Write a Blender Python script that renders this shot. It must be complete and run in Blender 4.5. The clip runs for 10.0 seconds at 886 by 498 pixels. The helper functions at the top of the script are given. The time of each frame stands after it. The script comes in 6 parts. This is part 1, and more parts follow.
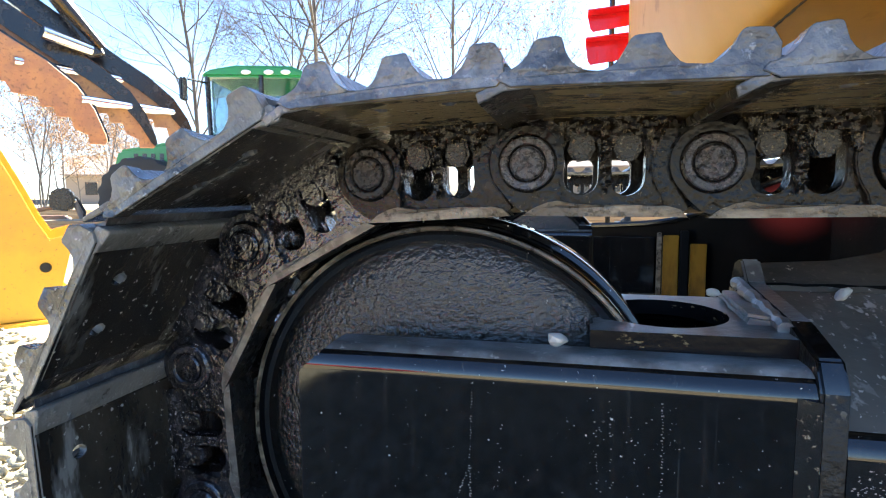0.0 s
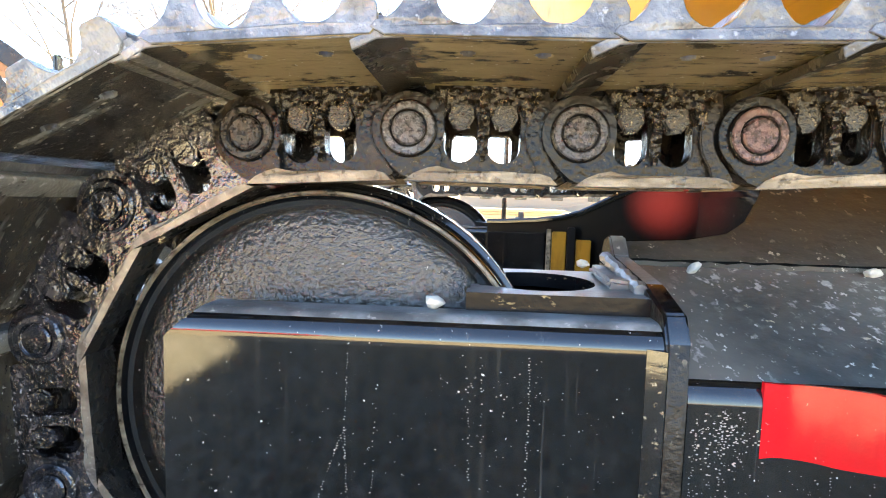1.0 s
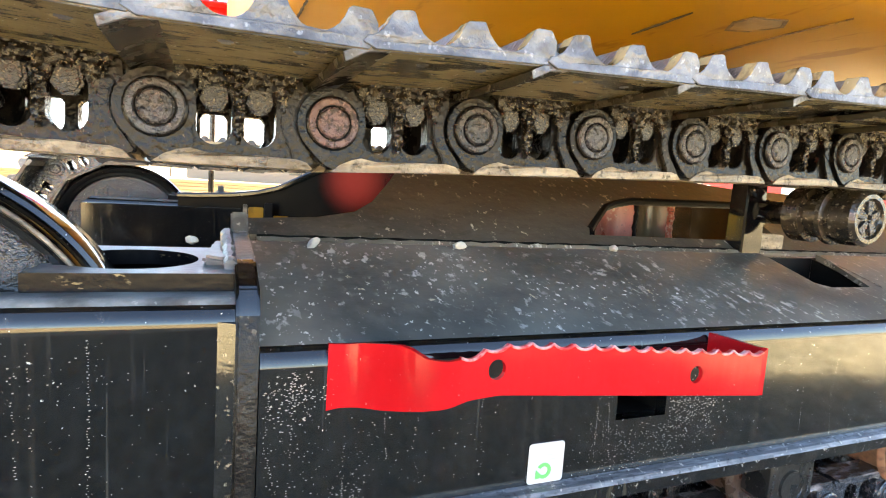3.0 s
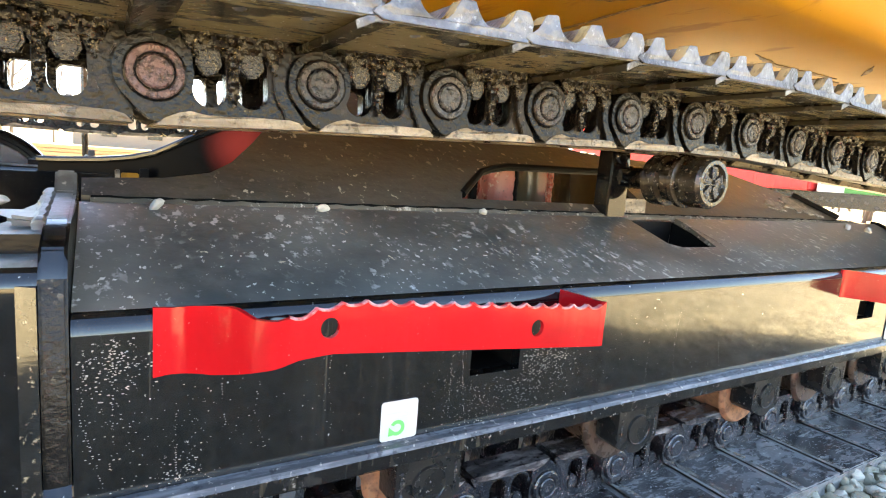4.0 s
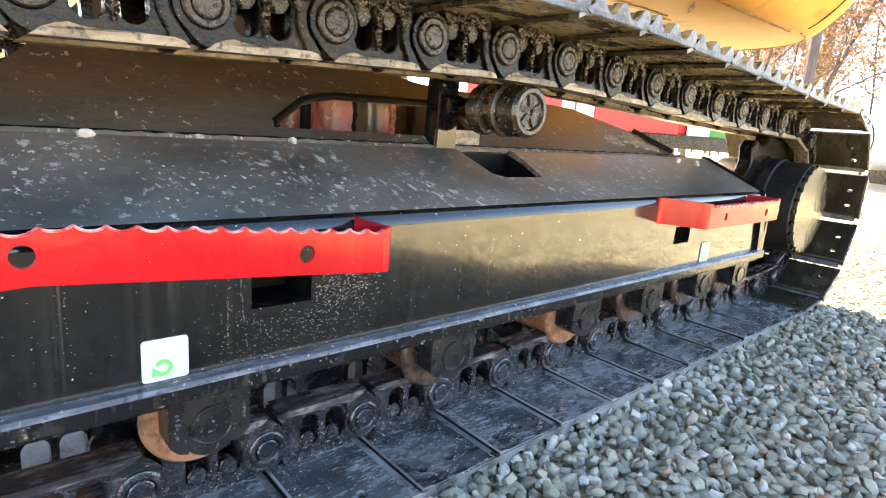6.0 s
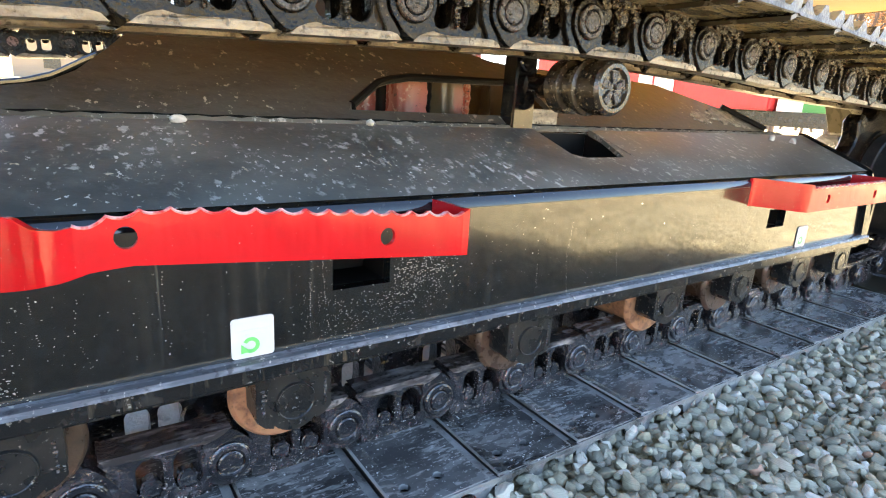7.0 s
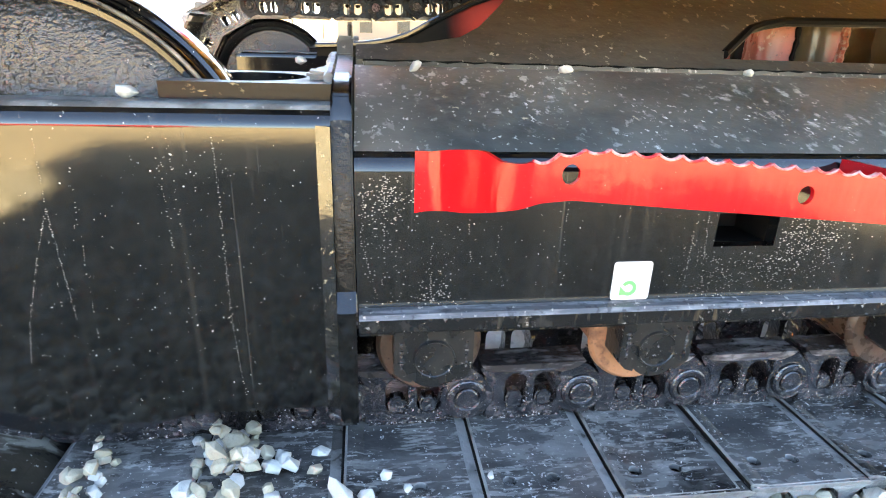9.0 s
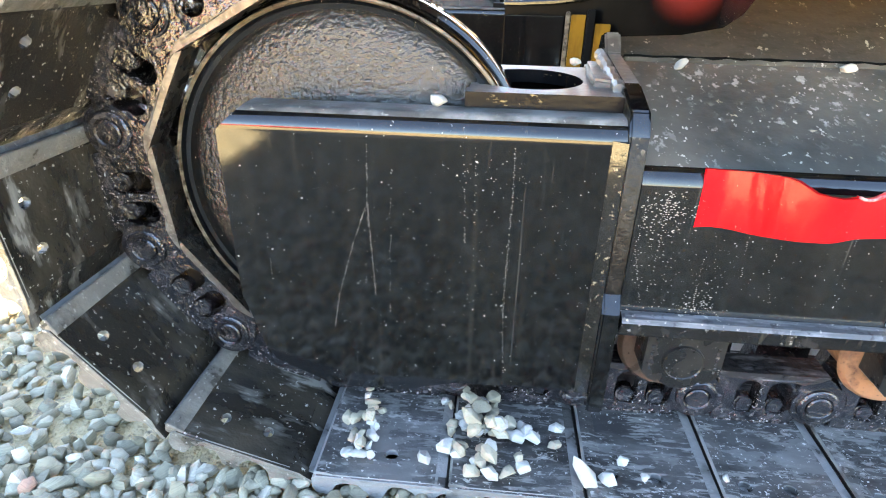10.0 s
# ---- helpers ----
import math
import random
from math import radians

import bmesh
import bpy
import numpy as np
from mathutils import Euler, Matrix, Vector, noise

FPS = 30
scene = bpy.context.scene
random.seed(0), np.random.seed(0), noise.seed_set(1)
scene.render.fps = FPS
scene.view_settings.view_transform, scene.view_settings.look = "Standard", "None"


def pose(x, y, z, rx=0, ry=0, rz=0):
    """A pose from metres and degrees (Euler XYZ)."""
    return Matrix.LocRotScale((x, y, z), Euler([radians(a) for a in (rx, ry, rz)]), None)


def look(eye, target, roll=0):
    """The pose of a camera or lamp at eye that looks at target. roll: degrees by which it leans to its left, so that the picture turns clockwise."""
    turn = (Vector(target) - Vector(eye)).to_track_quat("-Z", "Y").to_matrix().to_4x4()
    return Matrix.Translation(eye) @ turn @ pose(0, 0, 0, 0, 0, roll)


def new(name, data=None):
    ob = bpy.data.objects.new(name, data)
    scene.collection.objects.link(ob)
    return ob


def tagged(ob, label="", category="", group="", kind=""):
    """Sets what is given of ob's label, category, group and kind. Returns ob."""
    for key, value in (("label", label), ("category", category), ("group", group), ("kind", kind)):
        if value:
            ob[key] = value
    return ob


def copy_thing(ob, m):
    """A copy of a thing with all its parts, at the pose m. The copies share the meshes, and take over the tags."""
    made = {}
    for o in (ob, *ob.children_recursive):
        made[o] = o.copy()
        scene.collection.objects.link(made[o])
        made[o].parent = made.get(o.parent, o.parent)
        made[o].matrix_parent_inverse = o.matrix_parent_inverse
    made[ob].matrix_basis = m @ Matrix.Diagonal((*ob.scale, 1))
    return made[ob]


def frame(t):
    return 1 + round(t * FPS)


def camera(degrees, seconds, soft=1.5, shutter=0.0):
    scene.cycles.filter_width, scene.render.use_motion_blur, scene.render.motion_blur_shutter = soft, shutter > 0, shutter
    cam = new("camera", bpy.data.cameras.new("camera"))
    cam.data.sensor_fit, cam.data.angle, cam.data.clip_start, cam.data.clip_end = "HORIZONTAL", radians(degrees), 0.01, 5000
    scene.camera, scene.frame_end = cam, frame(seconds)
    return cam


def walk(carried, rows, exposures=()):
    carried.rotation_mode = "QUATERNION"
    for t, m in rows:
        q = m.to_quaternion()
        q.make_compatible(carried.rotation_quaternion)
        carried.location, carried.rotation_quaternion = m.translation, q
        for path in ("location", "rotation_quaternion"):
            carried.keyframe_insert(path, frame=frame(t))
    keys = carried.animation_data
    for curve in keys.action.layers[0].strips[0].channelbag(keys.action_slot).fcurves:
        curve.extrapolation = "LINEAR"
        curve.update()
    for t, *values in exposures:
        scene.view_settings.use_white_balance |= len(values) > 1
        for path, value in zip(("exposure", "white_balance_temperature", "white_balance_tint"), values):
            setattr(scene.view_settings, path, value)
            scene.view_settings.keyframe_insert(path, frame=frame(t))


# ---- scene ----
cam = camera(76.7, 10.0, 1.1)
PATH = [
    (0, (-0.022, -0.632, 0.735), (-0.48, 1.306, 0.542), -0.3),
    (0.5, (-0.021, -0.631, 0.69), (-0.385, 1.329, 0.528), 0.7),
    (1, (0.006, -0.635, 0.69), (-0.114, 1.354, 0.515), 1.7),
    (1.5, (0.054, -0.644, 0.692), (0.19, 1.343, 0.509), 2.3),
    (2, (0.089, -0.653, 0.694), (0.467, 1.301, 0.502), 3.0),
    (2.5, (0.126, -0.67, 0.7), (0.715, 1.231, 0.498), 3.5),
    (3, (0.173, -0.686, 0.701), (0.941, 1.148, 0.485), 3.9),
    (4.5, (0.298, -0.737, 0.683), (1.434, 0.872, 0.339), 4.6),
    (5, (0.342, -0.757, 0.676), (1.567, 0.775, 0.282), 4.7),
    (5.2, (0.359, -0.772, 0.672), (1.612, 0.732, 0.26), 4.8),
    (5.5, (0.387, -0.79, 0.666), (1.677, 0.678, 0.237), 4.8),
    (5.7, (0.404, -0.801, 0.667), (1.709, 0.65, 0.229), 4.8),
    (6.8, (0.43, -0.786, 0.66), (1.597, 0.756, 0.149), 3.8),
    (7, (0.416, -0.778, 0.662), (1.517, 0.807, 0.136), 3.5),
    (7.5, (0.368, -0.759, 0.659), (1.282, 0.928, 0.097), 2.9),
    (8, (0.321, -0.758, 0.657), (1.028, 1.015, 0.061), 2.4),
    (8.5, (0.292, -0.756, 0.653), (0.789, 1.073, 0.016), 2.0),
    (9, (0.238, -0.745, 0.645), (0.512, 1.107, -0.058), 1.9),
    (9.5, (0.162, -0.736, 0.64), (0.197, 1.099, -0.154), 1.6),
    (10, (0.037, -0.754, 0.731), (-0.121, 1.026, -0.168), 1.2),
]
EXPOSURES = [(0.0, 3.05, 5500, 10), (0.5, 3.75, 6100, 10), (1.0, 4.6, 6600, 10), (2.0, 4.65, 7000, 10), (3.0, 4.5, 7200, 10), (5.5, 4.4, 6950, 10), (7.0, 4.35, 6950, 10), (7.5, 4.55, 7050, 10), (9.0, 4.85, 7300, 10), (10.0, 5.05, 7400, 10)]
walk(cam, [(t, look(eye, target, roll)) for t, eye, target, roll in PATH], EXPOSURES)

# ---- world and light ----
SUN_EL, SUN_AZ = 41.0, 33.0          # elevation; turned from +y towards +x
world = bpy.data.worlds.new("sky")
scene.world = world
world.use_nodes = True
wn = world.node_tree.nodes
sky = wn.new("ShaderNodeTexSky")
sky.sky_type, sky.sun_disc = "NISHITA", False
sky.sun_elevation, sky.sun_rotation = radians(SUN_EL), radians(SUN_AZ)
sky.dust_density, sky.air_density, sky.ozone_density = 0.35, 0.9, 1.7
world.node_tree.links.new(sky.outputs[0], wn["Background"].inputs[0])
wn["Background"].inputs[1].default_value = 0.06
sun = new("sun", bpy.data.lights.new("sun", "SUN"))
sun.data.energy, sun.data.angle, sun.data.color = 5.0, radians(0.53), (1.0, 0.87, 0.63)
to_sun = Vector((math.sin(radians(SUN_AZ)) * math.cos(radians(SUN_EL)), math.cos(radians(SUN_AZ)) * math.cos(radians(SUN_EL)), math.sin(radians(SUN_EL))))
sun.matrix_world = look(to_sun * 60, (0, 0, 0))


# ---- materials ----
def surface(name, base, rough=0.5, metal=0.0, layers=(), bumps=(), vary=0.0, coat=0.0, spec=0.5):
    """layers: (scale xyz, from, to, colour, roughness, strength); bumps: (scale xyz, height in m)."""
    m = bpy.data.materials.new(name)
    m.use_nodes = True
    nt = m.node_tree
    N, L = nt.nodes, nt.links
    b = N["Principled BSDF"]
    b.inputs["Metallic"].default_value = metal
    b.inputs["Coat Weight"].default_value = coat
    b.inputs["Coat Roughness"].default_value = 0.04
    b.inputs["Specular IOR Level"].default_value = spec
    tc, oi = N.new("ShaderNodeTexCoord"), N.new("ShaderNodeObjectInfo")
    off = N.new("ShaderNodeVectorMath")
    off.operation = "MULTIPLY_ADD"
    L.new(oi.outputs["Random"], off.inputs[0])
    off.inputs[1].default_value = (7.0, 5.0, 9.0)
    L.new(tc.outputs["Object"], off.inputs[2])

    def noise_at(scale, detail=4.0, roughness=0.6):
        mp = N.new("ShaderNodeVectorMath")
        mp.operation = "MULTIPLY"
        L.new(off.outputs[0], mp.inputs[0])
        mp.inputs[1].default_value = scale
        n = N.new("ShaderNodeTexNoise")
        n.inputs["Scale"].default_value = 1.0
        n.inputs["Detail"].default_value = detail
        n.inputs["Roughness"].default_value = roughness
        L.new(mp.outputs[0], n.inputs["Vector"])
        return n.outputs["Fac"]

    col = N.new("ShaderNodeRGB")
    col.outputs[0].default_value = (*base, 1)
    colour, rgh = col.outputs[0], None
    val = N.new("ShaderNodeValue")
    val.outputs[0].default_value = rough
    rgh = val.outputs[0]
    if vary:
        hs = N.new("ShaderNodeHueSaturation")
        mr = N.new("ShaderNodeMapRange")
        mr.inputs[3].default_value, mr.inputs[4].default_value = 1 - vary, 1 + vary
        L.new(oi.outputs["Random"], mr.inputs[0])
        L.new(mr.outputs[0], hs.inputs["Value"])
        L.new(colour, hs.inputs["Color"])
        colour = hs.outputs[0]
    for scale, lo, hi, tint, r, strength, *more in layers:
        mr = N.new("ShaderNodeMapRange")
        mr.inputs[1].default_value, mr.inputs[2].default_value = lo, hi
        mr.inputs[4].default_value = strength
        L.new(noise_at(scale), mr.inputs[0])
        for scale2, lo2, hi2 in more:
            m2 = N.new("ShaderNodeMapRange")
            m2.inputs[1].default_value, m2.inputs[2].default_value = lo2, hi2
            L.new(noise_at(scale2), m2.inputs[0])
            ml = N.new("ShaderNodeMath")
            ml.operation = "MULTIPLY"
            L.new(mr.outputs[0], ml.inputs[0])
            L.new(m2.outputs[0], ml.inputs[1])
            mr = ml
        mx = N.new("ShaderNodeMix")
        mx.data_type = "RGBA"
        L.new(mr.outputs[0], mx.inputs[0])
        L.new(colour, mx.inputs[6])
        mx.inputs[7].default_value = (*tint, 1)
        colour = mx.outputs[2]
        mf = N.new("ShaderNodeMix")
        L.new(mr.outputs[0], mf.inputs[0])
        L.new(rgh, mf.inputs[2])
        mf.inputs[3].default_value = r
        rgh = mf.outputs[0]
    L.new(colour, b.inputs["Base Color"])
    L.new(rgh, b.inputs["Roughness"])
    last = None
    for scale, height in bumps:
        bp = N.new("ShaderNodeBump")
        bp.inputs["Distance"].default_value = height
        L.new(noise_at(scale, 3.0 if scale[0] > 12 else 0.0), bp.inputs["Height"])
        if last:
            L.new(last, bp.inputs["Normal"])
        last = bp.outputs[0]
    if last:
        L.new(last, b.inputs["Normal"])
        if coat:
            L.new(last, b.inputs["Coat Normal"])
    return m


def iso(k):
    return (k, k, k)


M = {}
DUST, MUD = (0.42, 0.38, 0.32), (0.30, 0.24, 0.17)
M["gloss"] = surface("glossy black paint", (0.0042, 0.0042, 0.0044), 0.07, layers=[
    (iso(5), 0.42, 0.72, (0.008, 0.008, 0.0075), 0.09, 0.8),
    ((110, 110, 1.1), 0.54, 0.70, (0.034, 0.031, 0.026), 0.20, 0.5, ((7, 7, 1.5), 0.42, 0.60)),
    ((150, 150, 2.0), 0.60, 0.72, (0.075, 0.070, 0.060), 0.25, 0.5, ((9, 9, 2), 0.45, 0.62)),
    (iso(190), 0.70, 0.73, (0.6, 0.56, 0.49), 0.5, 0.9)], bumps=[(iso(6), 0.0005), (iso(210), 0.00003)], spec=0.62)
M["gloss_plate"] = surface("polished black paint", (0.0042, 0.0042, 0.0044), 0.15, layers=[
    (iso(5), 0.42, 0.72, (0.008, 0.008, 0.0075), 0.17, 0.8),
    ((110, 110, 1.1), 0.52, 0.68, (0.030, 0.028, 0.024), 0.20, 0.6, ((7, 7, 1.5), 0.42, 0.60)),
    ((190, 190, 1.6), 0.58, 0.70, (0.085, 0.079, 0.066), 0.25, 0.5, ((9, 9, 2), 0.45, 0.62)),
    (iso(190), 0.70, 0.73, (0.6, 0.56, 0.49), 0.5, 0.9)], bumps=[(iso(6), 0.0005), (iso(210), 0.00003)], spec=0.7, coat=0.5)
M["satin"] = surface("dusty black paint", (0.056, 0.055, 0.049), 0.28, layers=[
    (iso(4), 0.36, 0.66, (0.150, 0.142, 0.122), 0.38, 0.85),
    ((40, 26, 26), 0.50, 0.72, (0.14, 0.132, 0.112), 0.45, 0.25),
    ((52, 34, 34), 0.575, 0.64, (0.46, 0.45, 0.41), 0.6, 0.85, (iso(4.2), 0.44, 0.55)),
    ((46, 30, 30), 0.62, 0.66, (0.36, 0.35, 0.32), 0.6, 0.6, (iso(6), 0.50, 0.60)),
    ((120, 80, 80), 0.63, 0.66, (0.55, 0.53, 0.48), 0.7, 0.9, (iso(8), 0.42, 0.54)),
    ((52, 40, 40), 0.69, 0.71, (0.44, 0.38, 0.27), 0.8, 0.9)], bumps=[(iso(60), 0.0005), (iso(8), 0.0008)], spec=0.34)
M["leg"] = surface("dull brown-black paint", (0.044, 0.042, 0.038), 0.30, layers=[
    ((3, 9, 9), 0.38, 0.62, (0.080, 0.073, 0.060), 0.36, 0.85),
    ((30, 60, 60), 0.52, 0.66, (0.030, 0.025, 0.017), 0.25, 0.5), (iso(110), 0.58, 0.68, (0.17, 0.14, 0.10), 0.5, 0.3),
    ((70, 50, 50), 0.61, 0.65, (0.50, 0.47, 0.40), 0.8, 0.9, (iso(7), 0.48, 0.60)),
    (iso(34), 0.69, 0.71, (0.45, 0.41, 0.33), 0.8, 0.85)], bumps=[(iso(40), 0.0010)], spec=0.27)
M["oily"] = surface("oily black cast steel", (0.0055, 0.0045, 0.0036), 0.20, layers=[
    (iso(14), 0.48, 0.68, (0.020, 0.014, 0.008), 0.32, 0.75),
    (iso(45), 0.56, 0.70, (0.060, 0.042, 0.025), 0.38, 0.35),
    (iso(170), 0.66, 0.71, (0.30, 0.23, 0.14), 0.3, 0.35)], bumps=[(iso(30), 0.0016), (iso(120), 0.0012)], vary=0.3, spec=0.2)
M["lumpy"] = surface("oily black steel caked with grit", (0.010, 0.0075, 0.005), 0.16, layers=[
    (iso(260), 0.60, 0.67, (0.28, 0.22, 0.14), 0.3, 0.6), (iso(60), 0.57, 0.68, (0.05, 0.037, 0.022), 0.25, 0.6)], bumps=[(iso(260), 0.0012)], vary=0.3, spec=0.4)
M["wet"] = surface("wet purple-black steel", (0.0065, 0.0055, 0.006), 0.10, layers=[
    (iso(24), 0.47, 0.67, (0.050, 0.041, 0.043), 0.22, 0.8),
    (iso(90), 0.57, 0.68, (0.15, 0.13, 0.13), 0.3, 0.35), (iso(200), 0.67, 0.71, (0.42, 0.39, 0.37), 0.5, 0.5)], bumps=[(iso(42), 0.0045), (iso(150), 0.0014)], vary=0.3, spec=0.7, coat=0.5)
# palest specks are crust plus glints painted into the colour
M["wet_grit"] = surface("wet dark caked grit", (0.014, 0.012, 0.012), 0.16, layers=[
    (iso(120), 0.54, 0.64, (0.13, 0.11, 0.11), 0.3, 0.6), (iso(240), 0.60, 0.66, (0.46, 0.42, 0.42), 0.4, 0.75)], bumps=[(iso(220), 0.0016)], vary=0.3, spec=0.7)
M["wet_rail"] = surface("dark polished rail steel", (0.055, 0.048, 0.047), 0.2, 0.3, layers=[
    ((12, 40, 50), 0.48, 0.64, (0.34, 0.305, 0.29), 0.28, 0.8), (iso(60), 0.52, 0.66, (0.015, 0.013, 0.013), 0.2, 0.8)], bumps=[(iso(120), 0.0012)], vary=0.3)
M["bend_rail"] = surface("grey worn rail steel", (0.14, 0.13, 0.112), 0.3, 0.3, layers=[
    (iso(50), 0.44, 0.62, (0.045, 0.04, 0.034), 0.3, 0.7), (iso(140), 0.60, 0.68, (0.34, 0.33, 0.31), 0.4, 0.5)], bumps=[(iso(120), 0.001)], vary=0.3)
# running face on the idler bend, the gap's shade put into its colour
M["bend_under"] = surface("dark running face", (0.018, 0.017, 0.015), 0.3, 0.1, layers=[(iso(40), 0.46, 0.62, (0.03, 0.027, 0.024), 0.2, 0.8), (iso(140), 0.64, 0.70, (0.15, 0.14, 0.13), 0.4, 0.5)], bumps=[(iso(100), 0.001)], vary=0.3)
M["carrier"] = surface("dark brown oily roller", (0.022, 0.016, 0.010), 0.18, layers=[
    (iso(14), 0.44, 0.66, (0.058, 0.044, 0.028), 0.3, 0.85), ((60, 12, 60), 0.50, 0.64, (0.016, 0.012, 0.008), 0.2, 0.8), (iso(130), 0.60, 0.67, (0.22, 0.18, 0.12), 0.4, 0.5)], bumps=[(iso(50), 0.0022), (iso(160), 0.0008)])
# near-black with little sheen: painted shade of recesses, also dark edges
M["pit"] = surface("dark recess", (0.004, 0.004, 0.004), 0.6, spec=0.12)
M["rail"] = surface("worn brown rail steel", (0.115, 0.090, 0.060), 0.34, 0.2, layers=[
    ((14, 50, 50), 0.44, 0.64, (0.30, 0.25, 0.182), 0.4, 0.85), (iso(60), 0.52, 0.66, (0.035, 0.028, 0.020), 0.2, 0.8)], bumps=[(iso(160), 0.0018)], vary=0.3)
M["pin"] = surface("pin end steel", (0.058, 0.060, 0.068), 0.26, 0.3, layers=[
    (iso(26), 0.44, 0.62, (0.055, 0.040, 0.034), 0.3, 0.85), (iso(140), 0.50, 0.62, (0.012, 0.010, 0.008), 0.2, 0.85)], bumps=[(iso(120), 0.0045)], vary=0.65)
M["red_pin"] = surface("red-brown pin end", (0.095, 0.056, 0.055), 0.28, 0.3, layers=[
    (iso(110), 0.48, 0.62, (0.018, 0.012, 0.010), 0.25, 0.85)], bumps=[(iso(130), 0.004)], vary=0.4)
# khaki base carries the tan ground's reflection in its colour
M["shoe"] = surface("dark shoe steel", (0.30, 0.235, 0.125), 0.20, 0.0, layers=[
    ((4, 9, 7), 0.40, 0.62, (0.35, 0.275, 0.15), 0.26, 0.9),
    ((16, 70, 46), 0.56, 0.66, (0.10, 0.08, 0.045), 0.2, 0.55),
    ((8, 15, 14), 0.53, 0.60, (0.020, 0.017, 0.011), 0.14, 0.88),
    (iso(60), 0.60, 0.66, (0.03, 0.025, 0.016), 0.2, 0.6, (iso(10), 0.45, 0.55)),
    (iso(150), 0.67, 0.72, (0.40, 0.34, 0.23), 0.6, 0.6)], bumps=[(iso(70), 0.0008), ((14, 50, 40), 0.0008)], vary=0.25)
M["low_shoe"] = surface("black shoe steel with stone dust", (0.034, 0.0335, 0.033), 0.22, 0.0, layers=[
    ((7, 14, 8), 0.42, 0.66, (0.150, 0.147, 0.142), 0.30, 0.9),
    ((16, 26, 16), 0.52, 0.66, (0.32, 0.317, 0.305), 0.4, 0.75, (iso(5), 0.42, 0.60)),
    ((20, 110, 36), 0.53, 0.63, (0.32, 0.317, 0.30), 0.45, 0.7, (iso(6), 0.42, 0.60)),
    ((26, 60, 40), 0.62, 0.68, (0.44, 0.43, 0.40), 0.6, 0.8, ((5, 9, 5), 0.46, 0.60)),
    ((70, 170, 90), 0.60, 0.65, (0.46, 0.45, 0.42), 0.6, 0.6, (iso(12), 0.46, 0.58)),
    (iso(170), 0.635, 0.67, (0.72, 0.70, 0.66), 0.7, 0.95, (iso(18), 0.40, 0.52))], bumps=[(iso(60), 0.0014), ((12, 40, 14), 0.0016)], vary=0.45, spec=0.6)
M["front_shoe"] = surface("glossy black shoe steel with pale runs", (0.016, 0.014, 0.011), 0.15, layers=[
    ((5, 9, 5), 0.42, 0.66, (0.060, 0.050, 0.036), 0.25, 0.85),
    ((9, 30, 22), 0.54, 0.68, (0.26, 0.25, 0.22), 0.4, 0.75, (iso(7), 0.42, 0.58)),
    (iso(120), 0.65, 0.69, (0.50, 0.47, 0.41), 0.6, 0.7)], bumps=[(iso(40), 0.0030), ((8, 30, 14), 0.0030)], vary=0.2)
# darker copy for the sprocket bend, its shade put into the colour
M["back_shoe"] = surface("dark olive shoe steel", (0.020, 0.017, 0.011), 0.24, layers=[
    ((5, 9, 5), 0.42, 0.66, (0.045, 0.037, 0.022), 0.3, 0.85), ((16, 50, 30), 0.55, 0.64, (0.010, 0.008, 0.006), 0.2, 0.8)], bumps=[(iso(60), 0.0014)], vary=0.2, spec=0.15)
M["lip_tan"] = surface("dusty dark shoe lip", (0.13, 0.12, 0.10), 0.30, layers=[
    (iso(26), 0.44, 0.62, (0.20, 0.185, 0.155), 0.5, 0.8), (iso(14), 0.52, 0.64, (0.025, 0.022, 0.018), 0.2, 0.85), (iso(120), 0.62, 0.68, (0.42, 0.40, 0.36), 0.6, 0.7)], bumps=[(iso(60), 0.0045)], vary=0.25)
M["lip_dust"] = surface("dust-filled shoe lip", (0.19, 0.188, 0.18), 0.35, layers=[(iso(45), 0.42, 0.6, (0.24, 0.23, 0.20), 0.7, 0.8, (iso(3.5), 0.46, 0.60)), (iso(12), 0.54, 0.64, (0.045, 0.043, 0.038), 0.25, 0.8)], bumps=[(iso(90), 0.003)], vary=0.3)
# low shoe joints and hole floors, their shade painted as dark colour
M["joint"] = surface("dark wet joint", (0.010, 0.009, 0.008), 0.5, layers=[(iso(30), 0.56, 0.68, (0.04, 0.038, 0.035), 0.5, 0.6)], bumps=[(iso(80), 0.002)], spec=0.15)
M["upper_joint"] = surface("dark oily joint", (0.032, 0.026, 0.016), 0.24, layers=[(iso(30), 0.50, 0.66, (0.085, 0.068, 0.042), 0.4, 0.7)], bumps=[(iso(80), 0.002)])
M["bare"] = surface("worn bare grouser steel", (0.125, 0.125, 0.132), 0.34, 0.3, layers=[
    (iso(28), 0.48, 0.66, (0.24, 0.24, 0.24), 0.5, 0.6), (iso(20), 0.48, 0.62, (0.050, 0.047, 0.047), 0.35, 0.85),
    (iso(120), 0.61, 0.68, (0.44, 0.44, 0.45), 0.45, 0.4)], bumps=[(iso(26), 0.006), (iso(90), 0.003)], vary=0.25)
M["rust"] = surface("light orange rust", (0.32, 0.15, 0.07), 0.75, layers=[
    (iso(40), 0.45, 0.62, (0.16, 0.075, 0.04), 0.8, 0.9), (iso(160), 0.6, 0.7, (0.04, 0.03, 0.02), 0.6, 0.6)], bumps=[(iso(150), 0.001)])
M["red"] = surface("glossy red paint", (0.46, 0.008, 0.012), 0.15, layers=[
    (iso(9), 0.45, 0.75, (0.35, 0.005, 0.007), 0.16, 0.6), (iso(220), 0.70, 0.74, (0.80, 0.55, 0.50), 0.5, 0.7)], bumps=[((16, 16, 4), 0.0028), (iso(7), 0.0030), (iso(70), 0.0002)], spec=0.28, coat=0.10)
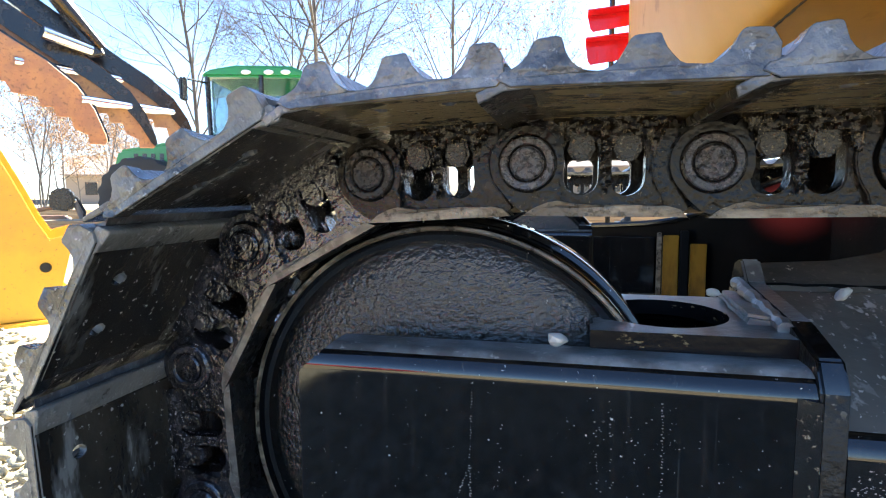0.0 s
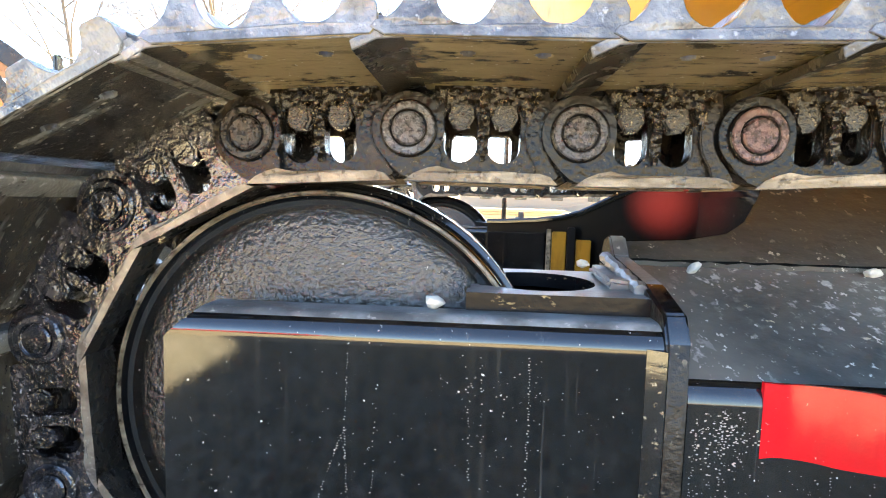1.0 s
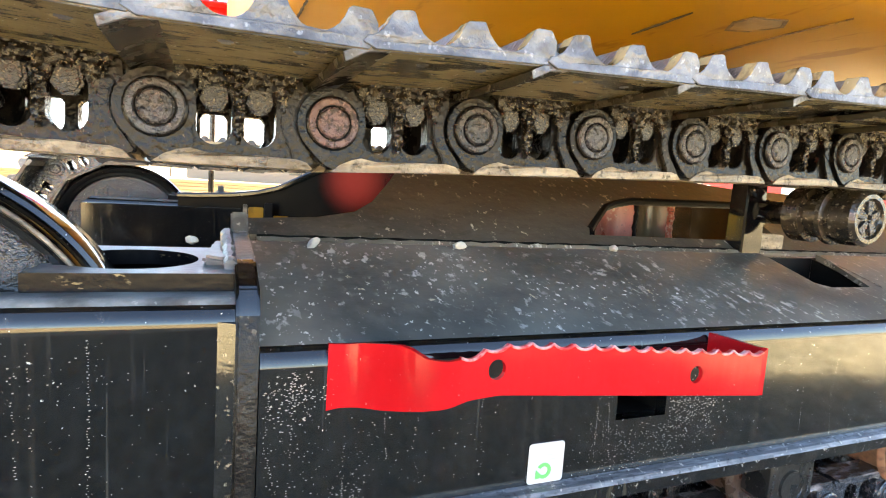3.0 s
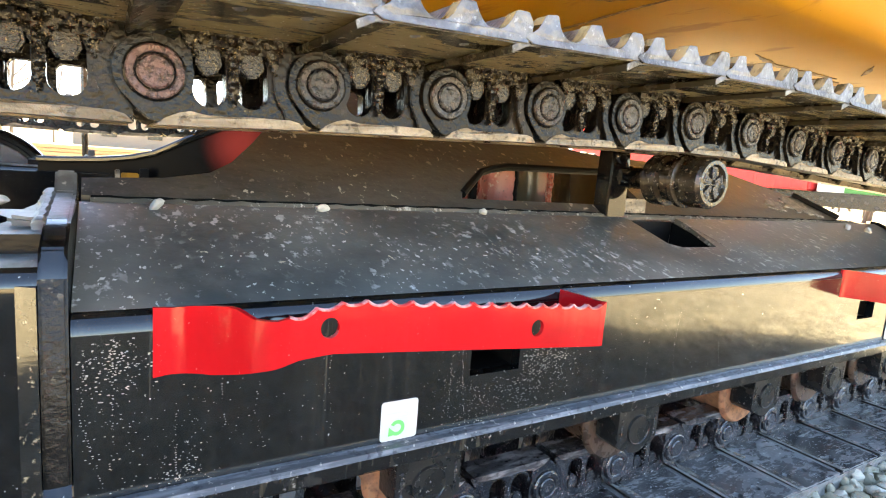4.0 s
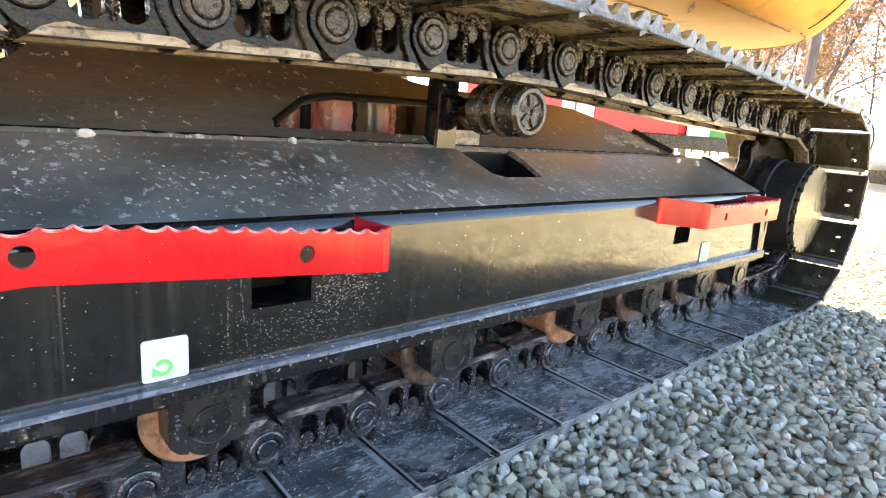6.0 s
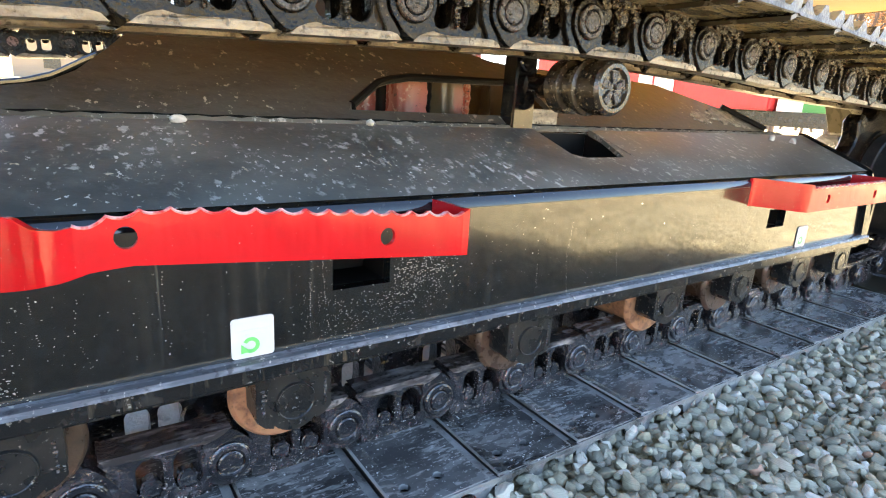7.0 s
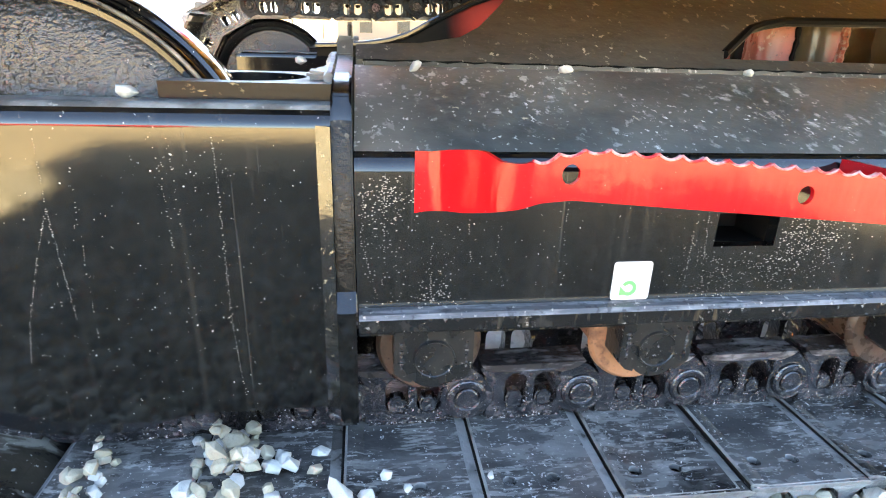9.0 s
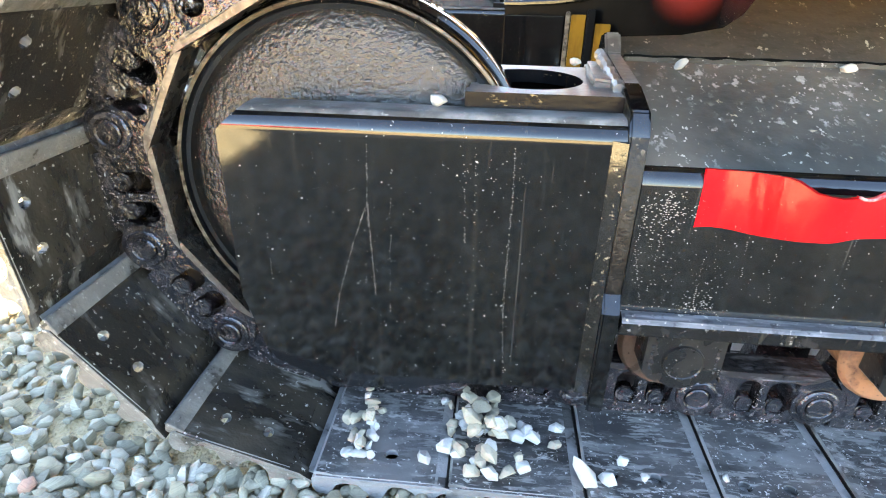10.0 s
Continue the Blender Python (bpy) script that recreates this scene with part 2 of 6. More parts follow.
M["red_worn"] = surface("chipped red edge", (0.45, 0.02, 0.02), 0.3, layers=[(iso(60), 0.42, 0.56, (0.55, 0.36, 0.36), 0.4, 0.85), (iso(30), 0.56, 0.66, (0.30, 0.01, 0.01), 0.2, 0.8)], bumps=[(iso(90), 0.002)])
M["yellow"] = surface("yellow machine paint", (0.43, 0.205, 0.006), 0.5, spec=0.3, layers=[
    (iso(2.5), 0.42, 0.70, (0.38, 0.175, 0.006), 0.55, 0.8),
    ((9, 3, 6), 0.60, 0.66, (0.24, 0.095, 0.01), 0.6, 0.7), ((6, 3, 4), 0.69, 0.705, (0.10, 0.05, 0.018), 0.7, 0.9), (iso(140), 0.70, 0.76, (0.10, 0.05, 0.02), 0.6, 0.7)], bumps=[(iso(6), 0.003), (iso(90), 0.0003)])
M["flake_brown"] = surface("dull brown worn paint", (0.30, 0.150, 0.012), 0.55, layers=[(iso(30), 0.42, 0.62, (0.22, 0.11, 0.014), 0.6, 0.8)], bumps=[(iso(60), 0.001)])
M["peel"] = surface("brown flaked paint edge", (0.17, 0.085, 0.018), 0.6, layers=[(iso(60), 0.46, 0.60, (0.09, 0.048, 0.016), 0.7, 0.9), (iso(25), 0.55, 0.64, (0.34, 0.16, 0.008), 0.5, 0.7)], bumps=[(iso(90), 0.002)])
M["seam"] = surface("dark seam", (0.035, 0.022, 0.010), 0.7, bumps=[(iso(80), 0.002)])
M["label"] = surface("white sticker film", (0.48, 0.49, 0.48), 0.4, layers=[(iso(30), 0.55, 0.8, (0.56, 0.56, 0.54), 0.5, 0.5)])
M["green_ink"] = surface("green ink", (0.12, 0.50, 0.13), 0.5)
M["grey_ink"] = surface("pale grey ink", (0.50, 0.53, 0.51), 0.5)
M["stone"] = surface("pale limestone", (0.40, 0.40, 0.37), 0.8, layers=[(iso(40), 0.40, 0.65, (0.54, 0.53, 0.49), 0.85, 0.8)], bumps=[(iso(150), 0.002)], vary=0.2)
M["stone_tan"] = surface("tan limestone", (0.34, 0.31, 0.23), 0.85, layers=[(iso(40), 0.40, 0.65, (0.42, 0.38, 0.28), 0.85, 0.8)], bumps=[(iso(150), 0.002)], vary=0.25)


def gravel_material():
    m = surface("mixed grey gravel", (0.3, 0.3, 0.28), 0.75, bumps=[(iso(140), 0.002)])
    nt = m.node_tree
    N, L = nt.nodes, nt.links
    g, r = N.new("ShaderNodeNewGeometry"), N.new("ShaderNodeValToRGB")
    L.new(g.outputs["Random Per Island"], r.inputs[0])
    stops = [(0.0, (0.20, 0.185, 0.132)), (0.18, (0.33, 0.305, 0.220)), (0.36, (0.24, 0.225, 0.160)), (0.55, (0.39, 0.36, 0.275)), (0.72, (0.30, 0.262, 0.172)), (0.86, (0.50, 0.465, 0.38)), (0.955, (0.39, 0.33, 0.235)), (0.990, (0.38, 0.22, 0.15))]
    r.color_ramp.interpolation = "CONSTANT"
    while len(r.color_ramp.elements) < len(stops):
        r.color_ramp.elements.new(0.5)
    for e, (p, c) in zip(r.color_ramp.elements, stops):
        e.position, e.color = p, (*c, 1)
    n = N.new("ShaderNodeTexNoise")
    n.inputs["Scale"].default_value = 90
    mx = N.new("ShaderNodeMix")
    mx.data_type, mx.blend_type = "RGBA", "OVERLAY"
    mx.inputs[0].default_value = 0.45
    L.new(r.outputs[0], mx.inputs[6])
    L.new(n.outputs["Fac"], mx.inputs[7])
    L.new(mx.outputs[2], N["Principled BSDF"].inputs["Base Color"])
    return m


M["gravel"] = gravel_material()
M["ground"] = surface("tan gravel ground", (0.48, 0.385, 0.215), 0.9, layers=[
    (iso(34), 0.40, 0.6, (0.56, 0.465, 0.29), 0.9, 0.9), (iso(55), 0.55, 0.66, (0.20, 0.175, 0.13), 0.9, 0.9), (iso(0.4), 0.45, 0.65, (0.36, 0.30, 0.19), 0.9, 0.6)], bumps=[(iso(36), 0.03)])


# ---- mesh helpers ----
def mesh_ob(name, bm, material, smooth=False):
    me = bpy.data.meshes.new(name)
    bm.normal_update()
    bm.to_mesh(me)
    bm.free()
    for mm in (material if isinstance(material, (list, tuple)) else [material]):
        me.materials.append(M[mm])
    if smooth:
        me.shade_smooth()
        me.set_sharp_from_angle(angle=radians(32))
    return me


def part(name, bm, material, parent, label="", smooth=True):
    ob = new(name, mesh_ob(name, bm, material, smooth))
    ob.parent = parent
    return tagged(ob, label=label)


def thing(name, label, category, group="", kind=""):
    return tagged(new(name), label, category, group, kind)


def single(name, bm, material, label, category, group="", kind="", smooth=True):
    return tagged(new(name, mesh_ob(name, bm, material, smooth)), label, category, group, kind)


def prism(bm, outline, axis, lo, hi, holes=(), slot=0):
    """A flat outline with holes, made thick. axis y: the outline is (x, z); x: (y, z); z: (x, y)."""
    def at(p, d):
        return {"y": (p[0], d, p[1]), "x": (d, p[0], p[1]), "z": (p[0], p[1], d)}[axis]
    from mathutils import geometry
    loops = [list(outline)] + [list(h) for h in holes]
    tris = geometry.tessellate_polygon([[Vector((p[0], p[1], 0)) for p in lp] for lp in loops])
    flat = [p for lp in loops for p in lp]
    a = [bm.verts.new(at(p, lo)) for p in flat]
    b = [bm.verts.new(at(p, hi)) for p in flat]
    made = []
    for t in tris:
        for ring in (a, b):
            try:
                made.append(bm.faces.new([ring[i] for i in t]))
            except ValueError:
                pass
    k = 0
    for lp in loops:
        n = len(lp)
        for i in range(n):
            j = (i + 1) % n
            made.append(bm.faces.new([a[k + i], a[k + j], b[k + j], b[k + i]]))
        k += n
    bmesh.ops.recalc_face_normals(bm, faces=made)
    for f in made:
        f.material_index = slot
    return made


def soften(bm, width, segments=1, angle=35):
    edges = [e for e in bm.edges if len(e.link_faces) == 2 and e.calc_face_angle(0) > radians(angle)]
    bmesh.ops.bevel(bm, geom=edges, offset=width, segments=segments, affect="EDGES", clamp_overlap=True)


def box(bm, x0, x1, y0, y1, z0, z1, bevel=0.0, slot=0):
    made = prism(bm, [(x0, y0), (x1, y0), (x1, y1), (x0, y1)], "z", z0, z1, slot=slot)
    if bevel:
        edges = list({e for f in made if f.is_valid for e in f.edges if e.calc_face_angle(0) > 0.5})
        bmesh.ops.bevel(bm, geom=edges, offset=bevel, segments=2, affect="EDGES", clamp_overlap=True)


def arc(cx, cz, r, a0, a1, n):
    return [(cx + r * math.cos(radians(a0 + (a1 - a0) * i / n)), cz + r * math.sin(radians(a0 + (a1 - a0) * i / n))) for i in range(n + 1)]


def ring_points(cx, cz, r, n=16):
    return [(cx + r * math.cos(math.tau * i / n), cz + r * math.sin(math.tau * i / n)) for i in range(n)]


def turned(bm, profile, cx, cz, n=48, slot=0):
    """Turns a profile of (radius, y) round the axis along y through (cx, cz)."""
    rings = []
    for r, y in profile:
        if r < 1e-6:
            rings.append([bm.verts.new((cx, y, cz))])
        else:
            rings.append([bm.verts.new((cx + r * math.cos(math.tau * i / n), y, cz + r * math.sin(math.tau * i / n))) for i in range(n)])
    made = []
    for a, b in zip(rings, rings[1:]):
        for i in range(n):
            j = (i + 1) % n
            q = [a[i % len(a)], a[j % len(a)], b[j % len(b)], b[i % len(b)]]
            q = list(dict.fromkeys(q))
            if len(q) > 2:
                made.append(bm.faces.new(q))
    bmesh.ops.recalc_face_normals(bm, faces=made)
    for f in made:
        f.material_index = slot


def tube(bm, points, radius, n=8, slot=0, cap=True):
    """A round bar along points; radius is one number or one for each point."""
    pts = [Vector(p) for p in points]
    rad = radius if isinstance(radius, (list, tuple)) else [radius] * len(pts)
    rings = []
    for i, p in enumerate(pts):
        d = (pts[min(i + 1, len(pts) - 1)] - pts[max(i - 1, 0)]).normalized()
        u = d.cross(Vector((0.31, 0.17, 0.94))).normalized()
        v = d.cross(u)
        rings.append([bm.verts.new(p + (u * math.cos(math.tau * k / n) + v * math.sin(math.tau * k / n)) * rad[i]) for k in range(n)])
    for a, b in zip(rings, rings[1:]):
        for k in range(n):
            bm.faces.new([a[k], a[(k + 1) % n], b[(k + 1) % n], b[k]]).material_index = slot
    if cap:
        bm.faces.new(rings[0][::-1]).material_index = slot
        bm.faces.new(rings[-1]).material_index = slot


# ---- ground ----
bm = bmesh.new()
bmesh.ops.create_grid(bm, x_segments=60, y_segments=60, size=1.0)
for v in bm.verts:
    k = max(abs(v.co.x), abs(v.co.y))
    v.co *= (3 + 400 * k ** 4)
    v.co.z = 0.006
single("ground", bm, "ground", "pale crushed gravel yard reaching the horizon", "ground", kind="structure")


def stone_shape(rng, size, corners=16):
    """A water-worn crushed stone: the hull of jittered points spread evenly over a flattened ball."""
    bm = bmesh.new()
    for k in range(corners):
        h, a = 1 - 2 * (k + 0.5) / corners, k * 2.39996
        w = math.sqrt(1 - h * h)
        p = (Vector((w * math.cos(a), w * math.sin(a), h)) + Vector(rng.normal(size=3)) * 0.21).normalized() * rng.uniform(0.82, 1.09)
        bm.verts.new((p.x * 1.15, p.y * 0.88, p.z * 0.70))
    bmesh.ops.convex_hull(bm, input=bm.verts)
    bmesh.ops.delete(bm, geom=[v for v in bm.verts if not v.link_faces], context="VERTS")
    bmesh.ops.triangulate(bm, faces=bm.faces)
    s = Vector((rng.uniform(0.8, 1.3), rng.uniform(0.8, 1.1), rng.uniform(0.8, 1.2))) * size
    for v in bm.verts:
        v.co = Vector((v.co.x * s.x, v.co.y * s.y, v.co.z * s.z))
    return bm


def scatter(name, spots, seed, label, sizes=(0.0095, 0.0195)):
    """Many stones joined into one mesh; spots are (x, y, z)."""
    rng = np.random.default_rng(seed)
    kinds = []
    for i in range(40):
        b = stone_shape(rng, 1.0, 14)
        b.verts.index_update()
        kinds.append((np.array([v.co[:] for v in b.verts]), np.array([[v.index for v in f.verts] for f in b.faces])))
        b.free()
    V, F, base = [], [], 0
    for x, y, z in spots:
        v, f = kinds[rng.integers(len(kinds))]
        rot = np.array(Euler((rng.normal() * 0.6, rng.normal() * 0.6, rng.uniform(0, 6.28))).to_matrix())
        size = rng.uniform(*sizes) * (1.25 if rng.random() < 0.12 else 1.0)
        V.append(v @ rot.T * size + (x, y, z))
        F.append(f + base)
        base += len(v)
    V, F = np.concatenate(V), np.concatenate(F)
    me = bpy.data.meshes.new(name)
    me.from_pydata(V.tolist(), [], F.tolist())
    me.materials.append(M["gravel"])
    me.shade_smooth()
    me.set_sharp_from_angle(angle=radians(54))
    return tagged(new(name, me), label, "gravel", kind="stuff")


def field(x0, x1, y0, y1, step, seed, z=0.018, keep=None):
    rng = np.random.default_rng(seed)
    out = []
    for layer in range(2 if step < 0.029 else 1):
        for x in np.arange(x0, x1, step):
            for y in np.arange(y0, y1, step):
                px, py = x + rng.uniform(-0.6, 0.6) * step, y + rng.uniform(-0.6, 0.6) * step
                if keep is None or keep(px, py):
                    out.append((px, py, z + layer * 0.010 + rng.uniform(-0.008, 0.006)))
    return out


def ragged(x, y):
    """Loose stones thin out towards the edges of the piled strip."""
    edge = 0.5 * noise.noise(Vector((x * 0.9, y * 0.9, 2.0)))
    d = min(x + 3.2, 6.4 - x, y + 2.5, 1.9 - y) + edge
    return d > 1.1 or (d > 0 and random.Random(int(x * 9173 + y * 3571)).random() < (d / 1.1) ** 1.5)


spots = [p for p in field(-3.2, 6.4, -2.5, -0.16, 0.0265, 3, keep=ragged) + field(-3.2, -0.45, -0.16, 1.9, 0.030, 4, keep=ragged) + field(3.1, 6.4, -0.16, 1.9, 0.034, 5, keep=ragged)]
scatter("gravel", spots, 11, "loose grey crushed stone beside the crawler track")

# ---- crawler track ----
IDLER, SPROCKET, RAD = (-0.18, 0.43), (2.965, 0.435), 0.328
TOP = [(-0.18, 0.770), (0.12, 0.767), (0.31, 0.769), (0.50, 0.780), (0.88, 0.797), (1.257, 0.811), (1.434, 0.812), (1.82, 0.800), (2.215, 0.783), (2.62, 0.768), (2.965, 0.760)]
LOW = 0.106
LINK_Y, SHOE_Y0, SHOE_Y1 = (0.0, 0.20), -0.182, 0.385


def loop_points():
    pts = []
    for (xa, za), (xb, zb) in zip(TOP, TOP[1:]):
        pts += [(xa + (xb - xa) * i / 40, za + (zb - za) * i / 40) for i in range(40)]
    pts += arc(SPROCKET[0], SPROCKET[1], RAD - 0.003, 90, -90, 120)
    pts += [(SPROCKET[0] + (IDLER[0] - SPROCKET[0]) * i / 300, LOW) for i in range(301)]
    pts += [(IDLER[0] + r * math.cos(radians(a)), IDLER[1] + r * math.sin(radians(a))) for a, r in ((270 - 1.5 * i, RAD - 0.004 + 0.012 * i / 120 + 0.018 * math.sin(math.pi * i / 120)) for i in range(121))]
    return np.array(pts)


def pins():
    p = loop_points()
    seg = np.hypot(*np.diff(np.vstack([p, p[:1]]), axis=0).T)
    s = np.concatenate([[0], np.cumsum(seg)])
    total = s[-1]
    n = round(total / 0.1905)
    start = s[np.argmin(np.hypot(p[:, 0] + 0.076, p[:, 1] - 0.769))]
    q = np.vstack([p, p[:1]])
    at = (start + np.arange(n) * total / n) % total
    low_at = s[np.argmin(np.hypot(p[:, 0] - SPROCKET[0], p[:, 1] - LOW))]
    ease = [low_at - math.pi * RAD, low_at - 0.05, low_at + 2.70, low_at + 3.45]
    at = at - np.interp(at, ease, [0, 0.040, 0.040, 0])
    return [(float(np.interp(a, s, q[:, 0])), float(np.interp(a, s, q[:, 1]))) for a in at]


PINS = pins()
PITCH = 0.19


def finish_link(name, bm, material, mirror, bevel):
    if bevel:
        soften(bm, bevel)
    if mirror:
        bmesh.ops.scale(bm, vec=(1, -1, 1), verts=bm.verts)
        bmesh.ops.reverse_faces(bm, faces=bm.faces)
    return mesh_ob(name, bm, material, True)


def inside(px, pz, ring):
    hit = False
    for (xa, za), (xb, zb) in zip(ring, ring[1:] + ring[:1]):
        if (za > pz) != (zb > pz) and px < xa + (pz - za) / (zb - za) * (xb - xa):
            hit = not hit
    return hit


def caked_mesh(material, mirror, lump=1.0):
    """Grit stuck to the arch over the two windows and to the post between them: a lumpy sheet closed round its rim."""
    ring = [(0.024, 0.0485), (0.038, 0.024), (0.035, 0.016), (0.0385, 0.020), (0.046, 0.028), (0.058, 0.031), (0.069, 0.028), (0.0760, 0.016), (0.0785, -0.036),
            (0.0865, -0.036), (0.0890, 0.016), (0.096, 0.028), (0.107, 0.031), (0.119, 0.028), (0.127, 0.016), (0.132, 0.004), (0.138, 0.022), (0.152, 0.0485)]
    bm, step, made = bmesh.new(), 0.0030, {}
    for i in range(6, 53):
        for j in range(-13, 17):
            x, z = i * step, j * step
            if inside(x, z, ring):
                for a, b in ((i, j), (i + 1, j), (i + 1, j + 1), (i, j + 1)):
                    if (a, b) not in made:
                        d = noise.noise_vector(Vector((a * step, 0.3, b * step)) * 210)
                        deep = 0.0085 - lump * (0.0060 * max(0.0, noise.noise(Vector((a * step, 0.0, b * step)) * 150) + 0.30) + 0.002 * max(0.0, d.y))
                        made[(a, b)] = bm.verts.new((a * step + d.x * 0.0016 * lump, deep, b * step + d.z * 0.0016 * lump))
                bm.faces.new([made[(i, j)], made[(i + 1, j)], made[(i + 1, j + 1)], made[(i, j + 1)]])
    rim = [e for e in bm.edges if len(e.link_faces) == 1]
    out = bmesh.ops.extrude_edge_only(bm, edges=rim)
    for v in out["geom"]:
        if isinstance(v, bmesh.types.BMVert):
            v.co.y = 0.020
    bmesh.ops.recalc_face_normals(bm, faces=bm.faces)
    if mirror:
        bmesh.ops.scale(bm, vec=(1, -1, 1), verts=bm.verts)
        bmesh.ops.reverse_faces(bm, faces=bm.faces)
    return mesh_ob("caked_grit", bm, [material], True)


def link_meshes(mirror, mats=("oily", "lumpy", "rail"), clear=""):
    """One side link: boss round its pin at the origin, body along +x, shoe side +z. Outer face at y = 0."""
    bm = bmesh.new()
    top, mid, wide = (0.042, 0.016, 0.0188) if clear == "deep" else (0.013, 0.006, 0.0172) if clear else (0.030, 0.016, 0.0188)
    h = lambda cx: arc(cx, -0.016, wide, 180, 360, 12) + [(cx + wide, mid), (cx + 0.013, top), (cx - 0.013, top), (cx - wide, mid)]
    outline = arc(0, 0, 0.040, 60, 215, 10) + [(0.0, -0.052), (0.152, -0.052), (0.160, -0.030), (0.156, 0.047), (0.030, 0.047)]
    prism(bm, outline, "y", 0.0075 if mats[0] == "wet" else 0.014, 0.040, holes=[h(0.058), h(0.107)])
    tail = [(0.14, -0.050), (0.168, -0.050)] + arc(0.19, 0, 0.040, 240, 420, 10) + [(0.15, 0.045)]
    prism(bm, tail, "y", 0.028, 0.056)
    # shoulder that curls round the neighbour's boss down to the rail
    prism(bm, arc(0.19, 0, 0.0445, 148, 224, 12) + [(0.170, -0.049), (0.160, -0.053), (0.147, -0.053)] + arc(0.19, 0, 0.0590, 216, 156, 8), "y", 0.006, 0.032)
    soften(bm, 0.0022, 2)
    # boss with its foot flowing into the rail
    boss = bmesh.new()
    prism(boss, arc(0, 0, 0.0415, 20, 224, 22) + [(-0.020, -0.041), (-0.010, -0.050), (0.002, -0.0555), (0.034, -0.0555), (0.036, -0.044), (0.0375, -0.030)] + arc(0, 0, 0.0400, -32, 12, 6), "y", 0.001, 0.034)
    soften(boss, 0.0035, 2, 50)
    me = bpy.data.meshes.new("boss")
    boss.to_mesh(me)
    boss.free()
    bm.from_mesh(me)
    bpy.data.meshes.remove(me)
    turned(bm, [(0.0, 0.000), (0.0195, 0.000), (0.0195, -0.003), (0.0208, -0.004), (0.0300, -0.004), (0.0318, -0.0028), (0.0330, 0.0025)], 0, 0, 32)
    body = finish_link("track_link", bm, mats[0], mirror, 0)
    caked = None if clear else caked_mesh(mats[1], mirror, 0.35 if mats[1] == "wet_grit" else 1.0)
    bm = bmesh.new()
    slim = 0.85 if mats[2] == "bend_rail" else 1.0
    prism(bm, [(x, -0.0575 + slim * (z + 0.0575)) for x, z in [(-0.004, -0.0575), (0.168, -0.0575), (0.160, -0.049), (0.148, -0.0455), (0.120, -0.0450), (0.070, -0.0450), (0.046, -0.0435), (0.034, -0.0405), (0.022, -0.0430), (0.008, -0.0490)]], "y", -0.001, 0.050)
    bmesh.ops.subdivide_edges(bm, edges=[e for e in bm.edges if e.calc_length() > 0.02], cuts=2, use_grid_fill=True)
    bmesh.ops.triangulate(bm, faces=bm.faces)
    for v in bm.verts:
        v.co.y += 0.0018 * noise.noise(v.co * 90)
        v.co.z += 0.0012 * noise.noise(v.co * 120 + Vector((3, 0, 0)))
    bm.normal_update()
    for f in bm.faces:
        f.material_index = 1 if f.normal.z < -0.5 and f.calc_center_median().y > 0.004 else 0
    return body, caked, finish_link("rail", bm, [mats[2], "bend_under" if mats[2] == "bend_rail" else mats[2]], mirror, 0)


def nut_mesh(material):
    bm = bmesh.new()
    prism(bm, [(-0.0125, 0.032), (-0.0140, 0.015), (-0.0085, 0.003), (0.0085, 0.003), (0.0140, 0.015), (0.0125, 0.032)], "y", 0.012, 0.034)
    soften(bm, 0.003, 2)
    for v in bm.verts:
        v.co += noise.noise_vector(v.co * 150) * 0.0022
    return mesh_ob("track_nut", bm, [material], True)


def ridge(c):
    """Outline of one worn grouser over the plate, hollow-flanked, from low to high x."""
    up = [(c - 0.034 + 0.0235 * k / 5, 0.0612 + 0.0215 * (k / 5) ** 2.1) for k in range(6)]
    down = [(c + 0.0315 - 0.0205 * k / 5, 0.0612 + 0.0205 * (k / 5) ** 2.1) for k in range(6)]
    return up + [(c - 0.0075, 0.0852), (c + 0.006, 0.0855), (c + 0.0095, 0.0845)] + down[::-1]


